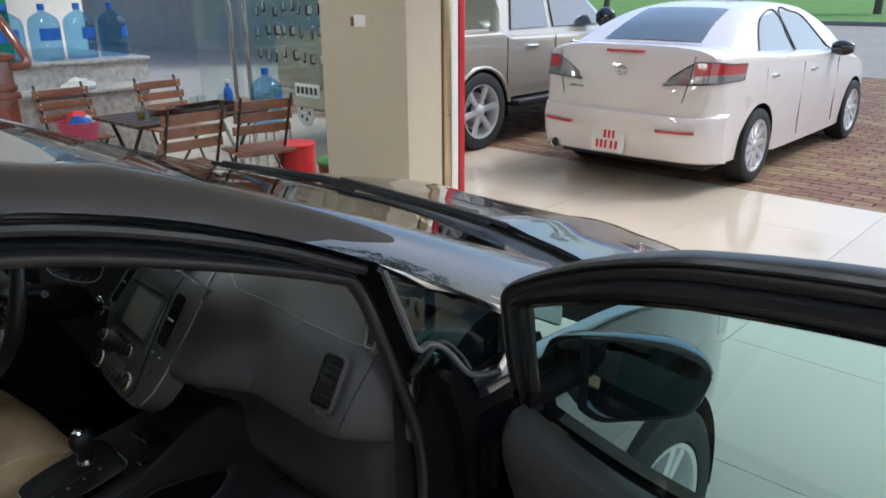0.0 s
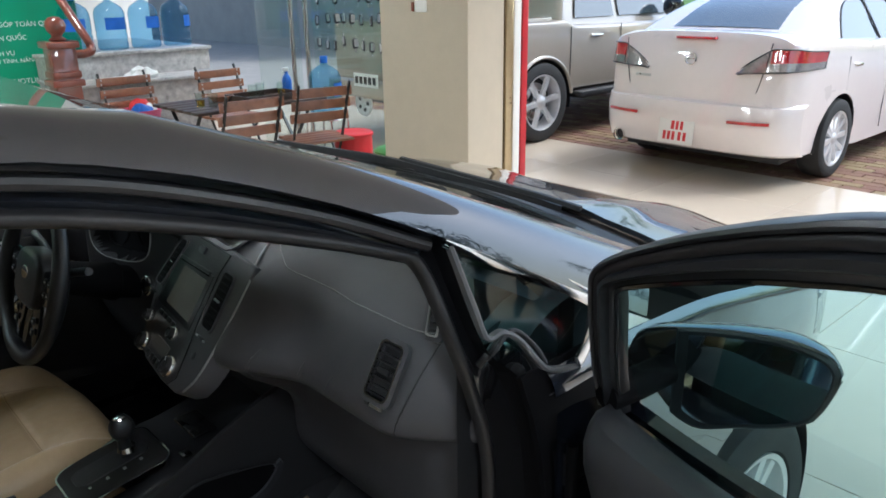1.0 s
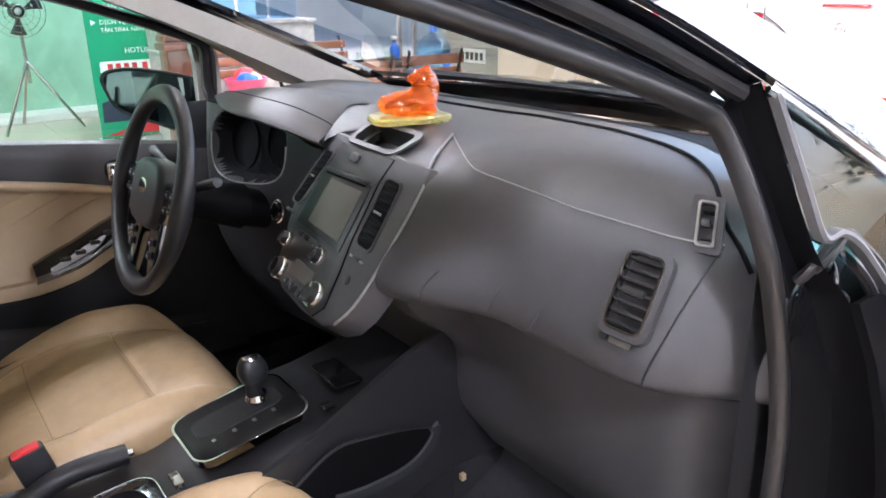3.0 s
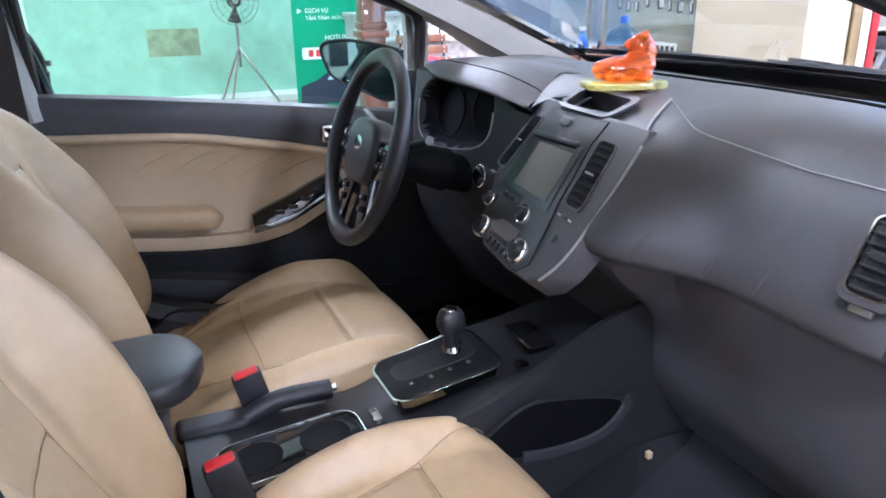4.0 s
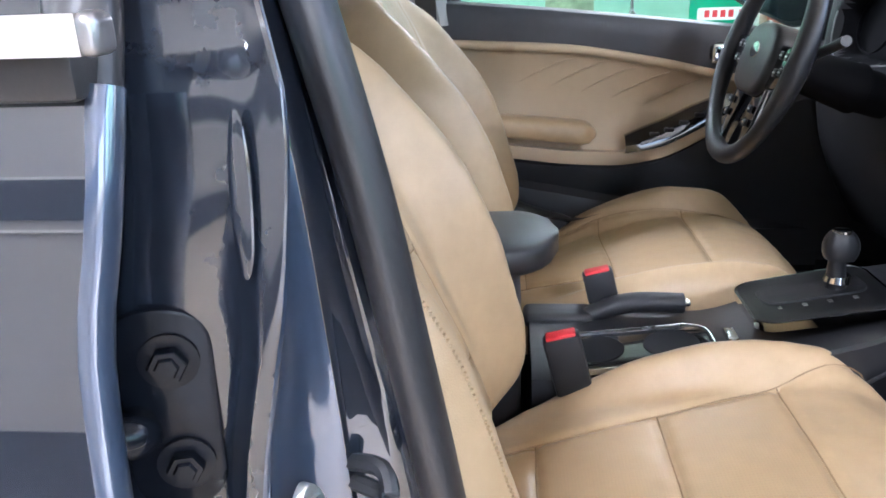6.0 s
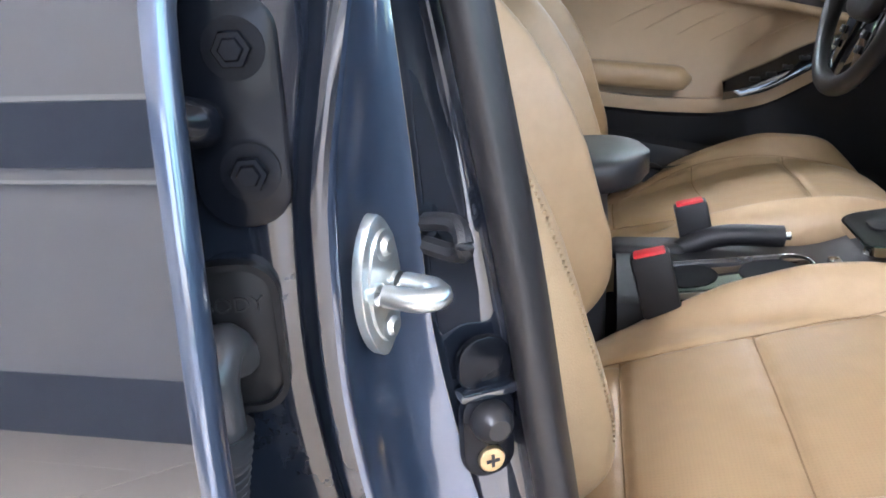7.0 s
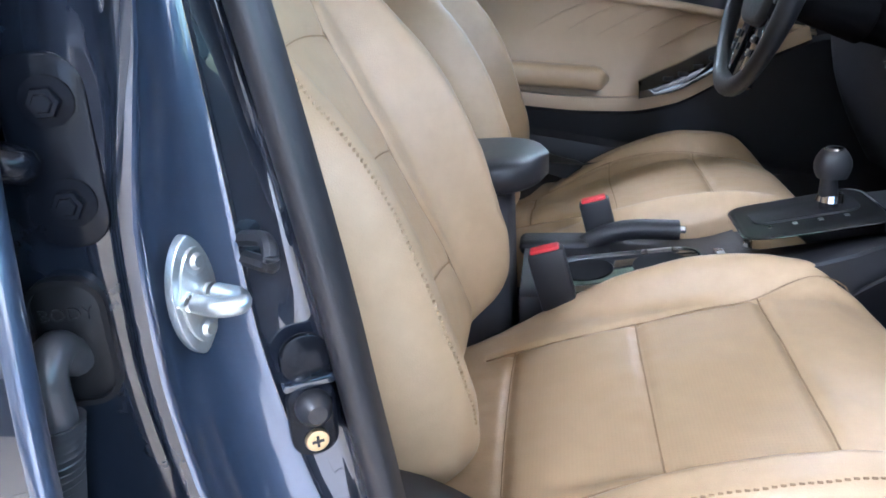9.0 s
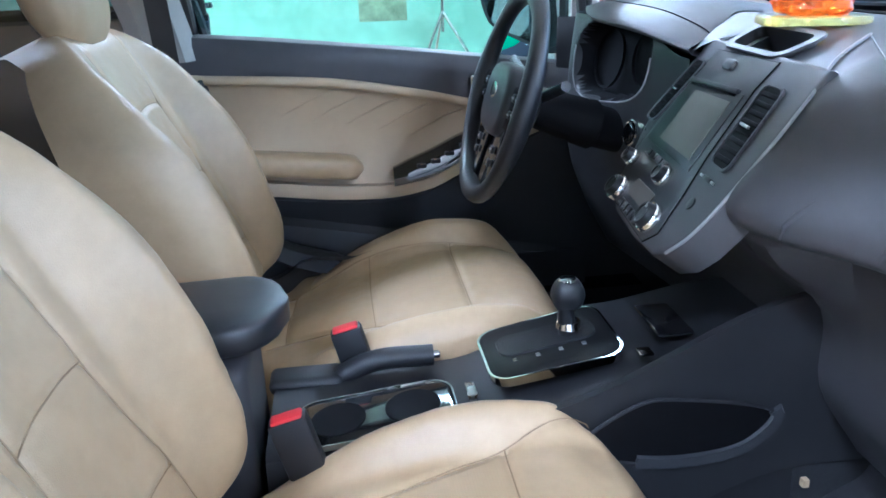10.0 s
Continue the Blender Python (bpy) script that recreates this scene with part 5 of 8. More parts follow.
def seat(x0, outer, label):
    """A front seat; outer: +1 when its door is on the +x side."""
    # cushion
    top_z = curve((-0.14, 0.475), (-0.05, 0.51), (0.05, 0.537), (0.13, 0.553), (0.29, 0.575), (0.36, 0.576), (0.42, 0.562), (0.462, 0.525), (0.478, 0.47))
    half = curve((-0.14, 0.235), (0.0, 0.262), (0.2, 0.268), (0.34, 0.258), (0.42, 0.230), (0.465, 0.178), (0.484, 0.08))
    base_z = curve((-0.14, 0.44), (0.2, 0.45), (0.4, 0.45), (0.478, 0.455))
    under_z = curve((-0.14, 0.47), (-0.04, 0.505), (0.01, 0.537), (0.045, 0.536), (0.09, 0.531), (0.144, 0.545), (0.206, 0.562), (0.30, 0.568), (0.40, 0.545), (0.478, 0.47))
    bolster = curve((-0.14, -0.04), (-0.05, -0.015), (0.02, 0.004), (0.08, 0.024), (0.16, 0.042), (0.27, 0.048), (0.36, 0.04), (0.44, 0.012), (0.478, 0.0))

    def cushion_top(x, y):
        """Height of the cushion's upper face at x from its middle, and y."""
        u = abs(x) / half(y)
        z = top_z(y) + bolster(y) * bump_between(abs(x), 0.165, 0.225) + 0.008 * math.cos(min(1.0, abs(x) / 0.18) * math.pi / 2)
        sharp = bump_between(y, -0.05, 0.03) * (1 - bump_between(y, 0.38, 0.46)) if x * outer > 0 else 0.0
        e = max(0.0, (u - 0.78 - 0.15 * sharp) / (0.22 - 0.15 * sharp))
        z += 0.0022 * noise.noise(Vector((x0 + x, y, 0.3)) * 14) + 0.001 * noise.noise(Vector((x0 + x, y, 1.3)) * 45)
        return z - (0.062 - 0.04 * sharp) * (1 - math.sqrt(max(0.0, 1 - min(1.0, e) ** 2)))

    inner_seam = curve((-0.14, 0.10), (0.0, 0.115), (0.125, 0.135), (0.273, 0.168), (0.36, 0.198), (0.44, 0.215))
    outer_seam = curve((-0.14, 0.205), (0.1, 0.205), (0.27, 0.19), (0.44, 0.165))

    def long_seam(y, sd):
        return outer_seam(y) if sd == outer else inner_seam(y)

    def cross_seam(sy, x):
        return sy + 0.003 * (x / 0.18) ** 2

    def settle(p):
        """The driver's cushion lies lower at its rear outer side and reaches further forward."""
        if outer > 0:
            return Vector(p)
        x, y, z = p
        sag = 0.010 + 0.040 * (1 - bump_between(y, -0.02, 0.28)) * bump_between((x - x0) * outer, -0.10, 0.16)
        return Vector((x, y + 0.045 * bump_between(y, 0.0, 0.40), z - sag * bump_between(z, 0.44, 0.50)))

    rows = []
    for y in span(-0.14, 0.40, 130) + span(0.405, 0.484, 20):
        hw, zb = half(y), base_z(y)
        ring = []
        for k in range(121):
            u = -1 + 2 * k / 120
            x = hw * math.copysign(1 - (1 - abs(u)) ** 1.15, u)
            z = cushion_top(x, y)
            if -0.06 < y < 0.45:
                z += groove(abs(x) - long_seam(y, 1 if x > 0 else -1), 0.007, 0.005)
            if abs(x) < long_seam(y, 1 if x > 0 else -1):
                for sy in (-0.02, 0.135, 0.292):
                    z += groove(y - cross_seam(sy, x), 0.007, 0.005)
            ring.append(Vector((x0 + x, y, z)))
        for u in span(1, -1, 9):
            lift = (under_z(y) - zb) * max(0.0, u * outer) ** 0.5
            ring.append(Vector((x0 + u * hw * 0.985, y, zb + lift)))
        rows.append(ring)
    bm = grid(rows, close_v=True, caps=True)
    for f in bm.faces:
        q = f.calc_center_median()
        sx = q.x - x0
        if -0.018 < q.y < 0.29 and q.z > 0.5 and abs(sx) < long_seam(q.y, 1 if sx > 0 else -1) - 0.004:
            f.material_index = 1
    for v in bm.verts:
        v.co = settle(v.co)
    cushion = part("front_seat", bm, [LEATHER, LEATHER_HOLES], sedan, label)
    for sd in (1, -1):
        part("seam", tube([settle((x0 + sd * long_seam(y, sd), y, cushion_top(long_seam(y, sd), y) - 0.0042)) for y in span(-0.06, 0.44, 40)], 0.001, 5), CREASE, cushion)
    for sy in (-0.02, 0.135, 0.292):
        part("seam", tube([settle((x0 + x, cross_seam(sy, x), cushion_top(x, cross_seam(sy, x)) - 0.0042)) for x in span(-long_seam(sy, -1), long_seam(sy, 1), 24)], 0.001, 5), CREASE, cushion)
    # stitched line along the outer side
    stitch = None
    for y in span(0.02, 0.40, 58):
        xe = outer * half(y) * 0.955
        p = settle((x0 + xe, y, cushion_top(xe, y) + 0.0002))
        stitch = box(p - Vector((0.0009, 0.0021, 0.0007)), p + Vector((0.0009, 0.0021, 0.0007)), bm=stitch)
    part("stitching", stitch, CREASE, cushion)
    piping = [settle((x0 + outer * half(y) * 0.997, y, cushion_top(outer * half(y) * 0.97, y) - 0.012)) for y in span(0.015, 0.42, 30)]
    part("piping", tube(piping, 0.0032, 6), LEATHER, cushion)
    # backrest
    up, ahead = Vector((0, -0.392, 0.92)), Vector((0, 0.92, 0.392))
    origin = Vector((x0, -0.064, 0.555))
    half_b = curve((0.0, 0.215), (0.08, 0.245), (0.25, 0.262), (0.6, 0.262), (0.8, 0.235), (0.93, 0.185), (1.0, 0.12))
    bol_w = curve((0.0, 0.5), (0.15, 0.85), (0.45, 1.0), (0.75, 0.6), (0.95, 0.15), (1.0, 0.0))
    L = 0.585

    def back_front(x, w):
        u = abs(x) / half_b(w)
        endr = 0.05 * (1 - math.sqrt(max(0.0, 1 - max(0.0, (w - 0.9) / 0.1) ** 2))) + 0.03 * (1 - math.sqrt(max(0.0, 1 - max(0.0, (0.06 - w) / 0.06) ** 2)))
        f = 0.072 * bol_w(w) * bump_between(abs(x), 0.12, 0.205) + 0.014 * math.sin(math.pi * min(1, w * 1.1)) - endr
        e = min(1.0, max(0.0, (u - 0.82) / 0.18))
        return f - 0.075 * (1 - math.sqrt(max(0.0, 1 - e * e))), endr

    insert_half = curve((0.0, 0.125), (0.19, 0.112), (0.32, 0.09), (0.47, 0.08), (0.70, 0.078), (0.82, 0.10), (1.0, 0.105))

    def back_seam(w):
        return insert_half(w)

    def back_point(x, w, lift=0.0):
        soft = 0.0022 * noise.noise(Vector((x0 + x, w * L, 2.1)) * 13) + 0.0009 * noise.noise(Vector((x0 + x, w * L, 3.7)) * 45)
        return origin + up * (w * L) + ahead * (back_front(x, w)[0] + lift + soft) + Vector((x, 0, 0))

    rows = []
    for i in range(131):
        w = i / 130
        hb = half_b(w)
        ring = []
        for k in range(111):
            u = -1 + 2 * k / 110
            x = hb * math.copysign(1 - (1 - abs(u)) ** 1.15, u)
            lift = 0.0
            if 0.02 < w < 0.98:
                lift += groove(abs(x) - back_seam(w), 0.006, 0.004)
            if abs(x) < back_seam(w):
                for sw in (0.20, 0.47, 0.72):
                    lift += groove((w - sw) * L + 0.02 * (x / 0.13) ** 2, 0.006, 0.004)
            ring.append(back_point(x, w, lift))
        endr = back_front(0.0, w)[1]
        for u in span(1, -1, 13):
            ring.append(origin + up * (w * L) - ahead * (0.105 - 0.035 * w - endr * 0.5) + Vector((u * hb * (0.97 - 0.1 * (1 - abs(u))), 0, 0)))
        rows.append(ring)
    back = part("backrest", grid(rows, close_v=True, caps=True), LEATHER, cushion, "padded beige leather backrest")
    for sd in (1, -1):
        part("back_seam", tube([back_point(sd * back_seam(w), w, -0.0034) for w in span(0.03, 0.96, 40)], 0.0009, 5, up=(0, 1, 0)), CREASE, cushion)
    for sw in (0.20, 0.47, 0.72):
        part("back_seam", tube([back_point(x, sw - 0.02 * (x / 0.13) ** 2 / L, -0.0034) for x in span(-back_seam(sw), back_seam(sw), 20)], 0.0009, 5), CREASE, cushion)
    stitch = None
    for w in span(0.1, 0.85, 90):
        hb = half_b(w)
        p = back_point(outer * hb * 0.86, w, 0.0005)
        stitch = box(p - Vector((0.0018, 0.001, 0.0013)), p + Vector((0.0018, 0.001, 0.0013)), bm=stitch)
    part("back_stitching", stitch, THREAD, cushion)
    # headrest on two posts
    top = origin + up * (L - 0.05) + ahead * (0.02 if outer > 0 else -0.012)
    rows = []
    for i in range(25):
        w = i / 24
        s = math.sin(math.pi * (0.04 + 0.92 * w)) ** 0.42
        ring = []
        for k in range(40):
            a = 2 * math.pi * k / 40
            c, d = math.cos(a), math.sin(a)
            xx = 0.128 * s * math.copysign(abs(c) ** 0.62, c) * (1 - 0.12 * w)
            ff = 0.05 * s * math.copysign(abs(d) ** 0.7, d)
            ff += groove(abs(xx) - 0.09, 0.004, 0.003) if d > 0.2 else 0
            ring.append(top + up * (0.012 + w * 0.185) + ahead * (ff - 0.01 + 0.02 * w) + Vector((xx, 0, 0)))
        rows.append(ring)
    part("headrest", grid(rows, close_v=True, caps=True), LEATHER, cushion, "beige leather headrest")
    for px in (-0.055, 0.055):
        part("headrest_post", tube([origin + up * (L - 0.07) - ahead * 0.045 + Vector((px, 0, 0)), top + up * 0.07 - ahead * 0.012 + Vector((px, 0, 0))], 0.006, 8, up=(1, 0, 0)), CHROME, cushion)
    # side cover below the outer edge, with the recline lever along its top
    cover_top = curve((-0.19, 0.635), (-0.10, 0.610), (-0.057, 0.592), (-0.025, 0.574), (0.018, 0.558), (0.05, 0.548), (0.081, 0.540), (0.096, 0.534))
    rows = []
    for y in span(-0.19, 0.094, 30):
        t = cover_top(y)
        end = 0.012 * bump_between(y, 0.075, 0.094)
        rows.append([Vector((x0 + outer * (xx - end), y, z)) for xx, z in ((0.225, t - 0.04), (0.24, t - 0.008), (0.256, t), (0.274, t - 0.001), (0.282, t - 0.006), (0.283, t - 0.018), (0.276, t - 0.021), (0.275, t - 0.024), (0.277, t - 0.066), (0.281, t - 0.069), (0.279, t - 0.085), (0.262, 0.38), (0.24, 0.33))])
    part("side_cover", grid(rows), BLACK, cushion, "black plastic seat side cover")
    part("cover_end", box((x0 + outer * 0.262 - 0.012, 0.082, 0.45), (x0 + outer * 0.262 + 0.012, 0.096, 0.535), 0.005, 2), BLACK, cushion)
    rows = [[Vector((x0 + outer * xx, y, cover_top(y) - dz)) for xx, dz in ((0.2765, 0.026), (0.2795, 0.030), (0.281, 0.045), (0.2795, 0.062), (0.2765, 0.066))] for y in span(-0.17, 0.074, 16)]
    part("recline_lever", grid(rows), STACK, cushion, "smooth dark recline lever")
    mark = Vector((x0 + outer * 0.2815, 0.018, cover_top(0.018) - 0.045))
    part("lever_mark", box(mark - Vector((0.0006, 0.007, 0.0016)), mark + Vector((0.0006, 0.007, 0.0016))), BLACK, cushion)
    part("seat_rail", box((x0 - 0.2, -0.2, 0.32), (x0 + 0.2, 0.4, 0.43), 0.01), BLACK, cushion)
    rows = []
    for y in span(-0.10, 0.45, 24):
        b = under_z(y)
        tuck = 0.03 * bump_between(y, 0.34, 0.46)
        rows.append([Vector((x0 + outer * (xx - tuck), y, z)) for xx, z in ((0.21, b + 0.012), (0.250, b + 0.006), (0.262, b - 0.004), (0.268, b - 0.02), (0.266, b - 0.05), (0.268, 0.43), (0.262, 0.37), (0.22, 0.32))])
    part("base_trim", grid(rows), BASE_TRIM, cushion, "brown-black trim below the cushion")
    return cushion


seat(0.39, 1, "beige leather front passenger seat")
seat(-0.37, -1, "beige leather driver seat")

# floor, mats, rear bench, roof lining
part("carpet", box((-0.74, -0.95, 0.26), (0.74, 1.0, 0.305), 0.01), CARPET, sedan, "black carpet")
rows = []
for x in span(0.16, 0.70, 12):
    rows.append([Vector((x, y, z)) for y, z in ((0.30, 0.312), (0.5, 0.313), (0.72, 0.335), (0.86, 0.41), (0.96, 0.55), (1.0, 0.66))])
part("footwell_mat", slab(rows, 0.012), CARPET, sedan, "quilted black footwell mat")
ridges = None
for k in range(9):
    x = 0.2 + 0.055 * k
    ridges = tube([(x, 0.42, 0.318), (x + 0.05, 0.72, 0.342), (x + 0.06, 0.88, 0.425)], 0.004, 6, bm=ridges)
part("mat_ribs", ridges, RUBBER, sedan)
part("mat_clip", box((0.183, 0.742, 0.436), (0.193, 0.752, 0.449), 0.001), THREAD, sedan)
part("tunnel", box((-0.13, 0.45, 0.30), (0.165, 1.0, 0.60), 0.03, 3), CARPET, sedan, "carpeted tunnel below the console")
part("firewall", box((-0.72, 1.0, 0.3), (0.72, 1.05, 1.03)), CARPET, sedan)
part("rear_seat", box((-0.62, -0.92, 0.36), (0.62, -0.45, 0.60), 0.06, 4), LEATHER, sedan, "beige rear bench")
part("rear_backrest", box((-0.62, -1.12, 0.5), (0.62, -0.9, 1.08), 0.07, 4), LEATHER, sedan)
part("parcel_shelf", box((-0.66, -1.75, 0.9), (0.66, -1.05, 1.06), 0.02), BLACK, sedan)
lining = [[p + Vector((0, 0, -0.03)) for p in row] for row in roof_rows]
part("roof_lining", grid(lining), HEADLINER, sedan, "pale grey cloth roof lining")

# inner trims of the pillars
for sign in (1, -1):
    rows = []
    for i in range(17):
        q = i / 16
        a = screen_edge(q) + Vector((-0.012, -0.03, -0.02))
        b = rail_point(0.328 + q * 0.55) + Vector((-0.03, -0.02, -0.03))
        if q < 0.999:
            b = Vector((min(b.x, 0.76), b.y, b.z))
        mid = a.lerp(b, 0.5) + Vector((-0.035, -0.02, -0.02))
        rows.append([Vector((sign * p.x, p.y, p.z)) for p in (a, a.lerp(mid, 0.6), mid, mid.lerp(b, 0.6), b)])
    part("pillar_trim", grid(rows), HEADLINER if sign < 0 else BLACK, sedan, "cloth-covered windscreen pillar trim" if sign < 0 else "dark pillar trim")
# far side: B-pillar trim, quarter window post
rows = []
for z in span(0.5, 1.38, 23):
    x = -(seal_x(z) - 0.03)
    y = -0.205 - 0.16 * (z - 0.955)
    rows.append([Vector((x - 0.03, y + 0.02, z)), Vector((x + 0.005, y + 0.015, z)), Vector((x + 0.03, y, z)), Vector((x + 0.035, y - 0.07, z)), Vector((x - 0.03, y - 0.12, z))])
upper = [r for r in rows if r[0].z > 0.94]
lower = [[p + Vector((0.006, 0.004, 0)) for p in r] for r in rows if r[0].z < 0.98]
part("belt_pillar_upper", grid(upper), HEADLINER, sedan, "pale grey upper pillar trim")
part("belt_pillar_lower", grid(lower), BLACK, sedan)
part("seat_belt", sweep(smooth_path([(-0.605, -0.26, 1.36), (-0.615, -0.24, 1.2), (-0.655, -0.235, 0.95), (-0.69, -0.22, 0.6)], 5), [(-0.023, -0.001), (0.023, -0.001), (0.023, 0.001), (-0.023, 0.001)], up=(1, 0, 0)), BLACK, sedan, "black seat belt")
part("far_seal", sweep([Vector((-p.x, p.y - 0.065 * bump_between(0.1 - p.y, 0.0, 0.15) * bump_between(p.z, 0.5, 0.9), p.z)) for p in seal_path], circle(0.012, 8), up=(1, 0, 0), closed=True), RUBBER, sedan)
part("far_quarter_post", sweep([(-0.735, 0.67, 1.21), (-0.77, 0.69, 1.12), (-0.80, 0.70, 1.02)], [(-0.03, -0.012), (0.03, -0.012), (0.03, 0.012), (-0.03, 0.012)], up=(1, 0, 0)), HEADLINER, sedan)

# driver door lining: dark upper, beige panel, armrest, switch panel
TR = -0.735
swoop = curve((-0.25, 0.715), (-0.07, 0.694), (0.10, 0.674), (0.2, 0.670), (0.30, 0.684), (0.39, 0.725), (0.46, 0.765), (0.62, 0.83))
upper_line = curve((-0.25, 0.936), (-0.18, 0.930), (0.07, 0.914), (0.28, 0.880), (0.42, 0.848), (0.62, 0.80))
sill_line = curve((-0.26, 1.034), (-0.2, 1.031), (0.21, 0.991), (0.41, 0.967), (0.70, 0.93))
rows = []
for y in span(-0.24, 0.62, 40):
    hi, lo = upper_line(y), swoop(y)
    row = []
    for t in span(0, 1, 16):
        dish = 0.02 * math.sin(math.pi * t)
        row.append(Vector((TR - dish, y, hi + (lo - hi) * t)))
    rows.append(row)
lining = part("door_lining", slab(rows, 0.006), BEIGE, sedan, "beige driver door lining")
part("piping", sweep([(TR + 0.008, y, upper_line(y) + 0.006) for y in span(-0.24, 0.6, 30)], circle(0.011, 10)), BEIGE, lining, "rounded beige upper roll")
part("swoop_strip", sweep([(TR + 0.012, y, swoop(y) - 0.012) for y in span(-0.24, 0.6, 30)], [(-0.016, -0.016), (0.012, -0.016), (0.016, 0.0), (0.012, 0.016), (-0.016, 0.016)]), BEIGE, lining)
rows = []
for y in span(-0.26, 0.70, 30):
    rows.append([Vector((x, y, z)) for x, z in ((-0.80, sill_line(y) - 0.012), (-0.765, sill_line(y) + 0.002), (-0.742, sill_line(y) - 0.004), (-0.730, sill_line(y) - 0.02), (-0.728, sill_line(y) - 0.045), (-0.732, upper_line(y) + 0.012))])
part("upper_roll", grid(rows), DASH, lining, "dark grained upper door trim")
rows = []
for y in span(-0.26, 0.70, 30):
    rows.append([Vector((x, y, z)) for x, z in ((-0.745, swoop(y) - 0.015), (-0.725, swoop(y) - 0.04), (-0.735, 0.61 - 0.19 * (y + 0.06)), (-0.715, 0.595 - 0.19 * (y + 0.06)), (-0.70, 0.48), (-0.70, 0.38), (-0.76, 0.3))])
part("lower_panel", grid(rows), BLACK, lining, "black lower door panel")
rows = []
for i, y in enumerate(span(-0.24, 0.155, 24)):
    e = 1 - max(0.0, (y - 0.125) / 0.03) ** 2 * 0.75
    ring = []
    for k in range(20):
        a = 2 * math.pi * k / 20
        c, s = math.cos(a), math.sin(a)
        ring.append(Vector((-0.715 + 0.038 * e * math.copysign(abs(c) ** 0.6, c), y, 0.736 - 0.1 * y + 0.028 * e * math.copysign(abs(s) ** 0.6, s))))
    rows.append(ring)
part("armrest_pad", grid(rows, close_v=True, caps=True), LEATHER, lining, "padded beige armrest")
rows = []
for t in span(0, 1, 14):
    y = 0.225 + 0.24 * t
    z = swoop(y) + 0.012
    h = 0.05 * math.sin(math.pi * (0.12 + 0.75 * t)) ** 0.6
    rows.append([Vector((-0.74, y, z + h)), Vector((-0.722, y, z + h)), Vector((-0.70, y, z + 0.008)), Vector((-0.70, y, z - 0.01)), Vector((-0.74, y, z - 0.012))])
sw = part("switch_panel", grid(rows), GLOSS, lining, "glossy black window switch panel")
for t in (0.28, 0.42, 0.56, 0.7):
    y = 0.225 + 0.24 * t
    p = Vector((-0.708, y, swoop(y) + 0.034))
    part("window_switch", box(p - Vector((0.008, 0.011, 0.004)), p + Vector((0.006, 0.011, 0.006)), 0.002), BLACK, lining)
    part("switch_mark", box(p + Vector((0.0045, -0.004, 0.0055)), p + Vector((0.0065, 0.002, 0.0075))), CHROME, lining)
part("handle_bezel", plate(rounded(0.13, 0.05, 0.02, 6), 0.008, 0.003, facing((TR + 0.006, 0.475, 0.895), (1, 0, 0.1)) @ Matrix.Rotation(radians(-8), 4, "Z")), BLACK, lining)
part("inner_handle", box((TR + 0.012, 0.412, 0.878), (TR + 0.026, 0.452, 0.922), 0.007, 3), CHROME, lining, "chrome inner door handle")
for k in range(5):
    y = 0.10 + 0.075 * k
    top = upper_line(y) - 0.012
    path = [Vector((TR - 0.001 - 0.019 * math.sin(math.pi * (0.05 + 0.22 * t)), y - 0.13 * t, top - 0.058 * t ** 1.3)) for t in span(0, 1, 8)]
    part("flute", sweep(path, [(-0.007, -0.001), (-0.0025, 0.0022), (0.0, 0.003), (0.0015, -0.001)], up=(1, 0, 0), scale=lambda t: 1.0 - 0.8 * t), BEIGE, lining)

# ---- dashboard ----
stack_bulge = curve((0.60, 0.0), (0.70, 0.0), (0.755, 0.03), (0.79, 0.085), (0.825, 0.125), (0.865, 0.088), (0.915, 0.058), (0.975, 0.046), (1.03, 0.046), (1.062, 0.03), (1.076, 0.0))
side_bulge = curve((0.80, 0.0), (0.835, 0.0), (0.868, 0.05), (0.90, 0.064), (0.94, 0.054), (0.975, 0.046), (1.03, 0.046), (1.062, 0.03), (1.076, 0.0))


def dash_profile(x):
    """(y, z) points of the dashboard at x, from the windscreen down to the footwell."""
    end = 0.11 * bump_between(abs(x - 0.02), 0.58, 0.74) ** 1.5
    pts = [(1.20, 1.035), (1.05, 1.06), (0.93, 1.074), (0.83, 1.076), (0.765, 1.062), (0.712, 1.03), (0.668, 0.975), (0.636, 0.92), (0.631, 0.892), (0.640, 0.870), (0.672, 0.857), (0.728, 0.838), (0.742, 0.80), (0.738, 0.72), (0.75, 0.60), (0.83, 0.48)]
    out = []
    pull = bump_between(x, -0.19, -0.12) * (1 - bump_between(x, 0.245, 0.42))
    for y, z in pts:
        w = bump_between(1.1 - y, 0.0, 0.3)
        p = 0.0
        if y < 0.9:
            side = 0.125 * (min(0.245, max(-0.12, x)) - 0.055) - (0.010 if x < 0.23 else 0.004)
            swell = stack_bulge(z) + (side_bulge(z) - stack_bulge(z)) * bump_between(x, 0.20, 0.25)
            p = pull * max(0.0, swell + side * bump_between(z, 0.72, 0.82))
        back = 0.09 * (1 - bump_between(x, -0.19, -0.165)) * bump_between(1.03 - z, 0.0, 0.03) if y < 0.80 else 0.0
        out.append((y + end * w - p + back, z - 0.012 * end / 0.11 * w))
    return out


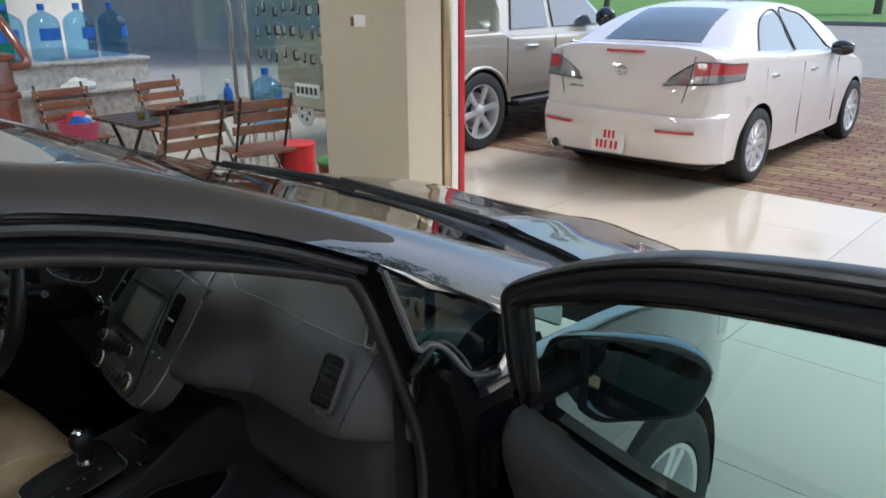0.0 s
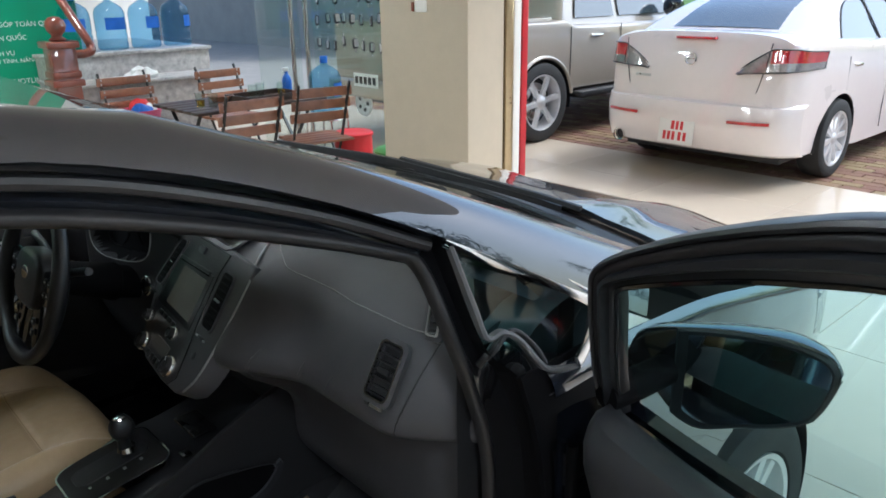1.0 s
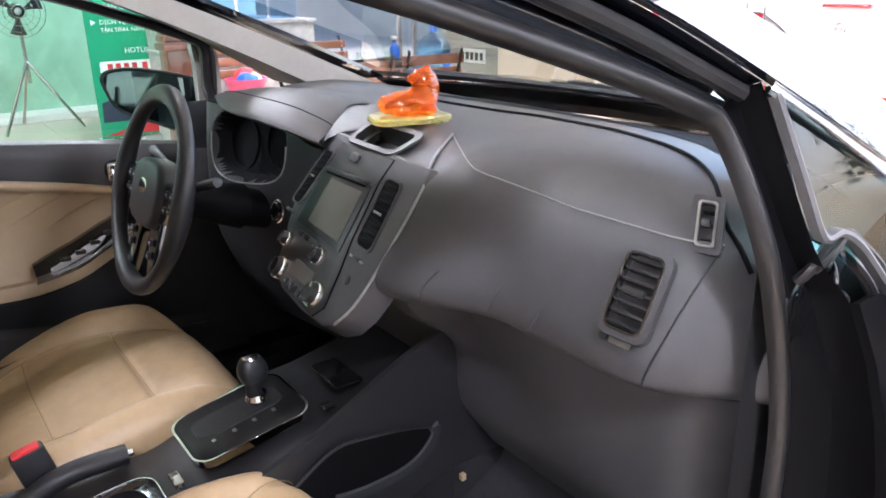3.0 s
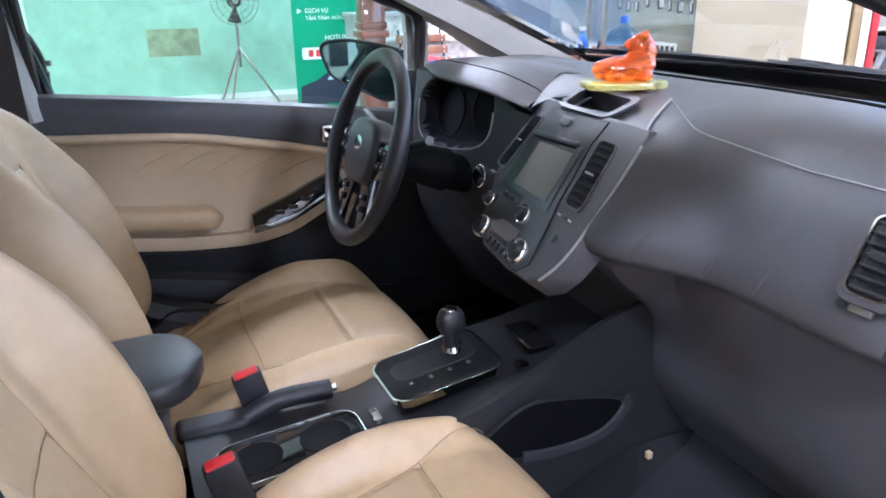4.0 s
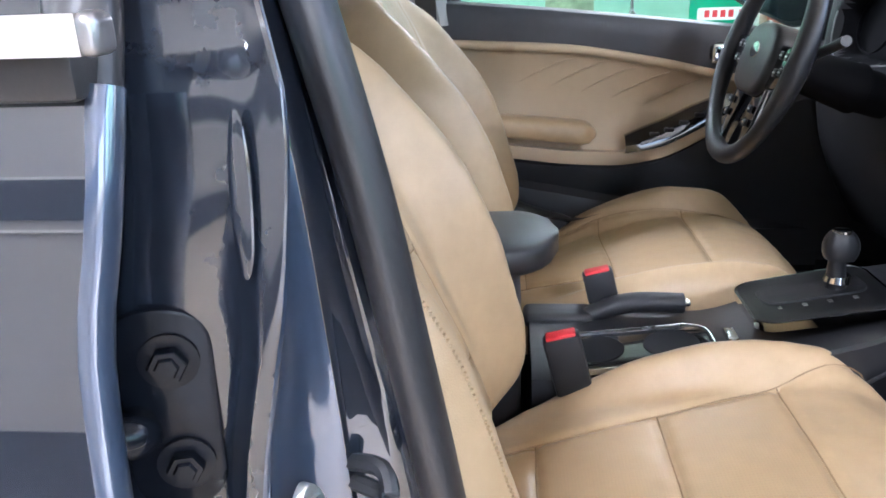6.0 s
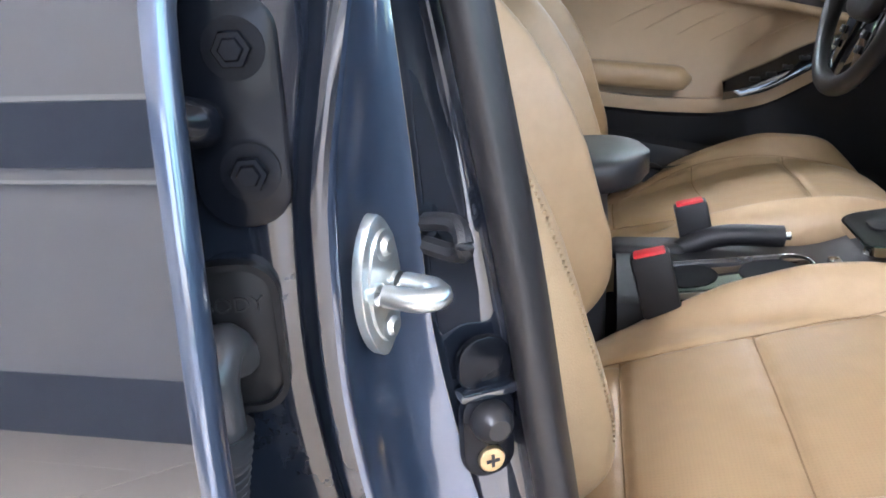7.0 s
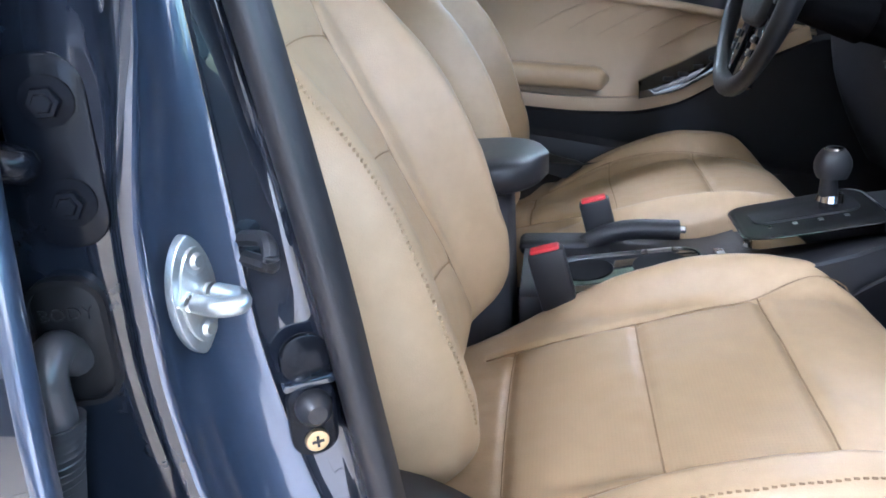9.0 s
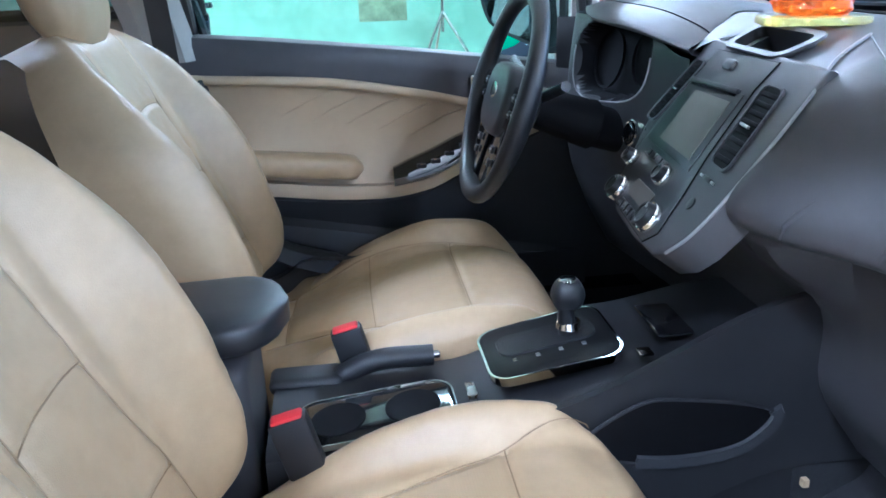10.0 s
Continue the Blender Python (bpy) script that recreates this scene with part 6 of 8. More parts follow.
rows = []
for x in span(-0.73, 0.765, 90):
    rows.append(smooth_path([(x, y, z) for y, z in dash_profile(x)], 5))
tm = facing((0.035, 0.70, 1.056), (-0.03, -0.42, 0.9))
skin = grid(rows)
under = tm.inverted()
hole = [f for f in skin.faces for c in [under @ f.calc_center_median()] if abs(c.x) < 0.058 and abs(c.y) < 0.025 and abs(c.z) < 0.03]
bmesh.ops.delete(skin, geom=hole, context="FACES")
dash = part("dashboard", skin, DASH, sedan, "dark grained dashboard")


def dash_at(x, t):
    p = smooth_path([(x, y, z) for y, z in dash_profile(x)], 5)
    k = t * (len(p) - 1)
    i = min(int(k), len(p) - 2)
    return p[i].lerp(p[i + 1], k - i)


def dash_on(x, y):
    """The point of the dashboard's upper face at x and y."""
    p = smooth_path([(x, yy, z) for yy, z in dash_profile(x)], 5)
    for a, b in zip(p, p[1:]):
        if a.y >= y >= b.y:
            return a.lerp(b, (a.y - y) / max(1e-6, a.y - b.y))
    return p[-1]


# bright seam along the pad, and the raised lines on its face
seam = [dash_at(x, t) + Vector((0, -0.001, 0.0025)) for x, t in [(0.152, 0.246), (0.21, 0.265), (0.285, 0.294), (0.315, 0.308), (0.345, 0.317), (0.41, 0.333)] + [(x, 0.338) for x in span(0.47, 0.672, 8)]]
part("pad_seam", tube(smooth_path(seam, 6), 0.0011, 6), DASH_SEAM, dash, "thin satin seam line")
# satin band and black strip between the pad and the windscreen
pad_edge = curve((-0.3, 0.93), (0.022, 0.957), (0.131, 0.992), (0.267, 0.985), (0.415, 0.937), (0.507, 0.886), (0.58, 0.828), (0.66, 0.75))
band_edge = curve((-0.3, 1.0), (-0.09, 1.05), (0.05, 1.085), (0.17, 1.095), (0.333, 1.045), (0.442, 0.99), (0.51, 0.94), (0.60, 0.868), (0.70, 0.775))
lane = span(-0.28, 0.70, 60)
part("pad_band", grid([[dash_on(x, pad_edge(x) + (band_edge(x) - pad_edge(x)) * t) + Vector((0, 0, 0.003)) for t in span(0, 1, 5)] for x in lane]), DASH_STRIP, dash, "satin grey band along the pad")
part("band_gap", tube([dash_on(x, pad_edge(x)) + Vector((0, 0, 0.002)) for x in lane], 0.003, 6), DULL_BLACK_AND_SHADE, dash)
part("screen_foot", grid([[dash_on(x, band_edge(x) + (1.19 - band_edge(x)) * t) + Vector((0, 0, 0.004)) for t in span(0, 1, 8)] for x in lane]), DULL_BLACK_AND_SHADE, dash, "black strip at the foot of the windscreen")
part("end_gap", tube([dash_at(0.672 - 0.10 * (t - 0.34), t) + Vector((0, -0.0005, 0.001)) for t in span(0.34, 0.60, 14)], 0.0013, 6), STACK, dash)
for x in (0.33, 0.42, 0.50):
    part("crease", tube([dash_at(x, 0.46) + Vector((0, 0.0038, 0)), dash_at(x - 0.008, 0.49) + Vector((0, 0.0014, 0)), dash_at(x - 0.016, 0.53) + Vector((0, 0.0012, 0)), dash_at(x - 0.026, 0.575) + Vector((0, 0.0036, 0))], 0.0038, 10), DASH, dash)
part("glovebox_line", tube([dash_at(x, 0.755) + Vector((0, -0.001, 0)) for x in span(0.26, 0.70, 12)], 0.003, 6), BLACK, dash)


def slat_vent(c, n, w, h, slats, skew=0.0, rim=CHROME, name="air_vent"):
    """A framed vent with slats; skew leans it sideways."""
    m = facing(c, n) @ Matrix(((1, skew, 0, 0), (0, 1, 0, 0), (0, 0, 1, 0), (0, 0, 0, 1)))
    r = min(0.012, 0.2 * w)
    vent = part(name, ring_plate(rounded(w + 0.018, h + 0.018, 1.5 * r, 8), rounded(w, h, r, 8), 0.009, m @ Matrix.Translation((0, 0, -0.006))), DASH, dash, "slatted air vent")
    part("vent_rim", ring_plate(rounded(w + 0.004, h + 0.004, 1.2 * r, 8), rounded(w - 0.0015, h - 0.0015, r, 8), 0.006, m), rim, vent)
    part("vent_back", plate(rounded(w, h, r, 5), 0.002, 0, m @ Matrix.Translation((0, 0, -0.012))), BLACK, vent)
    for k in range(slats):
        y = -h / 2 + h * (k + 0.5) / slats
        bm = box((-w / 2 + 0.003, y - 0.0018, -0.010), (w / 2 - 0.003, y + 0.0018, 0.004), 0.001, turn=m @ Matrix.Translation((0, 0, 0)))
        part("slat", bm, BLACK, vent)
    part("tab", box((-0.28 * w, -0.005, 0.002), (0.28 * w, 0.005, 0.008), 0.002, turn=m), BLACK, vent)
    return vent


slat_vent((0.624, 0.654, 0.974), (0.02, -0.80, 0.58), 0.050, 0.088, 7, -0.10, CHROME)
m = facing((0.624, 0.632, 0.922), (0.02, -0.9, 0.42))
part("vent_dial", box((-0.012, -0.004, 0), (0.016, 0.004, 0.006), 0.002, turn=m), SATIN, dash)
part("airbag_badge", plate(circle(0.006, 14), 0.002, 0, facing((0.600, 0.633, 0.922), (0.02, -0.9, 0.42))), BLACK, dash)
slat_vent((0.648, 0.737, 1.043), (0.25, -0.75, 0.6), 0.018, 0.05, 3, -0.15, SATIN, "side_vent")

# centre stack: a broad reclined ribbon with vents, screen, knobs and a satin edge
SC = Vector((0.055, 0.585, 0.925))
SN = Vector((-0.10, -0.80, 0.60)).normalized()
sm = facing(SC, SN)
stack_out = [(-0.105, -0.122), (-0.06, -0.138), (0.05, -0.14), (0.13, -0.134), (0.165, -0.114), (0.182, -0.085), (0.189, -0.05), (0.190, 0.0), (0.188, 0.067), (0.179, 0.152), (-0.196, 0.152), (-0.208, 0.09), (-0.208, 0.03), (-0.19, -0.017), (-0.15, -0.072)]
stack = part("dash_console", plate(stack_out, 0.05, 0.007, sm @ Matrix.Translation((0, 0, -0.05)), seg=4), DASH, sedan, "dark centre console stack")
insert = [(-0.10, -0.128), (0.095, -0.132), (0.115, -0.11), (0.098, -0.05), (0.080, 0.0), (0.060, 0.10), (0.066, 0.141), (-0.135, 0.134), (-0.142, 0.07), (-0.15, 0.0), (-0.142, -0.06), (-0.118, -0.11)]
part("stack_panel", plate(insert, 0.0025, 0.001, sm), STACK, stack, "satin black insert")
gap = [Vector((x, y, 0.0012)) for x, y in insert]
part("panel_gap", tube([sm @ p for p in gap], 0.0011, 5, closed=True, up=SN), DULL_BLACK_AND_SHADE, stack)
edge = smooth_path([Vector((x, y, -0.001)) for x, y in ((0.163, -0.118), (0.181, -0.087), (0.1885, -0.05), (0.1895, 0.0), (0.1875, 0.067), (0.182, 0.12))], 8)
line = [sm @ p for p in edge]
line += smooth_path([line[-1]] + [dash_at(x, t) + Vector((0, -0.001, 0.003)) for x, t in ((0.212, 0.315), (0.192, 0.29), (0.152, 0.246))], 6)[1:]
part("side_strip", tube(line, 0.0022, 8, up=SN), DASH_SEAM, stack, "satin grey edge strip")
for s in (1, -1):
    vm = sm @ Matrix.Translation((0.113 if s > 0 else -0.174, 0.055, 0.0)) @ Matrix(((1, -0.17 * s, 0, 0), (0, 1, 0, 0), (0, 0, 1, 0), (0, 0, 0, 1)))
    w, h = (0.052, 0.112) if s > 0 else (0.04, 0.112)
    vent = part("stack_vent", plate(rounded(w, h, 0.011, 5), 0.0012, 0, vm), DULL_BLACK_AND_SHADE, stack, "tall slatted air vent")
    part("vent_lip", ring_plate(rounded(w + 0.006, h + 0.006, 0.013, 5), rounded(w - 0.001, h - 0.001, 0.011, 5), 0.0035, vm), DASH, vent)
    for k in range(8):
        y = -0.045 + 0.0129 * k
        part("slat", box((-w / 2 + 0.003, y - 0.0032, 0.0005), (w / 2 - 0.003, y + 0.0032, 0.003), 0.0012, turn=vm), DULL_BLACK_AND_SHADE, vent)
    part("tab", box((-0.012, -0.0015, 0.003), (0.012, 0.0025, 0.007), 0.0012, turn=vm), SATIN, vent)
    part("vent_wheel", box((-0.014, -0.078, 0.0), (0.010, -0.072, 0.004), 0.001, turn=vm), STACK, vent)
    for mx in (-0.022, 0.014):
        part("vent_mark", box((mx, -0.077, 0.001), (mx + 0.007, -0.0735, 0.0048), 0.0005, turn=vm), SATIN, vent)
part("head_unit", plate([(-0.132, -0.028), (0.068, -0.028), (0.05, 0.088), (-0.136, 0.082)], 0.003, 0.001, sm @ Matrix.Translation((0, 0, 0.0015))), DULL_GLOSS, stack, "dark head unit")
part("screen", plate([(-0.088, -0.016), (0.050, -0.016), (0.034, 0.073), (-0.094, 0.068)], 0.0012, 0.0, sm @ Matrix.Translation((0, 0, 0.0042))), SCREEN_SHEEN, stack, "unlit display, reflected grey put into its colour")
part("disc_slot", box((-0.128, 0.083, 0.003), (0.040, 0.0905, 0.0095), 0.002, turn=sm @ Matrix.Rotation(radians(3.2), 4, "Z")), STACK, stack, "lid over the disc slot")
part("slot_gap", box((-0.120, 0.0795, 0.003), (0.036, 0.083, 0.0066), 0.0005, turn=sm @ Matrix.Rotation(radians(3.2), 4, "Z")), DULL_BLACK_AND_SHADE, stack)
for kx, ky, r in ((-0.088, -0.111, 0.018), (0.073, -0.104, 0.019), (0.022, -0.053, 0.0135), (-0.122, -0.064, 0.0125)):
    km = sm @ Matrix.Translation((kx, ky, 0.002))
    knob = part("knob", lathe([(r, 0.0), (r, 0.004), (r * 0.9, 0.016), (r * 0.84, 0.0185), (r * 0.7, 0.0185), (r * 0.62, 0.0165), (0, 0.0165)], 28), BLACK, stack, "black knob with a chrome ring")
    knob.data.transform(km)
    part("knob_ring", lathe([(r * 1.15, 0.0), (r * 1.15, 0.007), (r * 1.08, 0.0095), (r * 0.98, 0.0085), (r * 0.98, 0.0)], 28), CHROME, knob).data.transform(km)
    part("knob_mark", box((-0.0008, r * 0.45, 0.0165), (0.0008, r * 0.85, 0.019), turn=km), SATIN, knob)
for k in range(5):
    part("button", box((-0.052 + 0.021 * k, -0.128, 0.002), (-0.036 + 0.021 * k, -0.114, 0.0065), 0.0015, turn=sm), BLACK, stack)
    part("button_mark", box((-0.048 + 0.021 * k, -0.1225, 0.0055), (-0.041 + 0.021 * k, -0.1205, 0.007), turn=sm), SATIN, stack)
for k in range(4):
    part("preset_button", box((-0.098 + 0.026 * k, -0.046, 0.002), (-0.076 + 0.026 * k, -0.036, 0.006), 0.0015, turn=sm), BLACK, stack)
part("climate_display", plate(rounded(0.088, 0.026, 0.004, 3), 0.0015, 0, sm @ Matrix.Translation((-0.008, -0.092, 0.0025))), SCREEN_SHEEN, stack)
part("card_socket", plate(circle(0.008, 16), 0.002, 0.0005, sm @ Matrix.Translation((0.13, -0.055, 0.0))), STACK, stack)
# hazard switch and open tray at the top of the stack
part("hazard_switch", plate(rounded(0.034, 0.016, 0.006, 4), 0.006, 0.002, sm @ Matrix.Translation((-0.055, 0.118, 0.0015))), DASH_STRIP, stack)
rim_out = [(x * (1 + 2.0 * y), y) for x, y in rounded(0.18, 0.07, 0.022, 5)]
rim_in = [(x * (1 + 2.0 * y), y) for x, y in rounded(0.15, 0.05, 0.014, 5)]
tray = part("tray", ring_plate(rim_out, rim_in, 0.0035, tm @ Matrix.Translation((0, 0, -0.0015))), DASH, dash, "open dark tray in the dashboard")
part("tray_well", grid([[tm @ Vector((x * q, y * q, z)) for x, y in rim_in] for q, z in ((1.0, 0.001), (0.98, -0.03), (0.9, -0.036), (0.02, -0.036))], close_v=True), STACK, tray)

# driver side: a face round the oval instrument recess, and the leaf-shaped brow above it
face_y = curve((0.54, 0.11), (0.66, 0.045), (0.76, 0.008), (0.84, -0.004), (0.95, 0.0), (1.06, 0.012))
OVAL = Vector((-0.393, 0.985))


def oval_depth(x, z):
    """How far inside the instrument oval a point lies: 1 at the middle, below 0 outside."""
    u, v = (x - OVAL.x) / 0.147, (z - OVAL.y - 0.12 * (x - OVAL.x)) / 0.078
    return 1 - (abs(u) ** 3.2 + abs(v) ** 3.0) ** (1 / 3.1)


def face_point(x, z, lift=0.0):
    return Vector((x, 0.655 + 0.13 * (x + 0.145) + face_y(z) + 0.10 * bump_between(-x, 0.54, 0.66) ** 2 - lift, z))


rows = []
for x in span(-0.66, -0.128, 100):
    rows.append([face_point(x, z, -0.045 * bump_between(oval_depth(x, z), -0.02, 0.10)) for z in span(1.06 - 0.046 * bump_between(x, -0.32, -0.14), 0.55, 96)])
bm = grid(rows)
for f in bm.faces:
    q = f.calc_center_median()
    if oval_depth(q.x, q.z) > 0.015:
        f.material_index = 1
part("instrument_panel", bm, [BLACK, DULL_BLACK_AND_SHADE], dash, "dark panel round the oval instruments")
rim = [OVAL + Vector((0.150 * math.copysign(abs(math.cos(a)) ** 0.63, math.cos(a)), 0.080 * math.copysign(abs(math.sin(a)) ** 0.66, math.sin(a)))) for a in span(math.pi * 0.93, math.pi * 2.0, 40)]
part("oval_rim", tube([face_point(q.x, q.y + 0.12 * (q.x - OVAL.x), 0.0006) for q in rim], 0.0016, 6, up=(0, 1, 0)), DASH_SEAM, dash, "thin satin line round the instruments")
for dx in (-0.075, 0.075):
    part("dial_ring", ring_plate(circle(0.058, 32), circle(0.055, 32), 0.006, facing(face_point(OVAL.x + dx, 0.985 + 0.12 * dx, -0.042), (0.12, -0.97, 0.2))), DULL_BLACK_AND_SHADE, dash)
brow_front = smooth_path([(-0.575, 0.637, 1.067), (-0.49, 0.612, 1.064), (-0.40, 0.60, 1.06), (-0.24, 0.617, 1.052), (-0.125, 0.66, 1.027)], 8)
brow_crest = smooth_path([(-0.59, 0.69, 1.068), (-0.52, 0.705, 1.085), (-0.44, 0.72, 1.092), (-0.30, 0.75, 1.09), (-0.205, 0.775, 1.077)], 8)
brow_back = smooth_path([(-0.60, 0.82, 1.058), (-0.52, 0.84, 1.068), (-0.44, 0.85, 1.075), (-0.30, 0.86, 1.075), (-0.19, 0.86, 1.068)], 8)
rows, parting = [], []
for k, (a, c, b) in enumerate(zip(brow_front, brow_crest, brow_back)):
    swell = math.sin(math.pi * min(1.0, 0.08 + 0.92 * k / (len(brow_front) - 1))) ** 0.5
    m1, m2, m3 = a.lerp(c, 0.18) + Vector((0, 0, 0.012 * swell)), a.lerp(c, 0.42) + Vector((0, 0, 0.013 * swell)), a.lerp(c, 0.72) + Vector((0, 0, 0.007 * swell))
    parting.append(m2 + Vector((0, 0, 0.0004)))
    rows.append([a + Vector((0, 0.06, -0.02)), a + Vector((0, 0.012, -0.009)), a + Vector((0, 0.002, -0.004)), a + Vector((0, -0.001, 0.003)), m1, m2, m3, c, c.lerp(b, 0.5) + Vector((0, 0, 0.003)), b])
part("instrument_hood", grid([smooth_path(r, 3) for r in rows]), DASH, dash, "leaf-shaped dark brow over the instruments")
brow_side = smooth_path([(-0.127, 0.662, 1.022), (-0.165, 0.715, 1.052), (-0.207, 0.777, 1.075)], 6)
stack_side = smooth_path([sm @ Vector((-0.185, 0.149, -0.004)), sm @ Vector((-0.12, 0.151, -0.003)) + Vector((0, 0.05, 0.014)), dash_on(-0.10, 0.80) + Vector((0, 0, 0.001))], 6)
part("stack_shoulder", grid([[p.lerp(q, t) + Vector((0, 0, 0.003 * math.sin(math.pi * t))) for t in span(0, 1, 8)] for p, q in zip(brow_side, stack_side)]), DASH, dash, "dark shoulder between brow and centre stack")
part("hood_seam", tube(parting, 0.0011, 5), DULL_BLACK_AND_SHADE, dash)

# steering wheel
HUB = Vector((-0.354, 0.42, 0.93))
wm = facing(HUB, (0.0, -0.95, 0.30))
rows = []
for i in range(65):
    a = 2 * math.pi * i / 64
    r = 0.186
    thick = 0.0165 + 0.002 * math.cos(4 * a)
    ring = []
    for k in range(14):
        b = 2 * math.pi * k / 14
        ring.append(wm @ Vector(((r + thick * math.cos(b)) * math.cos(a), (r + thick * math.cos(b)) * math.sin(a), 0.012 + thick * 1.05 * math.sin(b))))
    rows.append(ring)
rows = rows[:-1]
swheel = part("steering_wheel", grid(rows, close_u=True, close_v=True), material("black_wheel_leather", (0.016, 0.016, 0.018), rough=0.36, scale=60, vary=0.15, bump=0.3, bump_scale=700), sedan, "black leather steering wheel")
hub_shape = [(0.085 * math.copysign(abs(math.cos(a)) ** 0.6, math.cos(a)), 0.066 * math.copysign(abs(math.sin(a)) ** 0.7, math.sin(a)) - 0.005) for a in span(0, 2 * math.pi, 41)[:-1]]
part("hub_pad", plate(hub_shape, 0.045, 0.014, wm @ Matrix.Translation((0, 0, -0.02)), seg=3), STACK, swheel)
part("badge", plate([(x * 0.021, y * 0.015) for x, y in circle(1, 24)], 0.003, 0.001, wm @ Matrix.Translation((0, 0.008, 0.0255))), CHROME, swheel, "plain oval chrome badge")
for s in (1, -1):
    spoke = [(s * 0.07, 0.03), (s * 0.185, 0.028), (s * 0.185, -0.012), (s * 0.12, -0.045), (s * 0.07, -0.05)]
    part("spoke", plate(spoke if s > 0 else spoke[::-1], 0.022, 0.006, wm @ Matrix.Translation((0, 0, -0.01))), GLOSS, swheel)
    low = [(s * 0.02, -0.06), (s * 0.075, -0.05), (s * 0.075, -0.172), (s * 0.055, -0.178)]
    part("lower_spoke", plate(low if s > 0 else low[::-1], 0.02, 0.005, wm @ Matrix.Translation((0, 0, -0.012))), GLOSS, swheel)
    for k, (bx, by) in enumerate(((0.105, 0.012), (0.13, 0.012), (0.105, -0.018), (0.128, -0.015), (0.06, -0.09), (0.06, -0.115))):
        part("wheel_button", box((s * bx - 0.008, by - 0.007, 0.010), (s * bx + 0.008, by + 0.007, 0.016), 0.002, turn=wm), BLACK, swheel)
        part("button_mark", box((s * bx - 0.004, by - 0.0015, 0.0155), (s * bx + 0.004, by + 0.0015, 0.017), turn=wm), CHROME if k == 5 else SATIN, swheel)
rows = []
for zz, r, dz in ((-0.022, 0.036, 0.0), (-0.03, 0.046, 0.0), (-0.07, 0.05, -0.004), (-0.16, 0.058, -0.008), (-0.172, 0.06, -0.008), (-0.176, 0.052, -0.008), (-0.25, 0.05, -0.008)):
    rows.append([wm @ Vector((r * math.cos(a), dz + r * 0.78 * math.sin(a), zz)) for a in span(0, 2 * math.pi, 29)[:-1]])
part("column_shroud", grid(rows, close_v=True, caps=True), DULL_BLACK_AND_SHADE, swheel, "dark steering column shroud")
for s in (1, -1):
    part("stalk", tube([wm @ Vector((s * 0.05, 0.02, -0.05)), wm @ Vector((s * 0.15, 0.05, -0.045)), wm @ Vector((s * 0.19, 0.06, -0.04))], 0.009, 10, up=(0, 1, 0)), STACK, swheel)
im = facing(face_point(-0.27, 0.868, 0.001), (0.1, -0.97, 0.2))
ignition = part("start_button", lathe([(0.019, 0.0), (0.019, 0.009), (0.015, 0.012), (0, 0.012)], 24), GLOSS, dash, "round black button with a chrome ring")
ignition.data.transform(im)
part("button_ring", lathe([(0.0245, 0.0), (0.0245, 0.006), (0.022, 0.008), (0.0195, 0.006), (0.0195, 0.0)], 28), CHROME, ignition).data.transform(im)

# ---- centre console ----
rows = []
for y in span(-0.02, 0.74, 30):
    t = bump_between(y, 0.25, 0.5)
    top = 0.545 + 0.075 * t + 0.03 * bump_between(y, 0.5, 0.72)
    w0, w1 = -0.105 - 0.01 * t, 0.145 + 0.01 * t
    rows.append([Vector((x, y, z)) for x, z in ((w0 - 0.01, 0.30), (w0, top - 0.05), (w0 + 0.008, top - 0.008), (w0 + 0.02, top), (w1 - 0.02, top), (w1 - 0.008, top - 0.008), (w1, top - 0.05), (w1 + 0.025, 0.30))])
console = part("centre_console", grid(rows), BLACK, sedan, "black centre console")
part("console_side", slab([[Vector((0.168 + 0.012 * math.sin(3 * z), y, z + 0.145 * bump_between(y, 0.33, 0.75))) for z in span(0.32, 0.60, 8)] for y in span(0.30, 1.0, 18)], 0.012), STACK, console, "dark grained console side panel")
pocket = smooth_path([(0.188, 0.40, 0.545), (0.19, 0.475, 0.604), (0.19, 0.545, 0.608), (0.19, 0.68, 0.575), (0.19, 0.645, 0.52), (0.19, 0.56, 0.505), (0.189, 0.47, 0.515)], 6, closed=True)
# No hollow behind: a flat black sheet puts in the pocket's shade.
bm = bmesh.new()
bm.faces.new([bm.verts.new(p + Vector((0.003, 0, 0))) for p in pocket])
part("pocket_shade", bm, DULL_BLACK_AND_SHADE, console, "flat dark sheet for the shade in the map pocket")
part("pocket_rim", tube([p + Vector((0.003, 0, 0)) for p in pocket], 0.0028, 6, closed=True, up=(1, 0, 0)), STACK, console)
low_lip = pocket[18:36]
part("pocket_lip", sweep([p + Vector((0.004, 0, 0.004)) for p in low_lip], [(-0.011, -0.004), (0.011, -0.004), (0.008, 0.004), (-0.008, 0.004)], up=(1, 0, 0)), TRIM_DARK, console, "rounded lower lip of the pocket")
# shift plate with chrome edge, gaiter and knob
gm = pose(0.035, 0.40, 0.617, 10, 0, 0)
shape = [(x * (1 + 0.6 * (y + 0.1)), y) for x, y in rounded(0.145, 0.195, 0.03, 8)]
part("shift_plate", plate(shape, 0.014, 0.004, gm), DULL_GLOSS, console, "glossy black shift plate")
part("shift_rim", ring_plate([(x * 1.03, y * 1.025) for x, y in shape], [(x * 0.985, y * 0.985) for x, y in shape], 0.0135, gm @ Matrix.Translation((0, 0, -0.001))), CHROME, console, "bright chrome shift plate edge")
part("gate", plate(rounded(0.06, 0.15, 0.02, 5), 0.004, 0.001, gm @ Matrix.Translation((-0.008, 0.0, 0.0135))), BLACK, console)
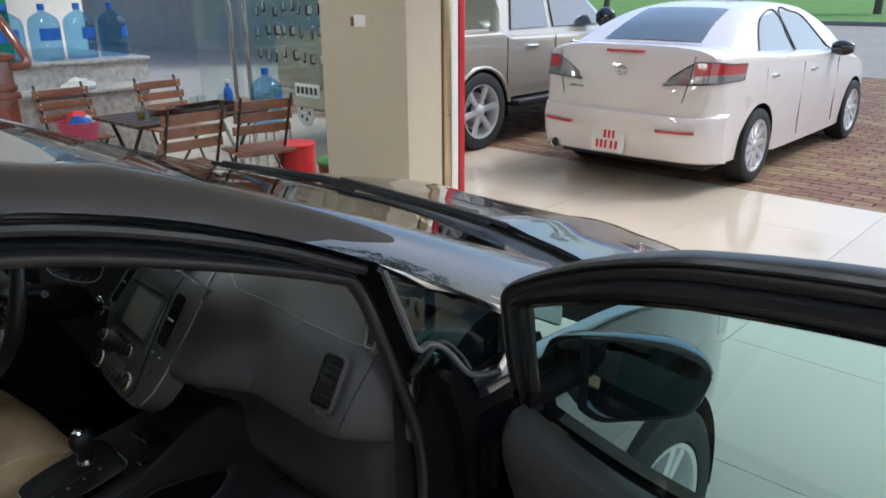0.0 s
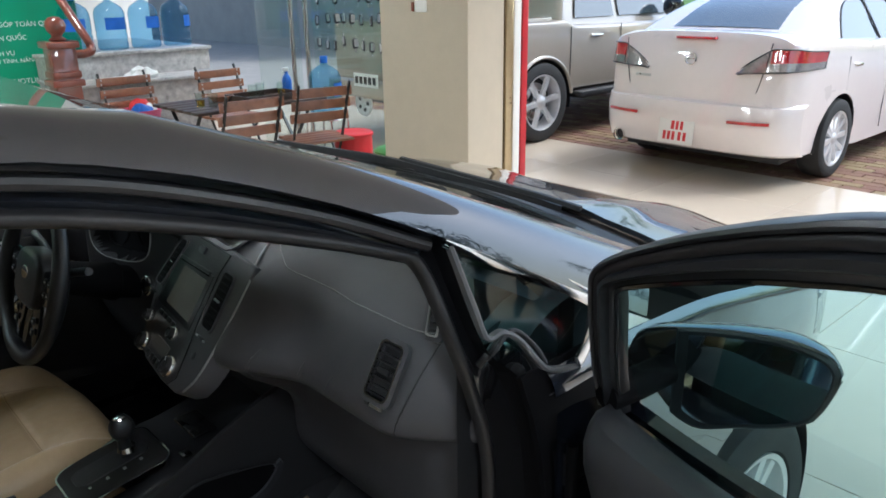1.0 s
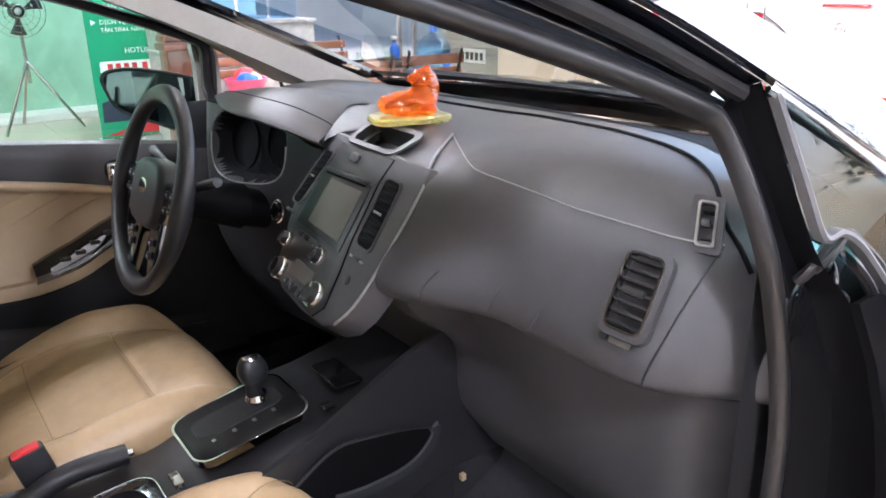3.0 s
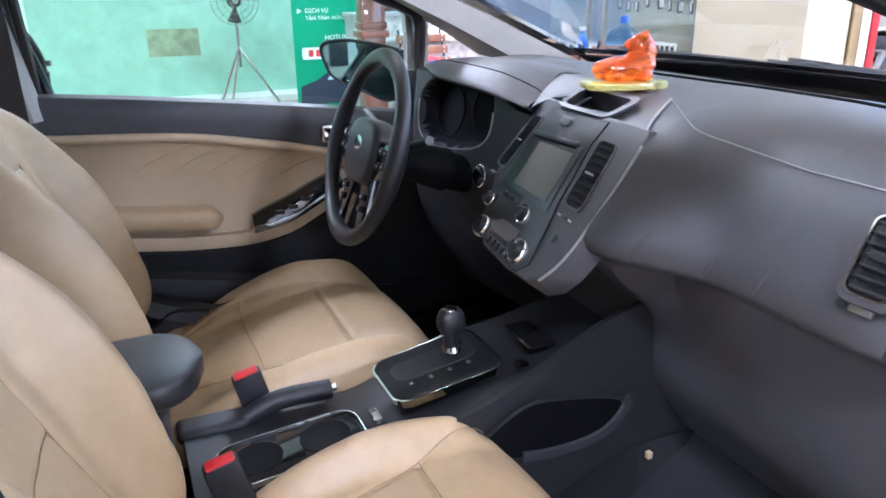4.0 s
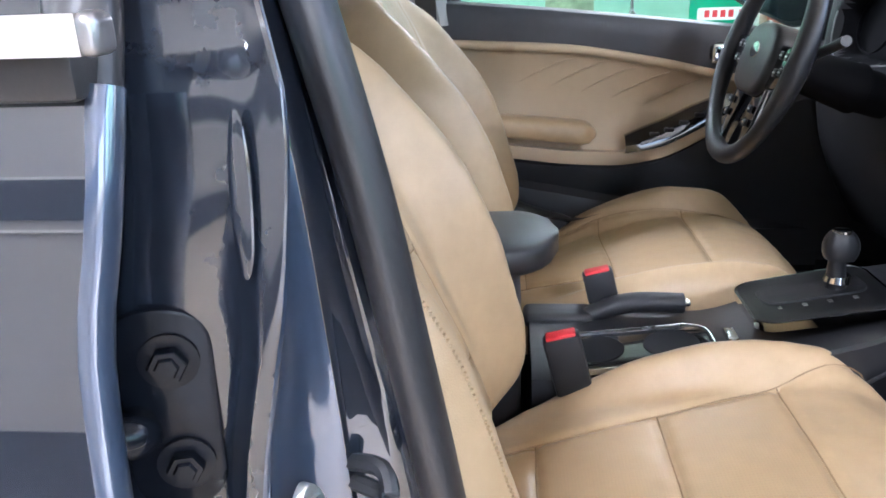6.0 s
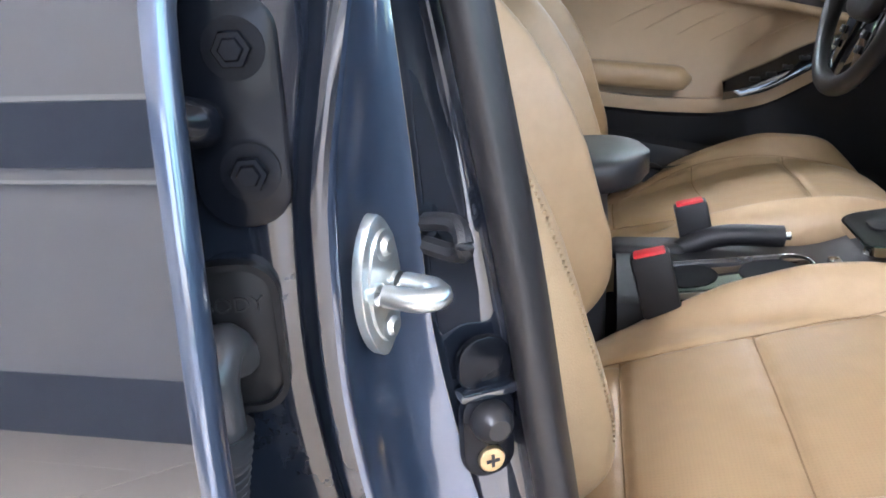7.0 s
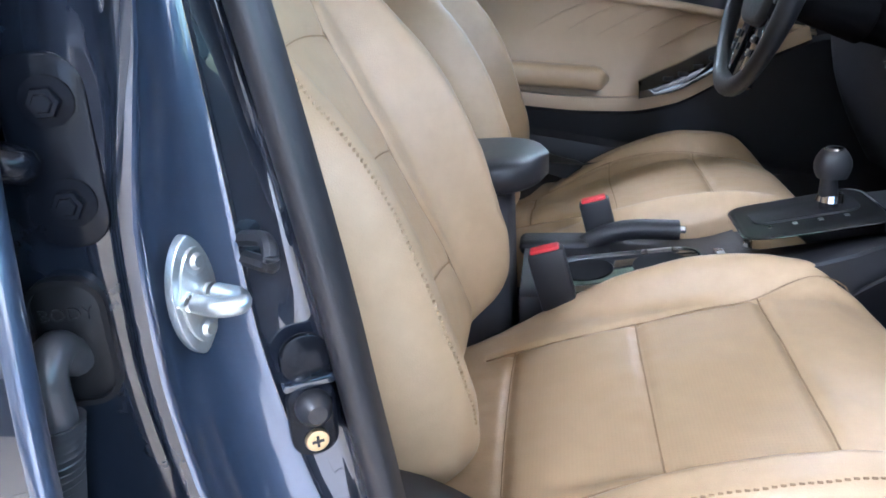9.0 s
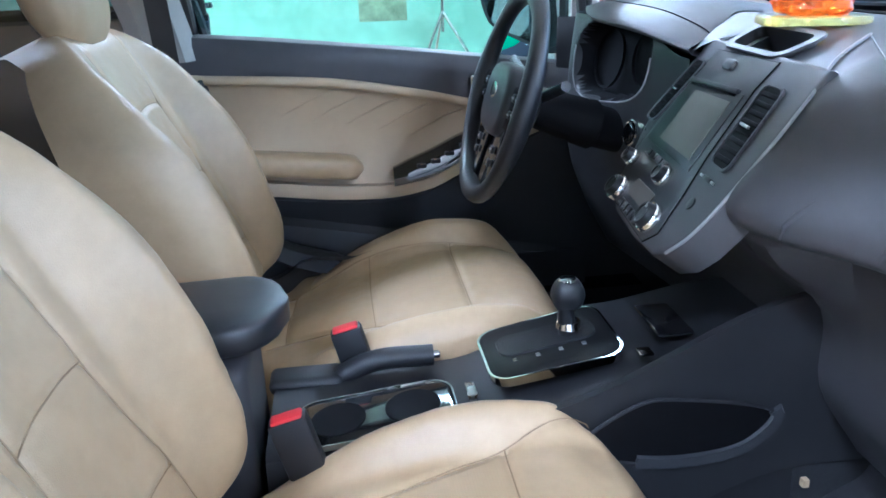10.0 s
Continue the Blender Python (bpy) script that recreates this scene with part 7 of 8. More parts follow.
for k in range(4):
    part("gear_mark", box((0.03, -0.06 + 0.035 * k, 0.0135), (0.038, -0.054 + 0.035 * k, 0.0152), turn=gm), SATIN, console)
stick = smooth_path([(0.03, 0.435, 0.62), (0.034, 0.428, 0.66), (0.04, 0.424, 0.69)], 5)
part("shift_lever", sweep(stick, circle(0.013, 14), up=(1, 0, 0), scale=lambda t: 1.25 - 0.4 * t), BLACK, console)
rows = []
for i in range(13):
    t = i / 12
    r = 0.0205 * math.sin(math.pi * (0.2 + 0.72 * t)) ** 0.45
    rows.append([Vector((0.036 + r * math.copysign(abs(math.cos(a)) ** 0.7, math.cos(a)), 0.428 + r * 1.2 * math.copysign(abs(math.sin(a)) ** 0.7, math.sin(a)), 0.686 + 0.043 * t)) for a in span(0, 2 * math.pi, 21)[:-1]])
part("shift_knob", grid(rows, close_v=True, caps=True), BLACK, console, "black shift knob")
part("knob_cap", lathe([(0.014, 0.0), (0.012, 0.003), (0, 0.004)], 20, "z", (0.036, 0.427, 0.7275)), CHROME, console)
part("shift_collar", lathe([(0.02, 0.0), (0.017, 0.01), (0.015, 0.011)], 20, "z", (0.032, 0.432, 0.65)), CHROME, console)
part("coin_tray", box((0.0, 0.545, 0.652), (0.1, 0.60, 0.66), 0.004), GLOSS, console)
part("tray_mark", box((0.125, 0.50, 0.651), (0.145, 0.52, 0.656), 0.001), CHROME, console)
# cup holders with chrome edge
hm = pose(0.075, 0.135, 0.552, 6, 0, 0)
part("cup_plate", plate([(x * (1 + 0.3 * y), y) for x, y in rounded(0.115, 0.23, 0.035, 6)], 0.008, 0.003, hm), GLOSS, console, "glossy black cup holder insert")
part("cup_rim", ring_plate(rounded(0.121, 0.236, 0.037, 6), rounded(0.117, 0.232, 0.035, 6), 0.009, hm), SATIN, console)
# Flat black discs give the shade of the cup wells.
for cy in (-0.055, 0.055):
    part("cup_shade", lathe([(0.0, 0.0085), (0.036, 0.0088), (0.038, 0.0095), (0.0405, 0.0098), (0.041, 0.008)], 28, "z", (0, cy, 0)), DULL_BLACK_AND_SHADE, console).data.transform(hm)
part("console_switch", box((0.052, 0.268, 0.572), (0.088, 0.283, 0.582), 0.002), SATIN, console)
# handbrake
hb = smooth_path([(-0.066, 0.0, 0.492), (-0.066, 0.055, 0.525), (-0.065, 0.105, 0.556), (-0.064, 0.155, 0.570), (-0.064, 0.235, 0.569)], 6)
part("handbrake", sweep(hb, [(0.019 * math.cos(a), 0.017 * math.sin(a)) for a in span(0, 2 * math.pi, 15)[:-1]]), BLACK, console, "black handbrake lever")
part("brake_button", lathe([(0.0065, 0.0), (0.0065, 0.011), (0.005, 0.0125), (0, 0.0125)], 14, "y", (-0.064, 0.234, 0.5695)), CHROME, console)
part("brake_boot", box((-0.098, -0.03, 0.53), (-0.04, 0.09, 0.556), 0.012, 3), BLACK, console)
# armrest box with padded lid
part("armrest_box", box((-0.075, -0.30, 0.32), (0.112, -0.035, 0.665), 0.02, 3, turn=None), DASH, console, "dark armrest box")
rows = []
for i, y in enumerate(span(-0.32, 0.022, 26)):
    t = i / 25
    e = math.sqrt(max(0.02, 1 - max(0.0, (t - 0.78) / 0.22) ** 2))
    ring = []
    for k in range(28):
        a = 2 * math.pi * k / 28
        c, s = math.cos(a), math.sin(a)
        ring.append(Vector((0.02 + 0.098 * e * math.copysign(abs(c) ** 0.55, c), y, 0.704 + 0.01 * t + (0.026 if s > 0 else 0.034) * (0.45 + 0.55 * e) * math.copysign(abs(s) ** 0.6, s))))
    rows.append(ring)
part("armrest_lid", grid(rows, close_v=True, caps=True), material("black_leatherette", (0.02, 0.02, 0.022), rough=0.38, scale=40, vary=0.12, bump=0.3, bump_scale=800), console, "padded black armrest lid")


def buckle(at, lean, label):
    m = Matrix.Translation(at) @ Matrix.Rotation(radians(lean), 4, "X")
    b = part("seat_buckle", box((-0.014, -0.026, -0.09), (0.014, 0.026, 0.0), 0.005, 2, turn=m), BLACK, sedan, label)
    part("release_button", box((-0.010, -0.021, -0.006), (0.011, 0.021, 0.004), 0.003, 2, turn=m), RED, b, "red release button")
    part("stem", box((-0.006, -0.018, -0.22), (0.006, 0.018, -0.088), 0.003, turn=m), BLACK, b)


buckle((0.165, 0.018, 0.624), 14, "black seat-belt buckle with a red button")
buckle((-0.102, 0.096, 0.612), 14, "black seat-belt buckle with a red button")

# sill trim inside the door opening
rows = []
for y in span(-0.12, 0.72, 18):
    rows.append([Vector((x, y, z)) for x, z in ((0.765, 0.388), (0.74, 0.402), (0.68, 0.405), (0.655, 0.39), (0.645, 0.31))])
part("sill_trim", grid(rows), BLACK, sedan, "black plastic sill trim")
# kick panel in front of the opening
part("kick_panel", grid([[Vector((0.735 - 0.05 * bump_between(y, 0.72, 0.95), y, z)) for z in span(0.3, 1.04, 8)] for y in span(0.70, 1.0, 8)]), STACK, sedan, "dark footwell side panel")
part("far_kick_panel", grid([[Vector((-0.735, y, z)) for z in span(0.3, 1.04, 6)] for y in span(0.62, 1.0, 6)]), BLACK, sedan)

# amber glass ornament resting on the dashboard
orn = thing("glass_ornament", "amber glass animal ornament on a yellow glass base on the dashboard", "ornament", pose(0.005, 0.772, 1.0735, 0, 0, 76))
part("base", plate([(x * (1 - 0.9 * y), y) for x, y in rounded(0.14, 0.105, 0.03, 5)], 0.011, 0.004), YELLOW, orn, "faceted yellow glass base")
bm = None
# body, haunch, chest, neck, head, muzzle, ear, mane and tail
lumps = ((0.0, 0.0, 0.026, 0.054, 0.034, 0.026), (-0.03, 0.004, 0.024, 0.032, 0.03, 0.022), (0.03, 0.0, 0.034, 0.034, 0.03, 0.030), (0.036, 0.0, 0.06, 0.026, 0.021, 0.028), (0.036, 0.0, 0.086, 0.020, 0.017, 0.016), (0.016, -0.002, 0.079, 0.017, 0.014, 0.011), (0.045, 0.004, 0.099, 0.007, 0.007, 0.008), (0.056, 0.006, 0.056, 0.014, 0.018, 0.03), (-0.02, -0.02, 0.014, 0.02, 0.014, 0.012), (0.03, -0.024, 0.014, 0.022, 0.013, 0.012))
for k, (lx, ly, lz, rx, ry, rz) in enumerate(lumps):
    b2 = bmesh.new()
    bmesh.ops.create_icosphere(b2, subdivisions=3, radius=1.0)
    for v in b2.verts:
        v.co *= 1 + 0.13 * noise.noise(v.co * 2.6 + Vector((lx, ly, lz)) * 40) + 0.05 * math.sin(v.co.z * 9 + k)
    b2.transform(Matrix.Translation((lx * 0.86, ly, 0.010 + lz * 0.78)) @ Matrix.Diagonal((rx * 0.9, ry, rz * 0.86, 1)))
    bm = join(bm, b2)
figure = part("figure", bm, AMBER, orn, "lumpy amber glass figure")
weld = figure.modifiers.new("weld", "REMESH")
weld.mode, weld.voxel_size, weld.use_smooth_shade = "VOXEL", 0.0026, True

# ---- cars parked in the yard ----
def shell(width, low, top, sh, y0, y1, n=44, arches=(), arch_r=0.36, power=0.5):
    """A body from curves: half width, lower edge, deck and shoulder heights along y."""
    rows = []
    for y in span(y0, y1, n):
        w, b, h, s = width(y), low(y), top(y), sh(y)
        half = []
        for t in span(0, 1, 14):
            z = b + (s - b) * t
            half.append((w * (0.955 + 0.045 * math.sin(math.pi * (0.1 + 0.62 * t))), z))
        xs = half[-1][0]
        for i in range(1, 15):
            a = math.pi / 2 * i / 14
            half.append((xs * max(0.0, math.cos(a)) ** power, s + (h - s) * math.sin(a)))
        rows.append([Vector((x, y, z)) for x, z in half] + [Vector((-x, y, z)) for x, z in reversed(half[:-1])])
    bm = grid(rows)
    for r in (0, -1):
        mid = Vector((0, rows[r][0].y, rows[r][0].z))
        vs = [bm.verts.new(p) for p in rows[r]] + [bm.verts.new(mid)]
        for i in range(len(vs) - 2):
            bm.faces.new((vs[i], vs[i + 1], vs[-1]))
    bmesh.ops.remove_doubles(bm, verts=bm.verts, dist=1e-5)
    for cy in arches:
        cut_arch(bm, cy, 0.32 if arch_r < 0.4 else 0.39, arch_r)
    return bm


white = thing("white_sedan", "white sedan parked tail-first towards the showroom on the pavers", "car", pose(-1.70, 5.59, 0, 0, 0, 0))
W_WIDTH = curve((0.0, 0.60), (0.06, 0.74), (0.25, 0.83), (0.8, 0.868), (2.2, 0.875), (3.4, 0.86), (4.1, 0.78), (4.45, 0.6), (4.58, 0.4))
W_LOW = curve((0.0, 0.34), (0.1, 0.29), (0.5, 0.24), (1.3, 0.21), (3.2, 0.21), (4.4, 0.24))
W_TOP = curve((0.0, 0.64), (0.035, 0.74), (0.06, 1.06), (0.11, 1.15), (0.16, 1.17), (0.5, 1.165), (1.1, 1.11), (3.2, 1.01), (3.9, 0.88), (4.4, 0.68), (4.58, 0.5))
W_SH = curve((0.0, 0.58), (0.05, 0.70), (0.1, 1.02), (0.3, 1.08), (1.2, 1.04), (3.0, 0.93), (4.0, 0.75), (4.58, 0.42))
AX_R, AX_F = 0.86, 3.50
part("body", shell(W_WIDTH, W_LOW, W_TOP, W_SH, 0.0, 4.58, 70, (AX_R, AX_F)), WHITE_PAINT, white)
# rear bumper step
def bumper_bow(x):
    return 0.07 * (abs(x) / 0.855) ** 2 + 0.20 * (abs(x) / 0.855) ** 9


rows = []
for x in span(-0.855, 0.855, 39):
    bow = bumper_bow(x)
    rows.append([Vector((x, 0.02 + bow, 0.255)), Vector((x, -0.03 + bow, 0.275)), Vector((x, -0.075 + bow, 0.40)), Vector((x, -0.085 + bow, 0.56)), Vector((x, -0.06 + bow, 0.635)), Vector((x, 0.02 + bow * 0.9, 0.655))])
part("rear_bumper", slab(rows, 0.03), WHITE_PAINT, white, "white rear bumper")
# cabin
CAB = [(0.40, 1.14, 0.70), (0.86, 1.345, 0.62), (1.25, 1.45, 0.565), (1.75, 1.485, 0.555), (2.25, 1.455, 0.565), (2.75, 1.28, 0.63), (3.15, 1.04, 0.70)]
cab_z, cab_w = curve(*[(y, z) for y, z, w in CAB]), curve(*[(y, w) for y, z, w in CAB])


def cabin_row(y, n=25):
    top, w = cab_z(y), cab_w(y)
    base_w, base_z = 0.80, 0.965
    half = []
    for t in span(0, 1, 8):
        half.append((base_w + (w - base_w) * (t * max(0.0, (top - base_z) / 0.5)), base_z + (top - 0.05 - base_z) * t))
    xs, zs2 = half[-1]
    for i in range(1, 9):
        a = math.pi / 2 * i / 8
        half.append((xs * math.cos(a) ** 0.55, zs2 + (top - zs2) * math.sin(a)))
    return [Vector((x, y, z)) for x, z in half] + [Vector((-x, y, z)) for x, z in reversed(half[:-1])]


part("cabin", grid([cabin_row(y) for y in span(0.40, 3.15, 46)]), WHITE_PAINT, white)


def lay(pts_uv, n_out=0.006):
    """Points (y, part of the height) on the cabin's right side, lifted a little."""
    out = []
    for y, t in pts_uv:
        top, w = cab_z(y), cab_w(y)
        x = 0.80 + (w - 0.80) * (t * max(0.0, (top - 0.965) / 0.5))
        out.append(Vector((x + n_out, y, 0.965 + (top - 0.05 - 0.965) * t)))
    return out


def fan_face(pts, bm=None):
    b2 = bmesh.new()
    b2.faces.new([b2.verts.new(p) for p in pts])
    return join(bm, b2)


DARK_GLASS = material("dark_car_glass", (0.05, 0.065, 0.07), rough=0.03, coat=1.0, vary=0.1)
for side in (1, -1):
    for nm, pts in (("rear_side_window", [(0.98, 0.30), (1.05, 0.12), (1.30, 0.06), (1.78, 0.06), (1.70, 0.9), (1.35, 0.9), (1.15, 0.72)]), ("front_side_window", [(1.86, 0.06), (2.72, 0.06), (2.60, 0.35), (2.30, 0.84), (2.05, 0.92), (1.78, 0.92)])):
        p = lay(pts)
        part(nm, fan_face([Vector((side * q.x, q.y, q.z)) for q in p]), DARK_GLASS, white, "dark side window")
        loop = smooth_path([Vector((side * (q.x + 0.002), q.y, q.z)) for q in p], 4, closed=True)
        part("window_trim", tube(loop, 0.006, 6, closed=True), BLACK, white)
    hand = box((side * 0.868 - 0.012, 1.98, 0.86), (side * 0.868 + 0.02, 2.14, 0.888), 0.01, 2)
    part("door_handle", hand, CHROME, white)
    part("door_handle", box((side * 0.868 - 0.012, 1.02, 0.875), (side * 0.868 + 0.018, 1.17, 0.903), 0.01, 2), CHROME, white)
    m_rows = []
    for t in span(0, 1, 9):
        r = 0.075 * math.sin(math.pi * (0.12 + 0.8 * t)) ** 0.5
        m_rows.append([Vector((side * (0.84 + 0.2 * t), 2.62 + r * 0.8 * math.cos(a), 1.03 + r * math.sin(a))) for a in span(0, 2 * math.pi, 17)[:-1]])
    part("wing_mirror", grid(m_rows, close_v=True, caps=True), GLOSS, white)
    for gy, z0, z1 in ((1.80, 0.3, 0.95), (2.80, 0.3, 0.93), (0.92, 0.70, 0.96)):
        part("door_gap", tube([(side * (W_WIDTH(gy) * 0.995 + 0.001), gy, z) for z in span(z0, z1, 6)], 0.0035, 5), BLACK, white)
# rear window
rows = []
for t in span(0.02, 0.98, 10):
    y = 0.47 + 0.68 * t
    w = (cab_w(y) - 0.02) * (0.93 if t < 0.1 else 0.95)
    zz = cab_z(y)
    row = []
    for x in span(-w, w, 17):
        u = x / cab_w(y)
        row.append(Vector((x, y - 0.004, zz + 0.006 - 0.05 * abs(u) ** 3.5)))
    rows.append(row)
part("rear_window", grid(rows), DARK_GLASS, white, "wide rear window")
# lamps, badge, plate, reflectors, exhaust
def tail_y(x):
    """How far in the tail's skin lies at x."""
    lo, hi = 0.0, 0.9
    for _ in range(24):
        mid = (lo + hi) / 2
        lo, hi = (mid, hi) if W_WIDTH(mid) * 0.99 < x else (lo, mid)
    return max(0.036, lo)


for side in (1, -1):
    lamp_rows = []
    for t in span(0, 1, 18):
        x = 0.385 + 0.46 * t
        lo = 0.872 + 0.035 * t
        hi = 0.884 + 0.175 * min(1.0, t / 0.55) ** 0.8 - 0.03 * max(0.0, t - 0.85) / 0.15
        lamp_rows.append([Vector((side * (x + 0.012 * (t > 0.6)), tail_y(x) - 0.016 + 0.03 * k, lo + (hi - lo) * k)) for k in span(0, 1, 6)])
    lamp = part("tail_lamp", slab(lamp_rows[:9], 0.018), SMOKE, white, "clear and red tail lamp")
    part("red_section", slab([r[2:] for r in lamp_rows[9:]], 0.018), RED_LENS, lamp, "red lamp section")
    part("clear_section", slab([r[:3] for r in lamp_rows[9:]], 0.018), SMOKE, lamp)
    rim = [r[-1] for r in lamp_rows] + [r[0] for r in reversed(lamp_rows)]
    part("lamp_rim", tube([p + Vector((0, -0.004, 0)) for p in rim], 0.005, 5, closed=True), BLACK, lamp)
    bar = [Vector((side * x, -0.098 + bumper_bow(x), 0.515 + 0.01 * x)) for x in span(0.40, 0.70, 10)]
    part("bumper_reflector", sweep(bar, [(-0.01, -0.012), (0.01, -0.012), (0.01, 0.012), (-0.01, 0.012)]), RED_LENS, white)
part("high_brake_lamp", box((-0.17, 0.055, 1.108), (0.17, 0.10, 1.130), 0.006), RED_LENS, white)
bm = lathe([(0.045, 0.0), (0.05, 0.006), (0.042, 0.010), (0.037, 0.004)], 28)
part("badge", bm, CHROME, white, "plain round chrome badge").data.transform(facing((-0.01, 0.035, 0.957), (0, -1, 0.12)))
part("badge_wing", box((-0.034, -0.006, 0), (0.034, 0.006, 0.006), 0.003, turn=facing((-0.01, 0.034, 0.96), (0, -1, 0.12))), CHROME, white)
part("model_mark", box((-0.50, 0.022, 0.80), (-0.36, 0.045, 0.82), 0.002), SATIN, white)
plate_ob = part("number_plate", plate(rounded(0.31, 0.205, 0.012, 4), 0.006, 0.002, facing((-0.02, -0.084, 0.40), (0, -1, 0.12))), WALL_WHITE, white, "white number plate with red bars")
for (bx, by, bw) in ((-0.03, 0.045, 0.035), (0.01, 0.045, 0.03), (0.05, 0.045, 0.03), (-0.095, -0.04, 0.032), (-0.055, -0.04, 0.032), (-0.015, -0.04, 0.032), (0.04, -0.04, 0.032), (0.085, -0.04, 0.032)):
    part("bar", box((bx - bw / 2, by - 0.034, 0.006), (bx + bw / 2 - 0.006, by + 0.034, 0.0075), turn=facing((-0.02, -0.084, 0.40), (0, -1, 0.12))), RED, plate_ob)
part("exhaust", lathe([(0.05, -0.02), (0.05, 0.0), (0.042, 0.002), (0.04, 0.12)], 22, "y", (-0.59, -0.03, 0.30)), CHROME, white)
part("exhaust_inside", lathe([(0.0, 0.02), (0.04, 0.02)], 22, "y", (-0.59, -0.03, 0.30)), BLACK, white)
part("trunk_gap", tube(smooth_path([(-0.62, 0.06, 1.10), (-0.59, 0.034, 0.90), (-0.53, 0.02, 0.68), (-0.45, 0.01, 0.66), (0.45, 0.01, 0.66), (0.53, 0.02, 0.68), (0.59, 0.034, 0.90), (0.62, 0.06, 1.10)], 6), 0.004, 5), BLACK, white)
for side in (1, -1):
    for wy in (AX_R, AX_F):
        wheel(white, (side * 0.775, wy, 0.318), sign=side, spokes=10)
        arch = [[Vector((side * xx, wy + 0.365 * math.cos(a), 0.32 + 0.365 * math.sin(a))) for xx in (0.5, 0.7, 0.85)] for a in span(-0.2, math.pi + 0.2, 21)]
        part("wheel_arch_liner", grid(arch), BLACK, white)
part("underbody", box((-0.7, 0.25, 0.17), (0.7, 4.2, 0.3), 0.02), BLACK, white)

# a dark sedan beside it, mirrored in the glass and paint of the open car
twin = copy_thing(white, pose(6.3, 5.6, 0, 0, 0, -6))
tagged(twin, "dark sedan parked beside the white one on the pavers", "car")
for ob in twin.children_recursive:
    for slot in ob.material_slots:
        if slot.material == WHITE_PAINT:
            slot.link = "OBJECT"
            slot.material = PAINT

truck = thing("pickup_truck", "champagne grey double-cab pickup parked on the pavers", "truck", pose(-4.42, 4.72, 0))
T_WIDTH = curve((0.0, 0.86), (0.1, 0.90), (1.5, 0.925), (4.0, 0.92), (4.9, 0.86), (5.2, 0.7), (5.32, 0.5))
T_LOW = curve((0.0, 0.55), (1.0, 0.52), (1.8, 0.5), (3.4, 0.5), (4.6, 0.52), (5.3, 0.6))
T_TOP = curve((0.0, 1.20), (1.6, 1.20), (1.75, 1.16), (4.0, 1.13), (4.8, 1.05), (5.2, 0.95), (5.32, 0.75))
T_SH = curve((0.0, 1.16), (1.6, 1.16), (1.75, 1.10), (4.0, 1.05), (4.8, 0.96), (5.32, 0.66))
TA_R, TA_F = 1.25, 4.45
part("body", shell(T_WIDTH, T_LOW, T_TOP, T_SH, 0.0, 5.32, 84, (TA_R, TA_F), 0.45, 0.2), GREY_PAINT, truck)
part("tub", box((-0.80, 0.05, 1.19), (0.80, 1.50, 1.215), 0.008), GREY_PAINT, truck)
rows = []
for y, top, w in ((1.62, 1.16, 0.80), (1.68, 1.60, 0.72), (1.85, 1.76, 0.66), (2.5, 1.80, 0.66), (3.1, 1.74, 0.66), (3.6, 1.42, 0.74), (3.95, 1.14, 0.80)):
    rows.append([Vector((s * ww, y, z)) for s, ww, z in ((1, 0.86, 1.1), (1, w + (0.86 - w) * 0.45, 1.1 + (top - 1.1) * 0.55), (1, w, top - 0.05), (1, w - 0.08, top), (-1, w - 0.08, top), (-1, w, top - 0.05), (-1, w + (0.86 - w) * 0.45, 1.1 + (top - 1.1) * 0.55), (-1, 0.86, 1.1))])
part("cab", grid(rows), GREY_PAINT, truck)
for side in (1, -1):
    for nm, pts in (("rear_side_window", [(1.80, 1.20, 0.838), (2.48, 1.20, 0.838), (2.48, 1.66, 0.70), (1.95, 1.66, 0.70)]), ("front_side_window", [(2.58, 1.20, 0.838), (3.62, 1.20, 0.84), (3.15, 1.64, 0.705), (2.58, 1.66, 0.70)])):
        part(nm, fan_face([Vector((side * (x + 0.012), y, z)) for y, z, x in pts]), DARK_GLASS, truck, "dark side window")
    for hy in (1.98, 2.85):
        part("door_handle", box((side * 0.925 - 0.01, hy, 1.0), (side * 0.925 + 0.03, hy + 0.2, 1.035), 0.012, 2), CHROME, truck)
    for gy in (1.66, 2.53, 3.62):
        part("door_gap", tube([(side * (T_WIDTH(gy) + 0.001), gy, z) for z in span(0.55, 1.12, 5)], 0.005, 5), BLACK, truck)
    part("running_board", box((side * 0.93 - 0.09, 1.75, 0.40), (side * 0.93 + 0.09, 3.85, 0.47), 0.02, 2), BLACK, truck)
    rows = []
    for t in span(0, 1, 8):
        r = 0.12 * math.sin(math.pi * (0.12 + 0.8 * t)) ** 0.5
        rows.append([Vector((side * (0.90 + 0.22 * t), 3.42 + r * 0.6 * math.cos(a), 1.27 + r * math.sin(a))) for a in span(0, 2 * math.pi, 17)[:-1]])
    part("wing_mirror", grid(rows, close_v=True, caps=True), GLOSS, truck)
    for wy in (TA_R, TA_F):
        wheel(truck, (side * 0.80, wy, 0.40), r=0.40, width=0.26, sign=side, spokes=6)
        arch = [[Vector((side * xx, wy + 0.455 * math.cos(a), 0.39 + 0.455 * math.sin(a))) for xx in (0.5, 0.7, 0.905)] for a in span(-0.2, math.pi + 0.2, 21)]
        part("wheel_arch_liner", grid(arch), BLACK, truck)
        lip = [Vector((side * (T_WIDTH(wy) * 0.995), wy + 0.455 * math.cos(a), 0.39 + 0.455 * math.sin(a))) for a in span(0.15, math.pi - 0.15, 21)]
        part("arch_lip", tube(lip, 0.02, 8), GREY_PAINT, truck)
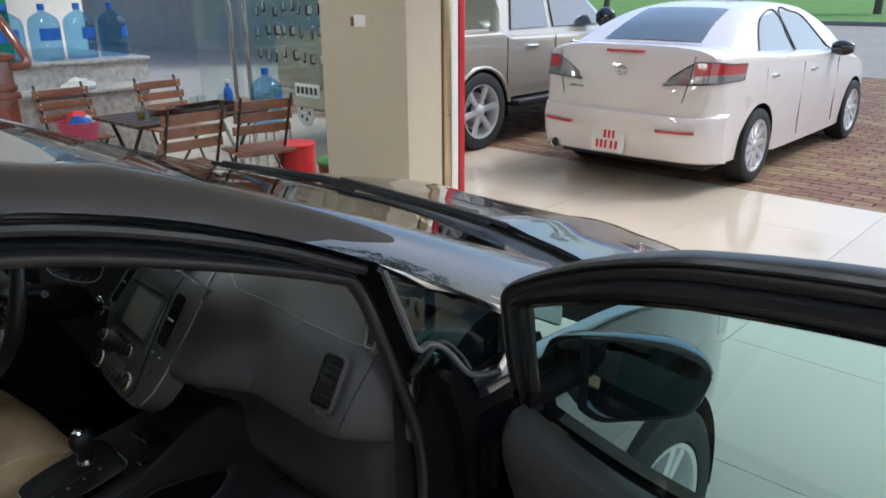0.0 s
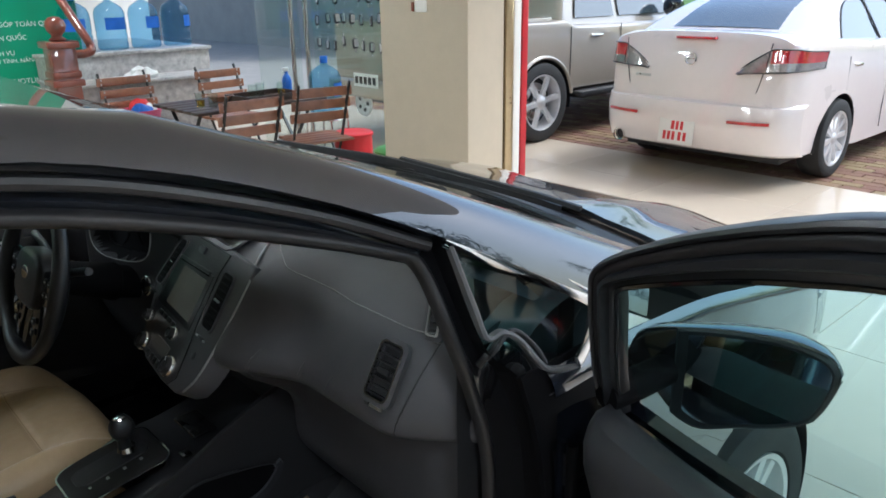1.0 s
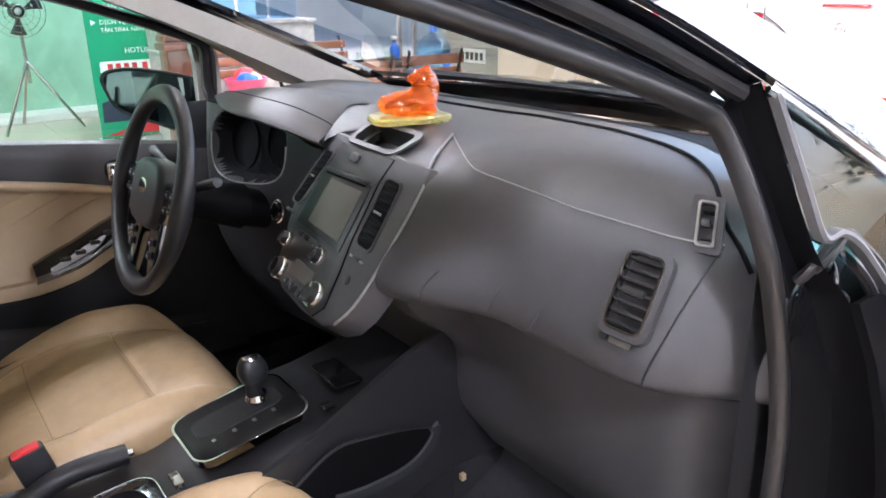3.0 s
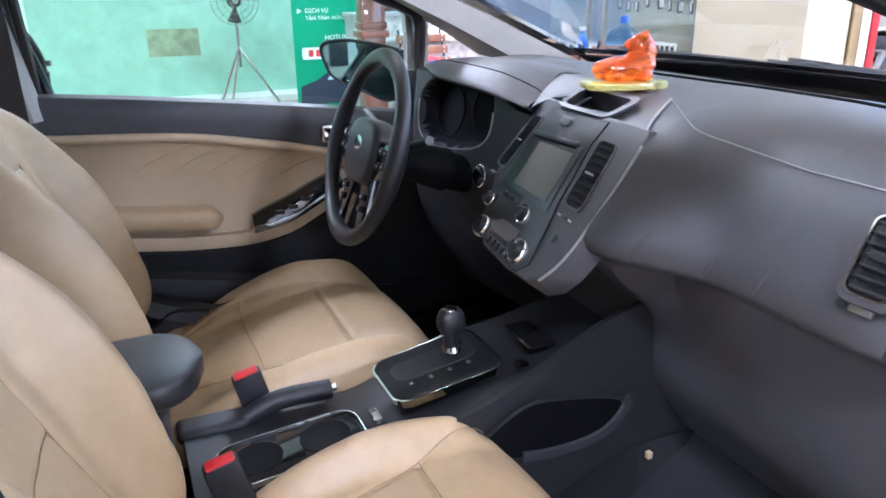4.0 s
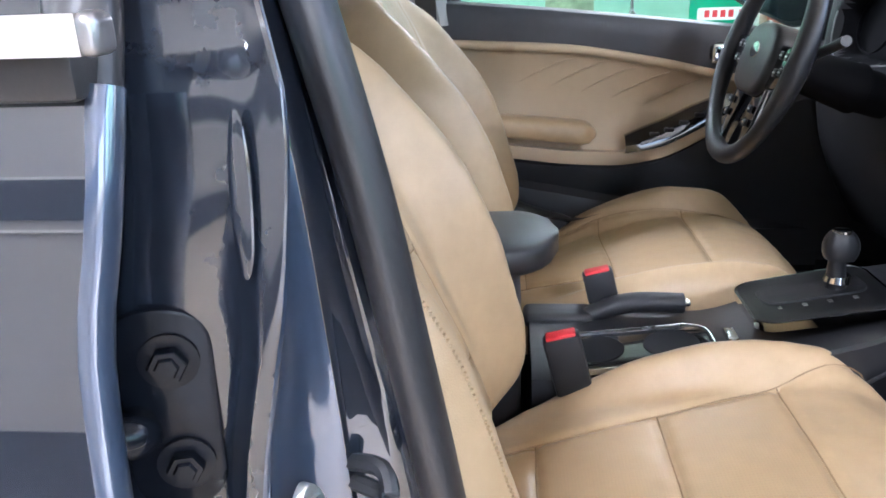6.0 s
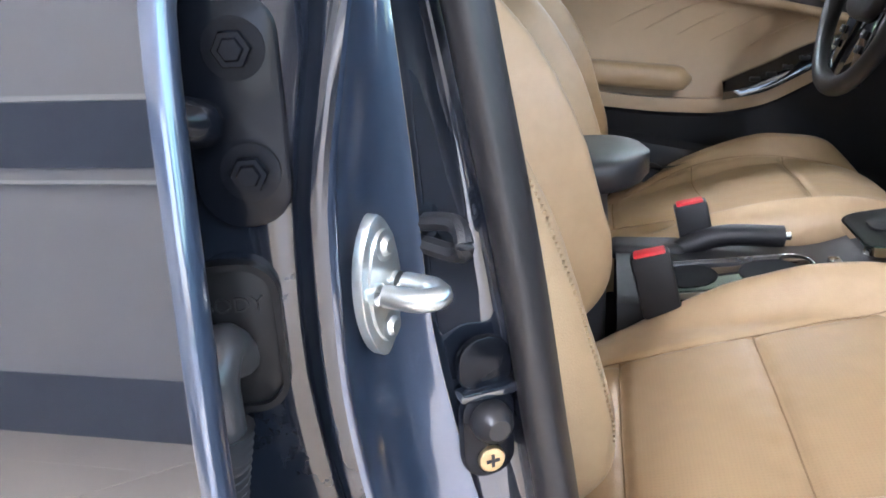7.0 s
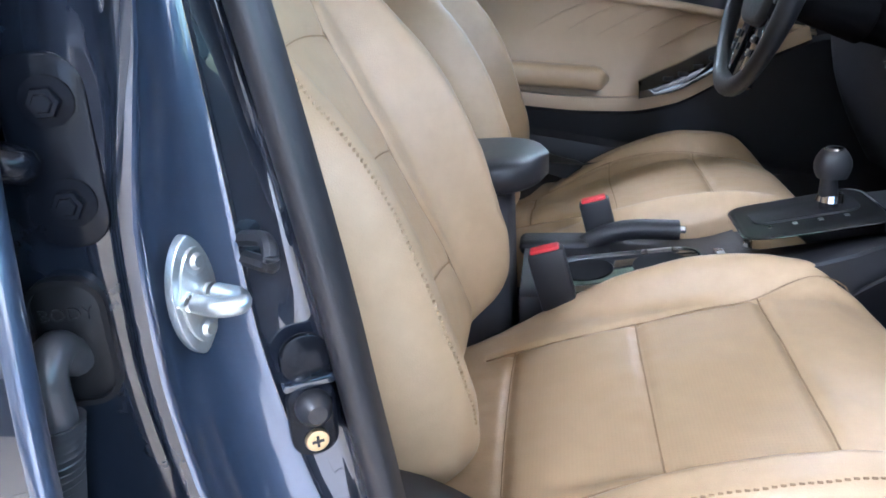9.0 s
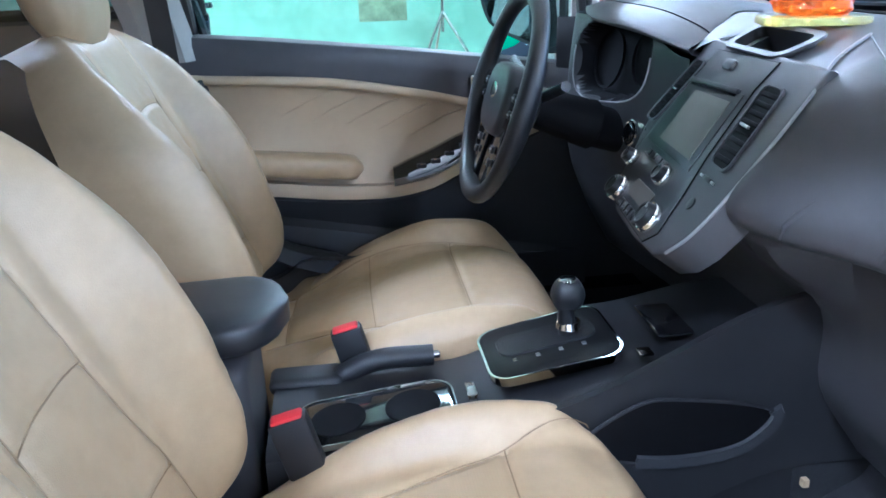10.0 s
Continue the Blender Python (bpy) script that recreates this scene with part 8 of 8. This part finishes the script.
part("rear_bumper", box((-0.85, -0.14, 0.48), (0.85, 0.05, 0.66), 0.04, 3), GREY_PAINT, truck)
pl_ob = part("number_plate", box((-0.36, -0.155, 0.60), (0.02, -0.1405, 0.73), 0.004), WALL_WHITE, truck, "white number plate with dark bars")
for k in range(5):
    part("bar", box((-0.33 + 0.07 * k, -0.158, 0.63), (-0.285 + 0.07 * k, -0.1545, 0.70)), BLACK, pl_ob)
part("underbody", box((-0.7, 0.3, 0.36), (0.7, 5.0, 0.56), 0.02), BLACK, truck)
spare = part("spare_wheel", lathe([(0.0, -0.02), (0.03, -0.022), (0.04, -0.01), (0.10, -0.012), (0.115, -0.02), (0.13, -0.015), (0.135, 0.0)], 28, "y", (-0.34, -0.05, 0.42)), ALLOY, truck, "silver spare wheel below the bumper")
for k in range(5):
    a = 2 * math.pi * k / 5
    part("slot", lathe([(0.0, -0.004), (0.02, -0.003), (0.022, 0.002)], 14, "y", (-0.34 + 0.07 * math.cos(a), -0.062, 0.42 + 0.07 * math.sin(a))), BLACK, spare)

# ---- the tea table, chairs and clutter by the steps ----
def wood_material(name, colour, tint):
    m = material(name, colour, rough=0.42, scale=14, vary=0.18, tint=tint, coat=0.25)
    return m


SLAT = wood_material("red_brown_varnished_slats", (0.22, 0.085, 0.045), (0.30, 0.125, 0.065))
DARK_WOOD = material("dark_tray_wood", (0.05, 0.028, 0.02), rough=0.4, scale=20, vary=0.25)
IRON = material("black_painted_iron", (0.02, 0.019, 0.018), rough=0.4, scale=90, vary=0.2)
PINK = material("pink_plastic", (0.6, 0.09, 0.2), rough=0.4)
BLUE_PLASTIC = material("blue_label_film", (0.02, 0.12, 0.5), rough=0.4)
WATER_BLUE = glass("blue_bottle_plastic", (0.5, 0.72, 0.88), rough=0.1)
PAPER = material("white_paper", (0.75, 0.74, 0.72), rough=0.8)


def folding_chair(at, label):
    ch = thing("folding_chair", label, "chair", at, group="chairs round the tea table")
    # two crossed frames of flat iron, three back slats, four seat slats
    for s in (-0.2, 0.2):
        part("back_leg", sweep([Vector((s, 0.22, 0.0)), Vector((s, -0.02, 0.44)), Vector((s, -0.20, 0.88))], [(-0.006, -0.011), (0.006, -0.011), (0.006, 0.011), (-0.006, 0.011)], up=(0, 1, 0)), IRON, ch)
        part("front_leg", sweep([Vector((s * 0.9, -0.22, 0.0)), Vector((s * 0.9, 0.20, 0.45))], [(-0.006, -0.011), (0.006, -0.011), (0.006, 0.011), (-0.006, 0.011)], up=(0, 1, 0)), IRON, ch)
    part("foot_bar", tube([(-0.2, 0.2, 0.04), (0.2, 0.2, 0.04)], 0.006, 6), IRON, ch)
    part("cross_bar", tube([(-0.18, -0.19, 0.04), (0.18, -0.19, 0.04)], 0.006, 6), IRON, ch)
    for k in range(5):
        y = -0.15 + 0.085 * k
        part("seat_slat", box((-0.225, y - 0.036, 0.435), (0.225, y + 0.036, 0.455), 0.004), SLAT, ch)
    for k in range(3):
        z = 0.62 + 0.095 * k
        y = -0.02 - 0.18 * (z - 0.44) / 0.44 + 0.016
        part("back_slat", box((-0.235, y - 0.009, z - 0.034), (0.235, y + 0.009, z + 0.034), 0.004), SLAT, ch)
        for s in (-0.2, 0.2):
            for dz in (-0.019, 0.019):
                part("stud", lathe([(0.009, 0.0), (0.007, 0.004), (0, 0.006)], 8, "y", (s, y + 0.008, z + dz)), SATIN, ch)
                part("stud", lathe([(0.009, 0.0), (0.007, -0.004), (0, -0.006)], 8, "y", (s, y - 0.009, z + dz)), SATIN, ch)
    return ch


# the backs of two chairs face the car, two more stand across the table
first = folding_chair(pose(-3.26, 2.51, 0, 0, 0, -272), "folding chair with red-brown wooden slats on black iron")
copy_thing(first, pose(-3.42, 3.2, 0, 0, 0, -280))
copy_thing(first, pose(-5.04, 2.47, 0, 0, 0, -86))
copy_thing(first, pose(-4.92, 3.28, 0, 0, 0, -84))

table = thing("folding_table", "low folding table with dark slats on iron legs", "table", pose(-3.92, 2.86, 0, 0, 0, 2))
for k in range(6):
    x = -0.30 + 0.12 * k
    part("top_slat", box((x - 0.057, -0.55, 0.70), (x + 0.057, 0.55, 0.722), 0.004), DARK_WOOD, table)
for s in (-0.48, 0.48):
    part("leg", sweep([Vector((-0.28, s, 0.0)), Vector((0.26, s, 0.70))], [(-0.006, -0.012), (0.006, -0.012), (0.006, 0.012), (-0.006, 0.012)], up=(0, 1, 0)), IRON, table)
    part("leg", sweep([Vector((0.28, s * 0.94, 0.0)), Vector((-0.26, s * 0.94, 0.70))], [(-0.006, -0.012), (0.006, -0.012), (0.006, 0.012), (-0.006, 0.012)], up=(0, 1, 0)), IRON, table)
tray_ob = thing("tea_tray", "dark wooden tea tray on the table", "tray", pose(-3.84, 3.02, 0.722, 0, 0, 6))
part("board", box((-0.16, -0.24, 0), (0.16, 0.24, 0.012), 0.004), DARK_WOOD, tray_ob)
for lo, hi in (((-0.17, -0.25, 0.0), (-0.155, 0.25, 0.05)), ((0.155, -0.25, 0.0), (0.17, 0.25, 0.05)), ((-0.155, -0.25, 0.0), (0.155, -0.235, 0.05)), ((-0.155, 0.235, 0.0), (0.155, 0.25, 0.05))):
    part("side", box(lo, hi, 0.003), DARK_WOOD, tray_ob)
TEA = solid_glass("tea", (0.85, 0.55, 0.08))


def tumbler(at, full, label):
    g = thing("drinking_glass", label, "glass", at, group="glasses on the tea table")
    part("glass", lathe([(0.0, 0.004), (0.028, 0.004), (0.03, 0.0), (0.036, 0.105), (0.034, 0.105), (0.027, 0.010), (0.0, 0.010)], 20), CLEAR, g)
    if full:
        part("tea", lathe([(0.0, 0.011), (0.026, 0.011), (0.0295, 0.055), (0.0, 0.055)], 18), TEA, g, "pale yellow tea")


for gx, gy, full in ((-3.80, 2.47, True), (-3.84, 2.92, False), (-3.90, 3.02, False), (-3.82, 3.16, True), (-3.72, 2.53, False)):
    tumbler(pose(gx, gy, 0.735 if gy > 2.8 else 0.7225), full, "clear tumbler half full of pale tea" if full else "empty clear tumbler turned upside down")
dish = thing("pastry_dish", "brown basket dish of dried tea on the table", "dish", pose(-3.98, 2.72, 0.722))
part("bowl", lathe([(0.0, 0.004), (0.06, 0.004), (0.10, 0.045), (0.095, 0.047), (0.055, 0.012), (0.0, 0.012)], 24), SLAT, dish)


def water_bottle(at, label, group="water bottles"):
    """A twenty-litre bottle with ribs, shoulder, neck and label."""
    b = thing("water_bottle", label, "bottle", at, group=group)
    prof = [(0.0, 0.0), (0.12, 0.0), (0.134, 0.015), (0.135, 0.06), (0.128, 0.075), (0.135, 0.09), (0.135, 0.14), (0.128, 0.155), (0.135, 0.17), (0.135, 0.29), (0.132, 0.33), (0.115, 0.37), (0.07, 0.405), (0.032, 0.425), (0.028, 0.43), (0.028, 0.47)]
    part("shell", lathe(prof, 28), WATER_BLUE, b).visible_shadow = False
    part("cap", lathe([(0.0, 0.495), (0.028, 0.495), (0.031, 0.485), (0.031, 0.445), (0.029, 0.44)], 20), BLUE_PLASTIC, b, "blue cap")
    rows = [[Vector((0.1365 * math.cos(a), 0.1365 * math.sin(a), z)) for z in (0.18, 0.285)] for a in span(-0.75, 0.75, 12)]
    part("label_film", grid(rows), BLUE_PLASTIC, b, "blue label")
    return b


for k in range(4):
    water_bottle(pose(-5.90 - 0.02 * k, 2.36 + 0.32 * k, 1.02, 0, 0, -20 + 25 * k), "large clear blue water bottle standing on the granite step")
stand = thing("bottle_stand", "thin steel stand carrying a water bottle", "stand", pose(-3.86, 3.60, 0))
for sx_, sy_ in ((-0.12, -0.12), (0.12, -0.12), (0.12, 0.12), (-0.12, 0.12)):
    part("leg", tube([(sx_ * 1.15, sy_ * 1.15, 0), (sx_, sy_, 0.50)], 0.008, 8), STEEL, stand)
part("ring", tube([(0.15 * math.cos(a), 0.15 * math.sin(a), 0.50) for a in span(0, 2 * math.pi, 25)[:-1]], 0.008, 8, closed=True), STEEL, stand)
part("shelf", lathe([(0.0, 0.50), (0.148, 0.50), (0.148, 0.512), (0.0, 0.512)], 24), BLUE_PLASTIC, stand)
water_bottle(pose(-3.86, 3.60, 0.5125, 0, 0, 40), "large blue water bottle standing on a thin steel stand")

stool = thing("plastic_stool", "round red plastic stool with a bright rim", "stool", pose(-3.507, 3.60, 0))
part("seat", lathe([(0.0, 0.425), (0.10, 0.425), (0.15, 0.432), (0.165, 0.425), (0.165, 0.405), (0.15, 0.40)], 30), RED, stool)
part("skirt", lathe([(0.15, 0.402), (0.155, 0.36), (0.15, 0.03), (0.165, 0.0), (0.155, 0.0), (0.14, 0.03), (0.14, 0.40)], 30), RED, stool)
bin_ob = thing("waste_bin", "low green and brown waste bin beside the column", "bin", pose(-3.16, 3.74, 0))
part("tub", lathe([(0.0, 0.01), (0.12, 0.01), (0.125, 0.0), (0.15, 0.30), (0.145, 0.30), (0.118, 0.02)], 24), BROWN, bin_ob)
part("lid", lathe([(0.155, 0.29), (0.16, 0.31), (0.13, 0.33), (0.0, 0.335)], 24), material("green_plastic", (0.10, 0.3, 0.08), rough=0.5), bin_ob)

basket = thing("plastic_basket", "pink plastic basket filled with red and blue bags", "basket", pose(-4.90, 2.45, 0.457, 0, 0, 10))
part("tub", lathe([(0.0, 0.0), (0.13, 0.0), (0.17, 0.14), (0.175, 0.145), (0.165, 0.145), (0.125, 0.008), (0.0, 0.008)], 24), PINK, basket)
for bx, by, mat_, r in ((-0.06, 0.03, RED, 0.09), (0.06, -0.02, BLUE_PLASTIC, 0.08), (0.0, 0.08, PAPER, 0.06)):
    b2 = bmesh.new()
    bmesh.ops.create_icosphere(b2, subdivisions=3, radius=r)
    for v in b2.verts:
        v.co *= 1 + 0.35 * noise.noise(v.co * 18 + Vector((bx, by, 0)) * 30)
    b2.transform(Matrix.Translation((bx, by, 0.12)))
    part("bag", b2, mat_, basket)
bag = thing("paper_bag", "crumpled white bag lying on the granite step", "bag", pose(-5.42, 2.72, 0.802))
b2 = bmesh.new()
bmesh.ops.create_icosphere(b2, subdivisions=3, radius=0.13)
for v in b2.verts:
    v.co *= 1 + 0.4 * noise.noise(v.co * 14)
    v.co.z = max(0.0, v.co.z * 0.7)
part("sheet", b2, PAPER, bag)

sprayer = thing("spray_bottle", "small blue spray bottle standing on the tea table", "bottle", pose(-3.96, 3.30, 0.7225))
part("bottle", lathe([(0.0, 0.0), (0.035, 0.0), (0.038, 0.01), (0.038, 0.11), (0.03, 0.14), (0.014, 0.16), (0.014, 0.18)], 20), BLUE_PLASTIC, sprayer)
part("nozzle", box((-0.012, -0.03, 0.18), (0.012, 0.02, 0.21), 0.005), PAPER, sprayer)

# newel post with its handrail
newel = thing("newel_post", "carved red-brown wooden newel post with a ball top and handrail", "post", pose(-4.56, 1.80, 0.08))
part("shaft", box((-0.088, -0.088, -0.08), (0.088, 0.088, 1.08), 0.008), BROWN, newel)
for z0, w in ((-0.08, 0.12), (0.80, 0.112), (0.86, 0.10), (1.07, 0.112)):
    part("moulding", box((-w, -w, z0), (w, w, z0 + 0.05), 0.012, 3), BROWN, newel)
part("panel", box((-0.055, -0.092, 0.94), (0.055, 0.092, 1.04), 0.004), BROWN, newel)
part("ball", lathe([(0.0, 1.12), (0.05, 1.12), (0.06, 1.13), (0.035, 1.15), (0.035, 1.16), (0.062, 1.19), (0.072, 1.225), (0.062, 1.26), (0.035, 1.285), (0.0, 1.29)], 26), BROWN, newel)
rail_pts = smooth_path([(-0.02, 0.09, 1.02), (-0.02, 0.18, 1.02), (-0.05, 0.24, 1.06), (-0.2, 0.20, 1.25), (-0.9, 0.12, 1.85), (-1.8, 0.08, 2.55)], 8)
part("handrail", tube(rail_pts, 0.032, 12), BROWN, newel)

# banner
banner = thing("banner", "green standing banner with white lettering and a car picture", "banner", pose(-5.95, 1.96, 0, 0, 0, 90))
GREEN = material("green_banner_print", (0.01, 0.26, 0.13), rough=0.5, scale=5, vary=0.06)
part("sheet", box((-0.45, -0.004, 0.06), (0.45, 0.004, 1.86)), GREEN, banner)
part("foot", box((-0.47, -0.09, 0.0), (0.47, 0.09, 0.06), 0.01), SATIN, banner)
front = pose(0, -0.0045, 0, 90, 0, 0)
for text, x, z, size in (("TRẢ GÓP TOÀN QUỐC", -0.33, 1.275, 0.058), ("TOÀN QUỐC", -0.33, 1.165, 0.055), ("DỊCH VỤ", -0.33, 1.04, 0.052), ("TẬN TÌNH, NĂNG ĐỘNG", -0.33, 0.975, 0.048), ("HOTLINE:", -0.16, 0.80, 0.062)):
    lettering(text, size, front @ Matrix.Translation((x, z, 0)), PAPER, banner, align="LEFT")
for z in (1.275, 1.165, 1.04):
    part("arrow", plate([(-0.40, z - 0.024), (-0.36, z), (-0.40, z + 0.024)], 0.0008, 0, front), PAPER, banner)
part("number_strip", plate([(x + 0.02, y + 0.665) for x, y in rounded(0.80, 0.105, 0.02, 4)], 0.0008, 0, front), PAPER, banner)
for k in range(10):
    bx = -0.32 + 0.068 * k + (0.02 if k > 3 else 0) + (0.02 if k > 6 else 0)
    part("number_bar", plate([(bx, 0.635), (bx + 0.045, 0.635), (bx + 0.045, 0.697), (bx, 0.697)], 0.0008, 0, front @ Matrix.Translation((0, 0, 0.001))), RED, banner)
PRINT_DARK = material("dark_car_print", (0.02, 0.025, 0.05), rough=0.5)
car = [(-0.42, 0.20), (0.40, 0.20), (0.42, 0.34), (0.30, 0.40), (0.12, 0.50), (-0.12, 0.51), (-0.26, 0.42), (-0.41, 0.37)]
part("car_picture", plate(car, 0.0008, 0, front), PRINT_DARK, banner, "plain dark car shape")
part("picture_band", plate([(-0.44, 0.08), (0.44, 0.08), (0.44, 0.24), (-0.1, 0.16)], 0.0008, 0, front @ Matrix.Translation((0, 0, 0.001))), RED, banner)
part("picture_window", plate([(-0.16, 0.42), (0.10, 0.42), (0.06, 0.485), (-0.10, 0.49)], 0.0008, 0, front @ Matrix.Translation((0, 0, 0.001))), material("pale_print", (0.4, 0.5, 0.55), rough=0.5), banner)

# keys hanging on the glass
rack = thing("key_rack", "clear acrylic key board on the glass with rows of hooks", "rack", pose(-3.72, 3.95, 0))
part("board", box((-0.80, 0.004, 0.86), (0.74, 0.012, 2.1)), CLEAR, rack).visible_shadow = False
for k in range(4):
    part("rail", box((-0.80, -0.006, 1.15 + 0.19 * k), (0.74, 0.004, 1.16 + 0.19 * k), 0.002), CLEAR, rack)
key = thing("car_key", "black car key fob on a steel ring", "key", pose(-4.4, 3.94, 1.15), group="keys on the board")
part("fob", plate([(x, y - 0.075) for x, y in rounded(0.048, 0.085, 0.018, 4)], 0.016, 0.004, pose(0, 0.003, 0, 90, 0, 0)), BLACK, key)
part("ring", tube([(0.013 * math.cos(a), 0, -0.025 + 0.017 * math.sin(a)) for a in span(0, 2 * math.pi, 15)[:-1]], 0.0018, 6, closed=True, up=(0, 1, 0)), CHROME, key)
part("blade", box((-0.005, -0.004, -0.15), (0.005, -0.001, -0.105), 0.001), CHROME, key)
part("tag", plate([(x + 0.016, y - 0.07) for x, y in rounded(0.036, 0.062, 0.006, 3)], 0.003, 0, pose(0, -0.012, 0, 90, 0, 0)), SATIN, key)
rng = random.Random(7)
for row in range(4):
    for col in range(8):
        if rng.random() < 0.9 and (row, col) != (0, 0):
            copy_thing(key, pose(-4.4 + 0.125 * col + rng.uniform(-0.03, 0.03), 3.935, 1.16 + 0.19 * row + rng.uniform(-0.03, 0.02), 0, rng.uniform(-16, 16), rng.uniform(-30, 30)))

# standing fan on a tripod by the green wall
fan = thing("standing_fan", "grey standing fan on a tripod, at rest", "fan", pose(-7.3, 1.22, 0, 0, 0, 90))
for a in (90, 210, 330):
    part("leg", tube([(0, 0, 0.66), (0.42 * math.cos(radians(a + 10)), 0.42 * math.sin(radians(a + 10)), 0.0)], 0.016, 8), STEEL, fan)
part("pole", tube([(0, 0, 0.45), (0, 0, 1.05)], 0.018, 10, up=(1, 0, 0)), STEEL, fan)
part("motor", lathe([(0.0, -0.10), (0.06, -0.09), (0.075, 0.0), (0.06, 0.09), (0.0, 0.1)], 20, "y", (0, 0.05, 1.12)), IRON, fan)
for r in (0.06, 0.13, 0.19, 0.245):
    part("guard_ring", tube([(r * math.cos(a), -0.12 + 0.10 * (r / 0.245) ** 2, 1.12 + r * math.sin(a)) for a in span(0, 2 * math.pi, 37)[:-1]], 0.003, 5, closed=True, up=(0, 1, 0)), STEEL, fan)
for k in range(16):
    a = 2 * math.pi * k / 16
    part("guard_wire", tube([(r * math.cos(a), -0.12 + 0.10 * (r / 0.245) ** 2, 1.12 + r * math.sin(a)) for r in (0.05, 0.13, 0.19, 0.245)], 0.002, 4, up=(0, 1, 0)), STEEL, fan)
for k in range(3):
    a = 2 * math.pi * k / 3 + 0.4
    rows = []
    for t in span(0.15, 1.0, 8):
        r = 0.22 * t
        w = 0.33 * (0.5 + 0.5 * t)
        rows.append([Vector((r * math.cos(a + s * w), -0.05 - 0.02 * s, 1.12 + r * math.sin(a + s * w))) for s in (-1, -0.3, 0.4, 1)])
    part("blade", slab(rows, 0.004), IRON, fan)
part("hub", lathe([(0.0, -0.08), (0.03, -0.075), (0.035, -0.04)], 16, "y", (0, 0, 1.12)), SATIN, fan)
# low platform at the foot of the wall
structure("plinth", box((ROOM_L, -2.0, 0), (-7.75, 2.35, 0.07), 0.006), WALL_WHITE, "low pale plinth along the green wall", "plinth")
mark = structure("wall_stain", box((ROOM_L, 0.36, 0.52), (ROOM_L + 0.003, 0.92, 0.82)), material("brown_poster_print", (0.25, 0.3, 0.18), rough=0.6, scale=9, vary=0.5), "faded brown poster on the green wall", "poster", kind="structure")

# floor marker by the car's nose
marker = thing("floor_marker", "red and white arrow sticker on the floor", "sticker", pose(0.0, 4.16, 0.0005))
part("red_point", plate([(-0.26, 0.10), (-0.06, 0.045), (-0.16, -0.03)], 0.002, 0), RED, marker)
part("white_tail", plate([(-0.10, 0.0), (-0.03, 0.04), (0.07, 0.03), (0.01, -0.03)], 0.002, 0), PAPER, marker)

# ---- floor tiles and pavers ----
floor = thing("floor", "polished cream floor tiles with thin joints", "floor", kind="structure")
tile_mesh = finish("tile", box((-0.4985, -0.4985, -0.012), (0.4985, 0.4985, 0.0), 0.0012, 1), MARBLE, False)
tx = 0.31 + 0.5 - 9.0
while tx < 8.0:
    ty = 3.31 + 0.5 - 11.0
    while ty < FRONT + 0.4:
        t = new("tile", tile_mesh)
        t.parent = floor
        t.location = (tx, ty, 0)
        if ty + 0.5 > FRONT:
            t.scale = (1, FRONT - ty + 0.5, 1)
            t.location.y = (FRONT + ty - 0.5) / 2
        ty += 1.0
    tx += 1.0

yard = thing("pavement", "worn red and yellow concrete pavers in the yard", "pavement", kind="structure")
PW, PD = 0.235, 0.118
paver_mesh = finish("paver", box((-PW / 2 + 0.004, -PD / 2 + 0.004, -0.05), (PW / 2 - 0.004, PD / 2 - 0.004, 0.0), 0.006, 1), PAVER, False)
count = 0
rows_n = int(9.5 / PD)
verts, faces = [], []
for r in range(rows_n):
    y = FRONT + 0.004 + PD * (r + 0.5)
    for c in range(int(13.5 / PW)):
        x = -9.0 + PW * (c + (0.5 if r % 2 else 0.0))
        z = random.uniform(-0.004, 0.0)
        if count < 300 and -2.9 < x < 1.0 and y < FRONT + 2.2 and r < 19:
            p = new("paver", paver_mesh)
            p.parent = yard
            p.location, p.rotation_euler = (x, y, z), (random.uniform(-0.01, 0.01), random.uniform(-0.01, 0.01), random.uniform(-0.015, 0.015))
            count += 1
        else:
            k = len(verts)
            a, b = PW / 2 - 0.004, PD / 2 - 0.004
            verts += [(x - a, y - b, z - 0.02), (x + a, y - b, z - 0.02), (x + a, y + b, z - 0.02), (x - a, y + b, z - 0.02), (x - a + 0.006, y - b + 0.006, z), (x + a - 0.006, y - b + 0.006, z), (x + a - 0.006, y + b - 0.006, z), (x - a + 0.006, y + b - 0.006, z)]
            faces += [(k + 4, k + 5, k + 6, k + 7), (k, k + 1, k + 5, k + 4), (k + 1, k + 2, k + 6, k + 5), (k + 2, k + 3, k + 7, k + 6), (k + 3, k, k + 4, k + 7)]
me = bpy.data.meshes.new("paver_field")
me.from_pydata(verts, [], faces)
me.materials.append(PAVER)
field = new("paver_field", me)
field.parent = yard
tagged(field, kind="stuff")
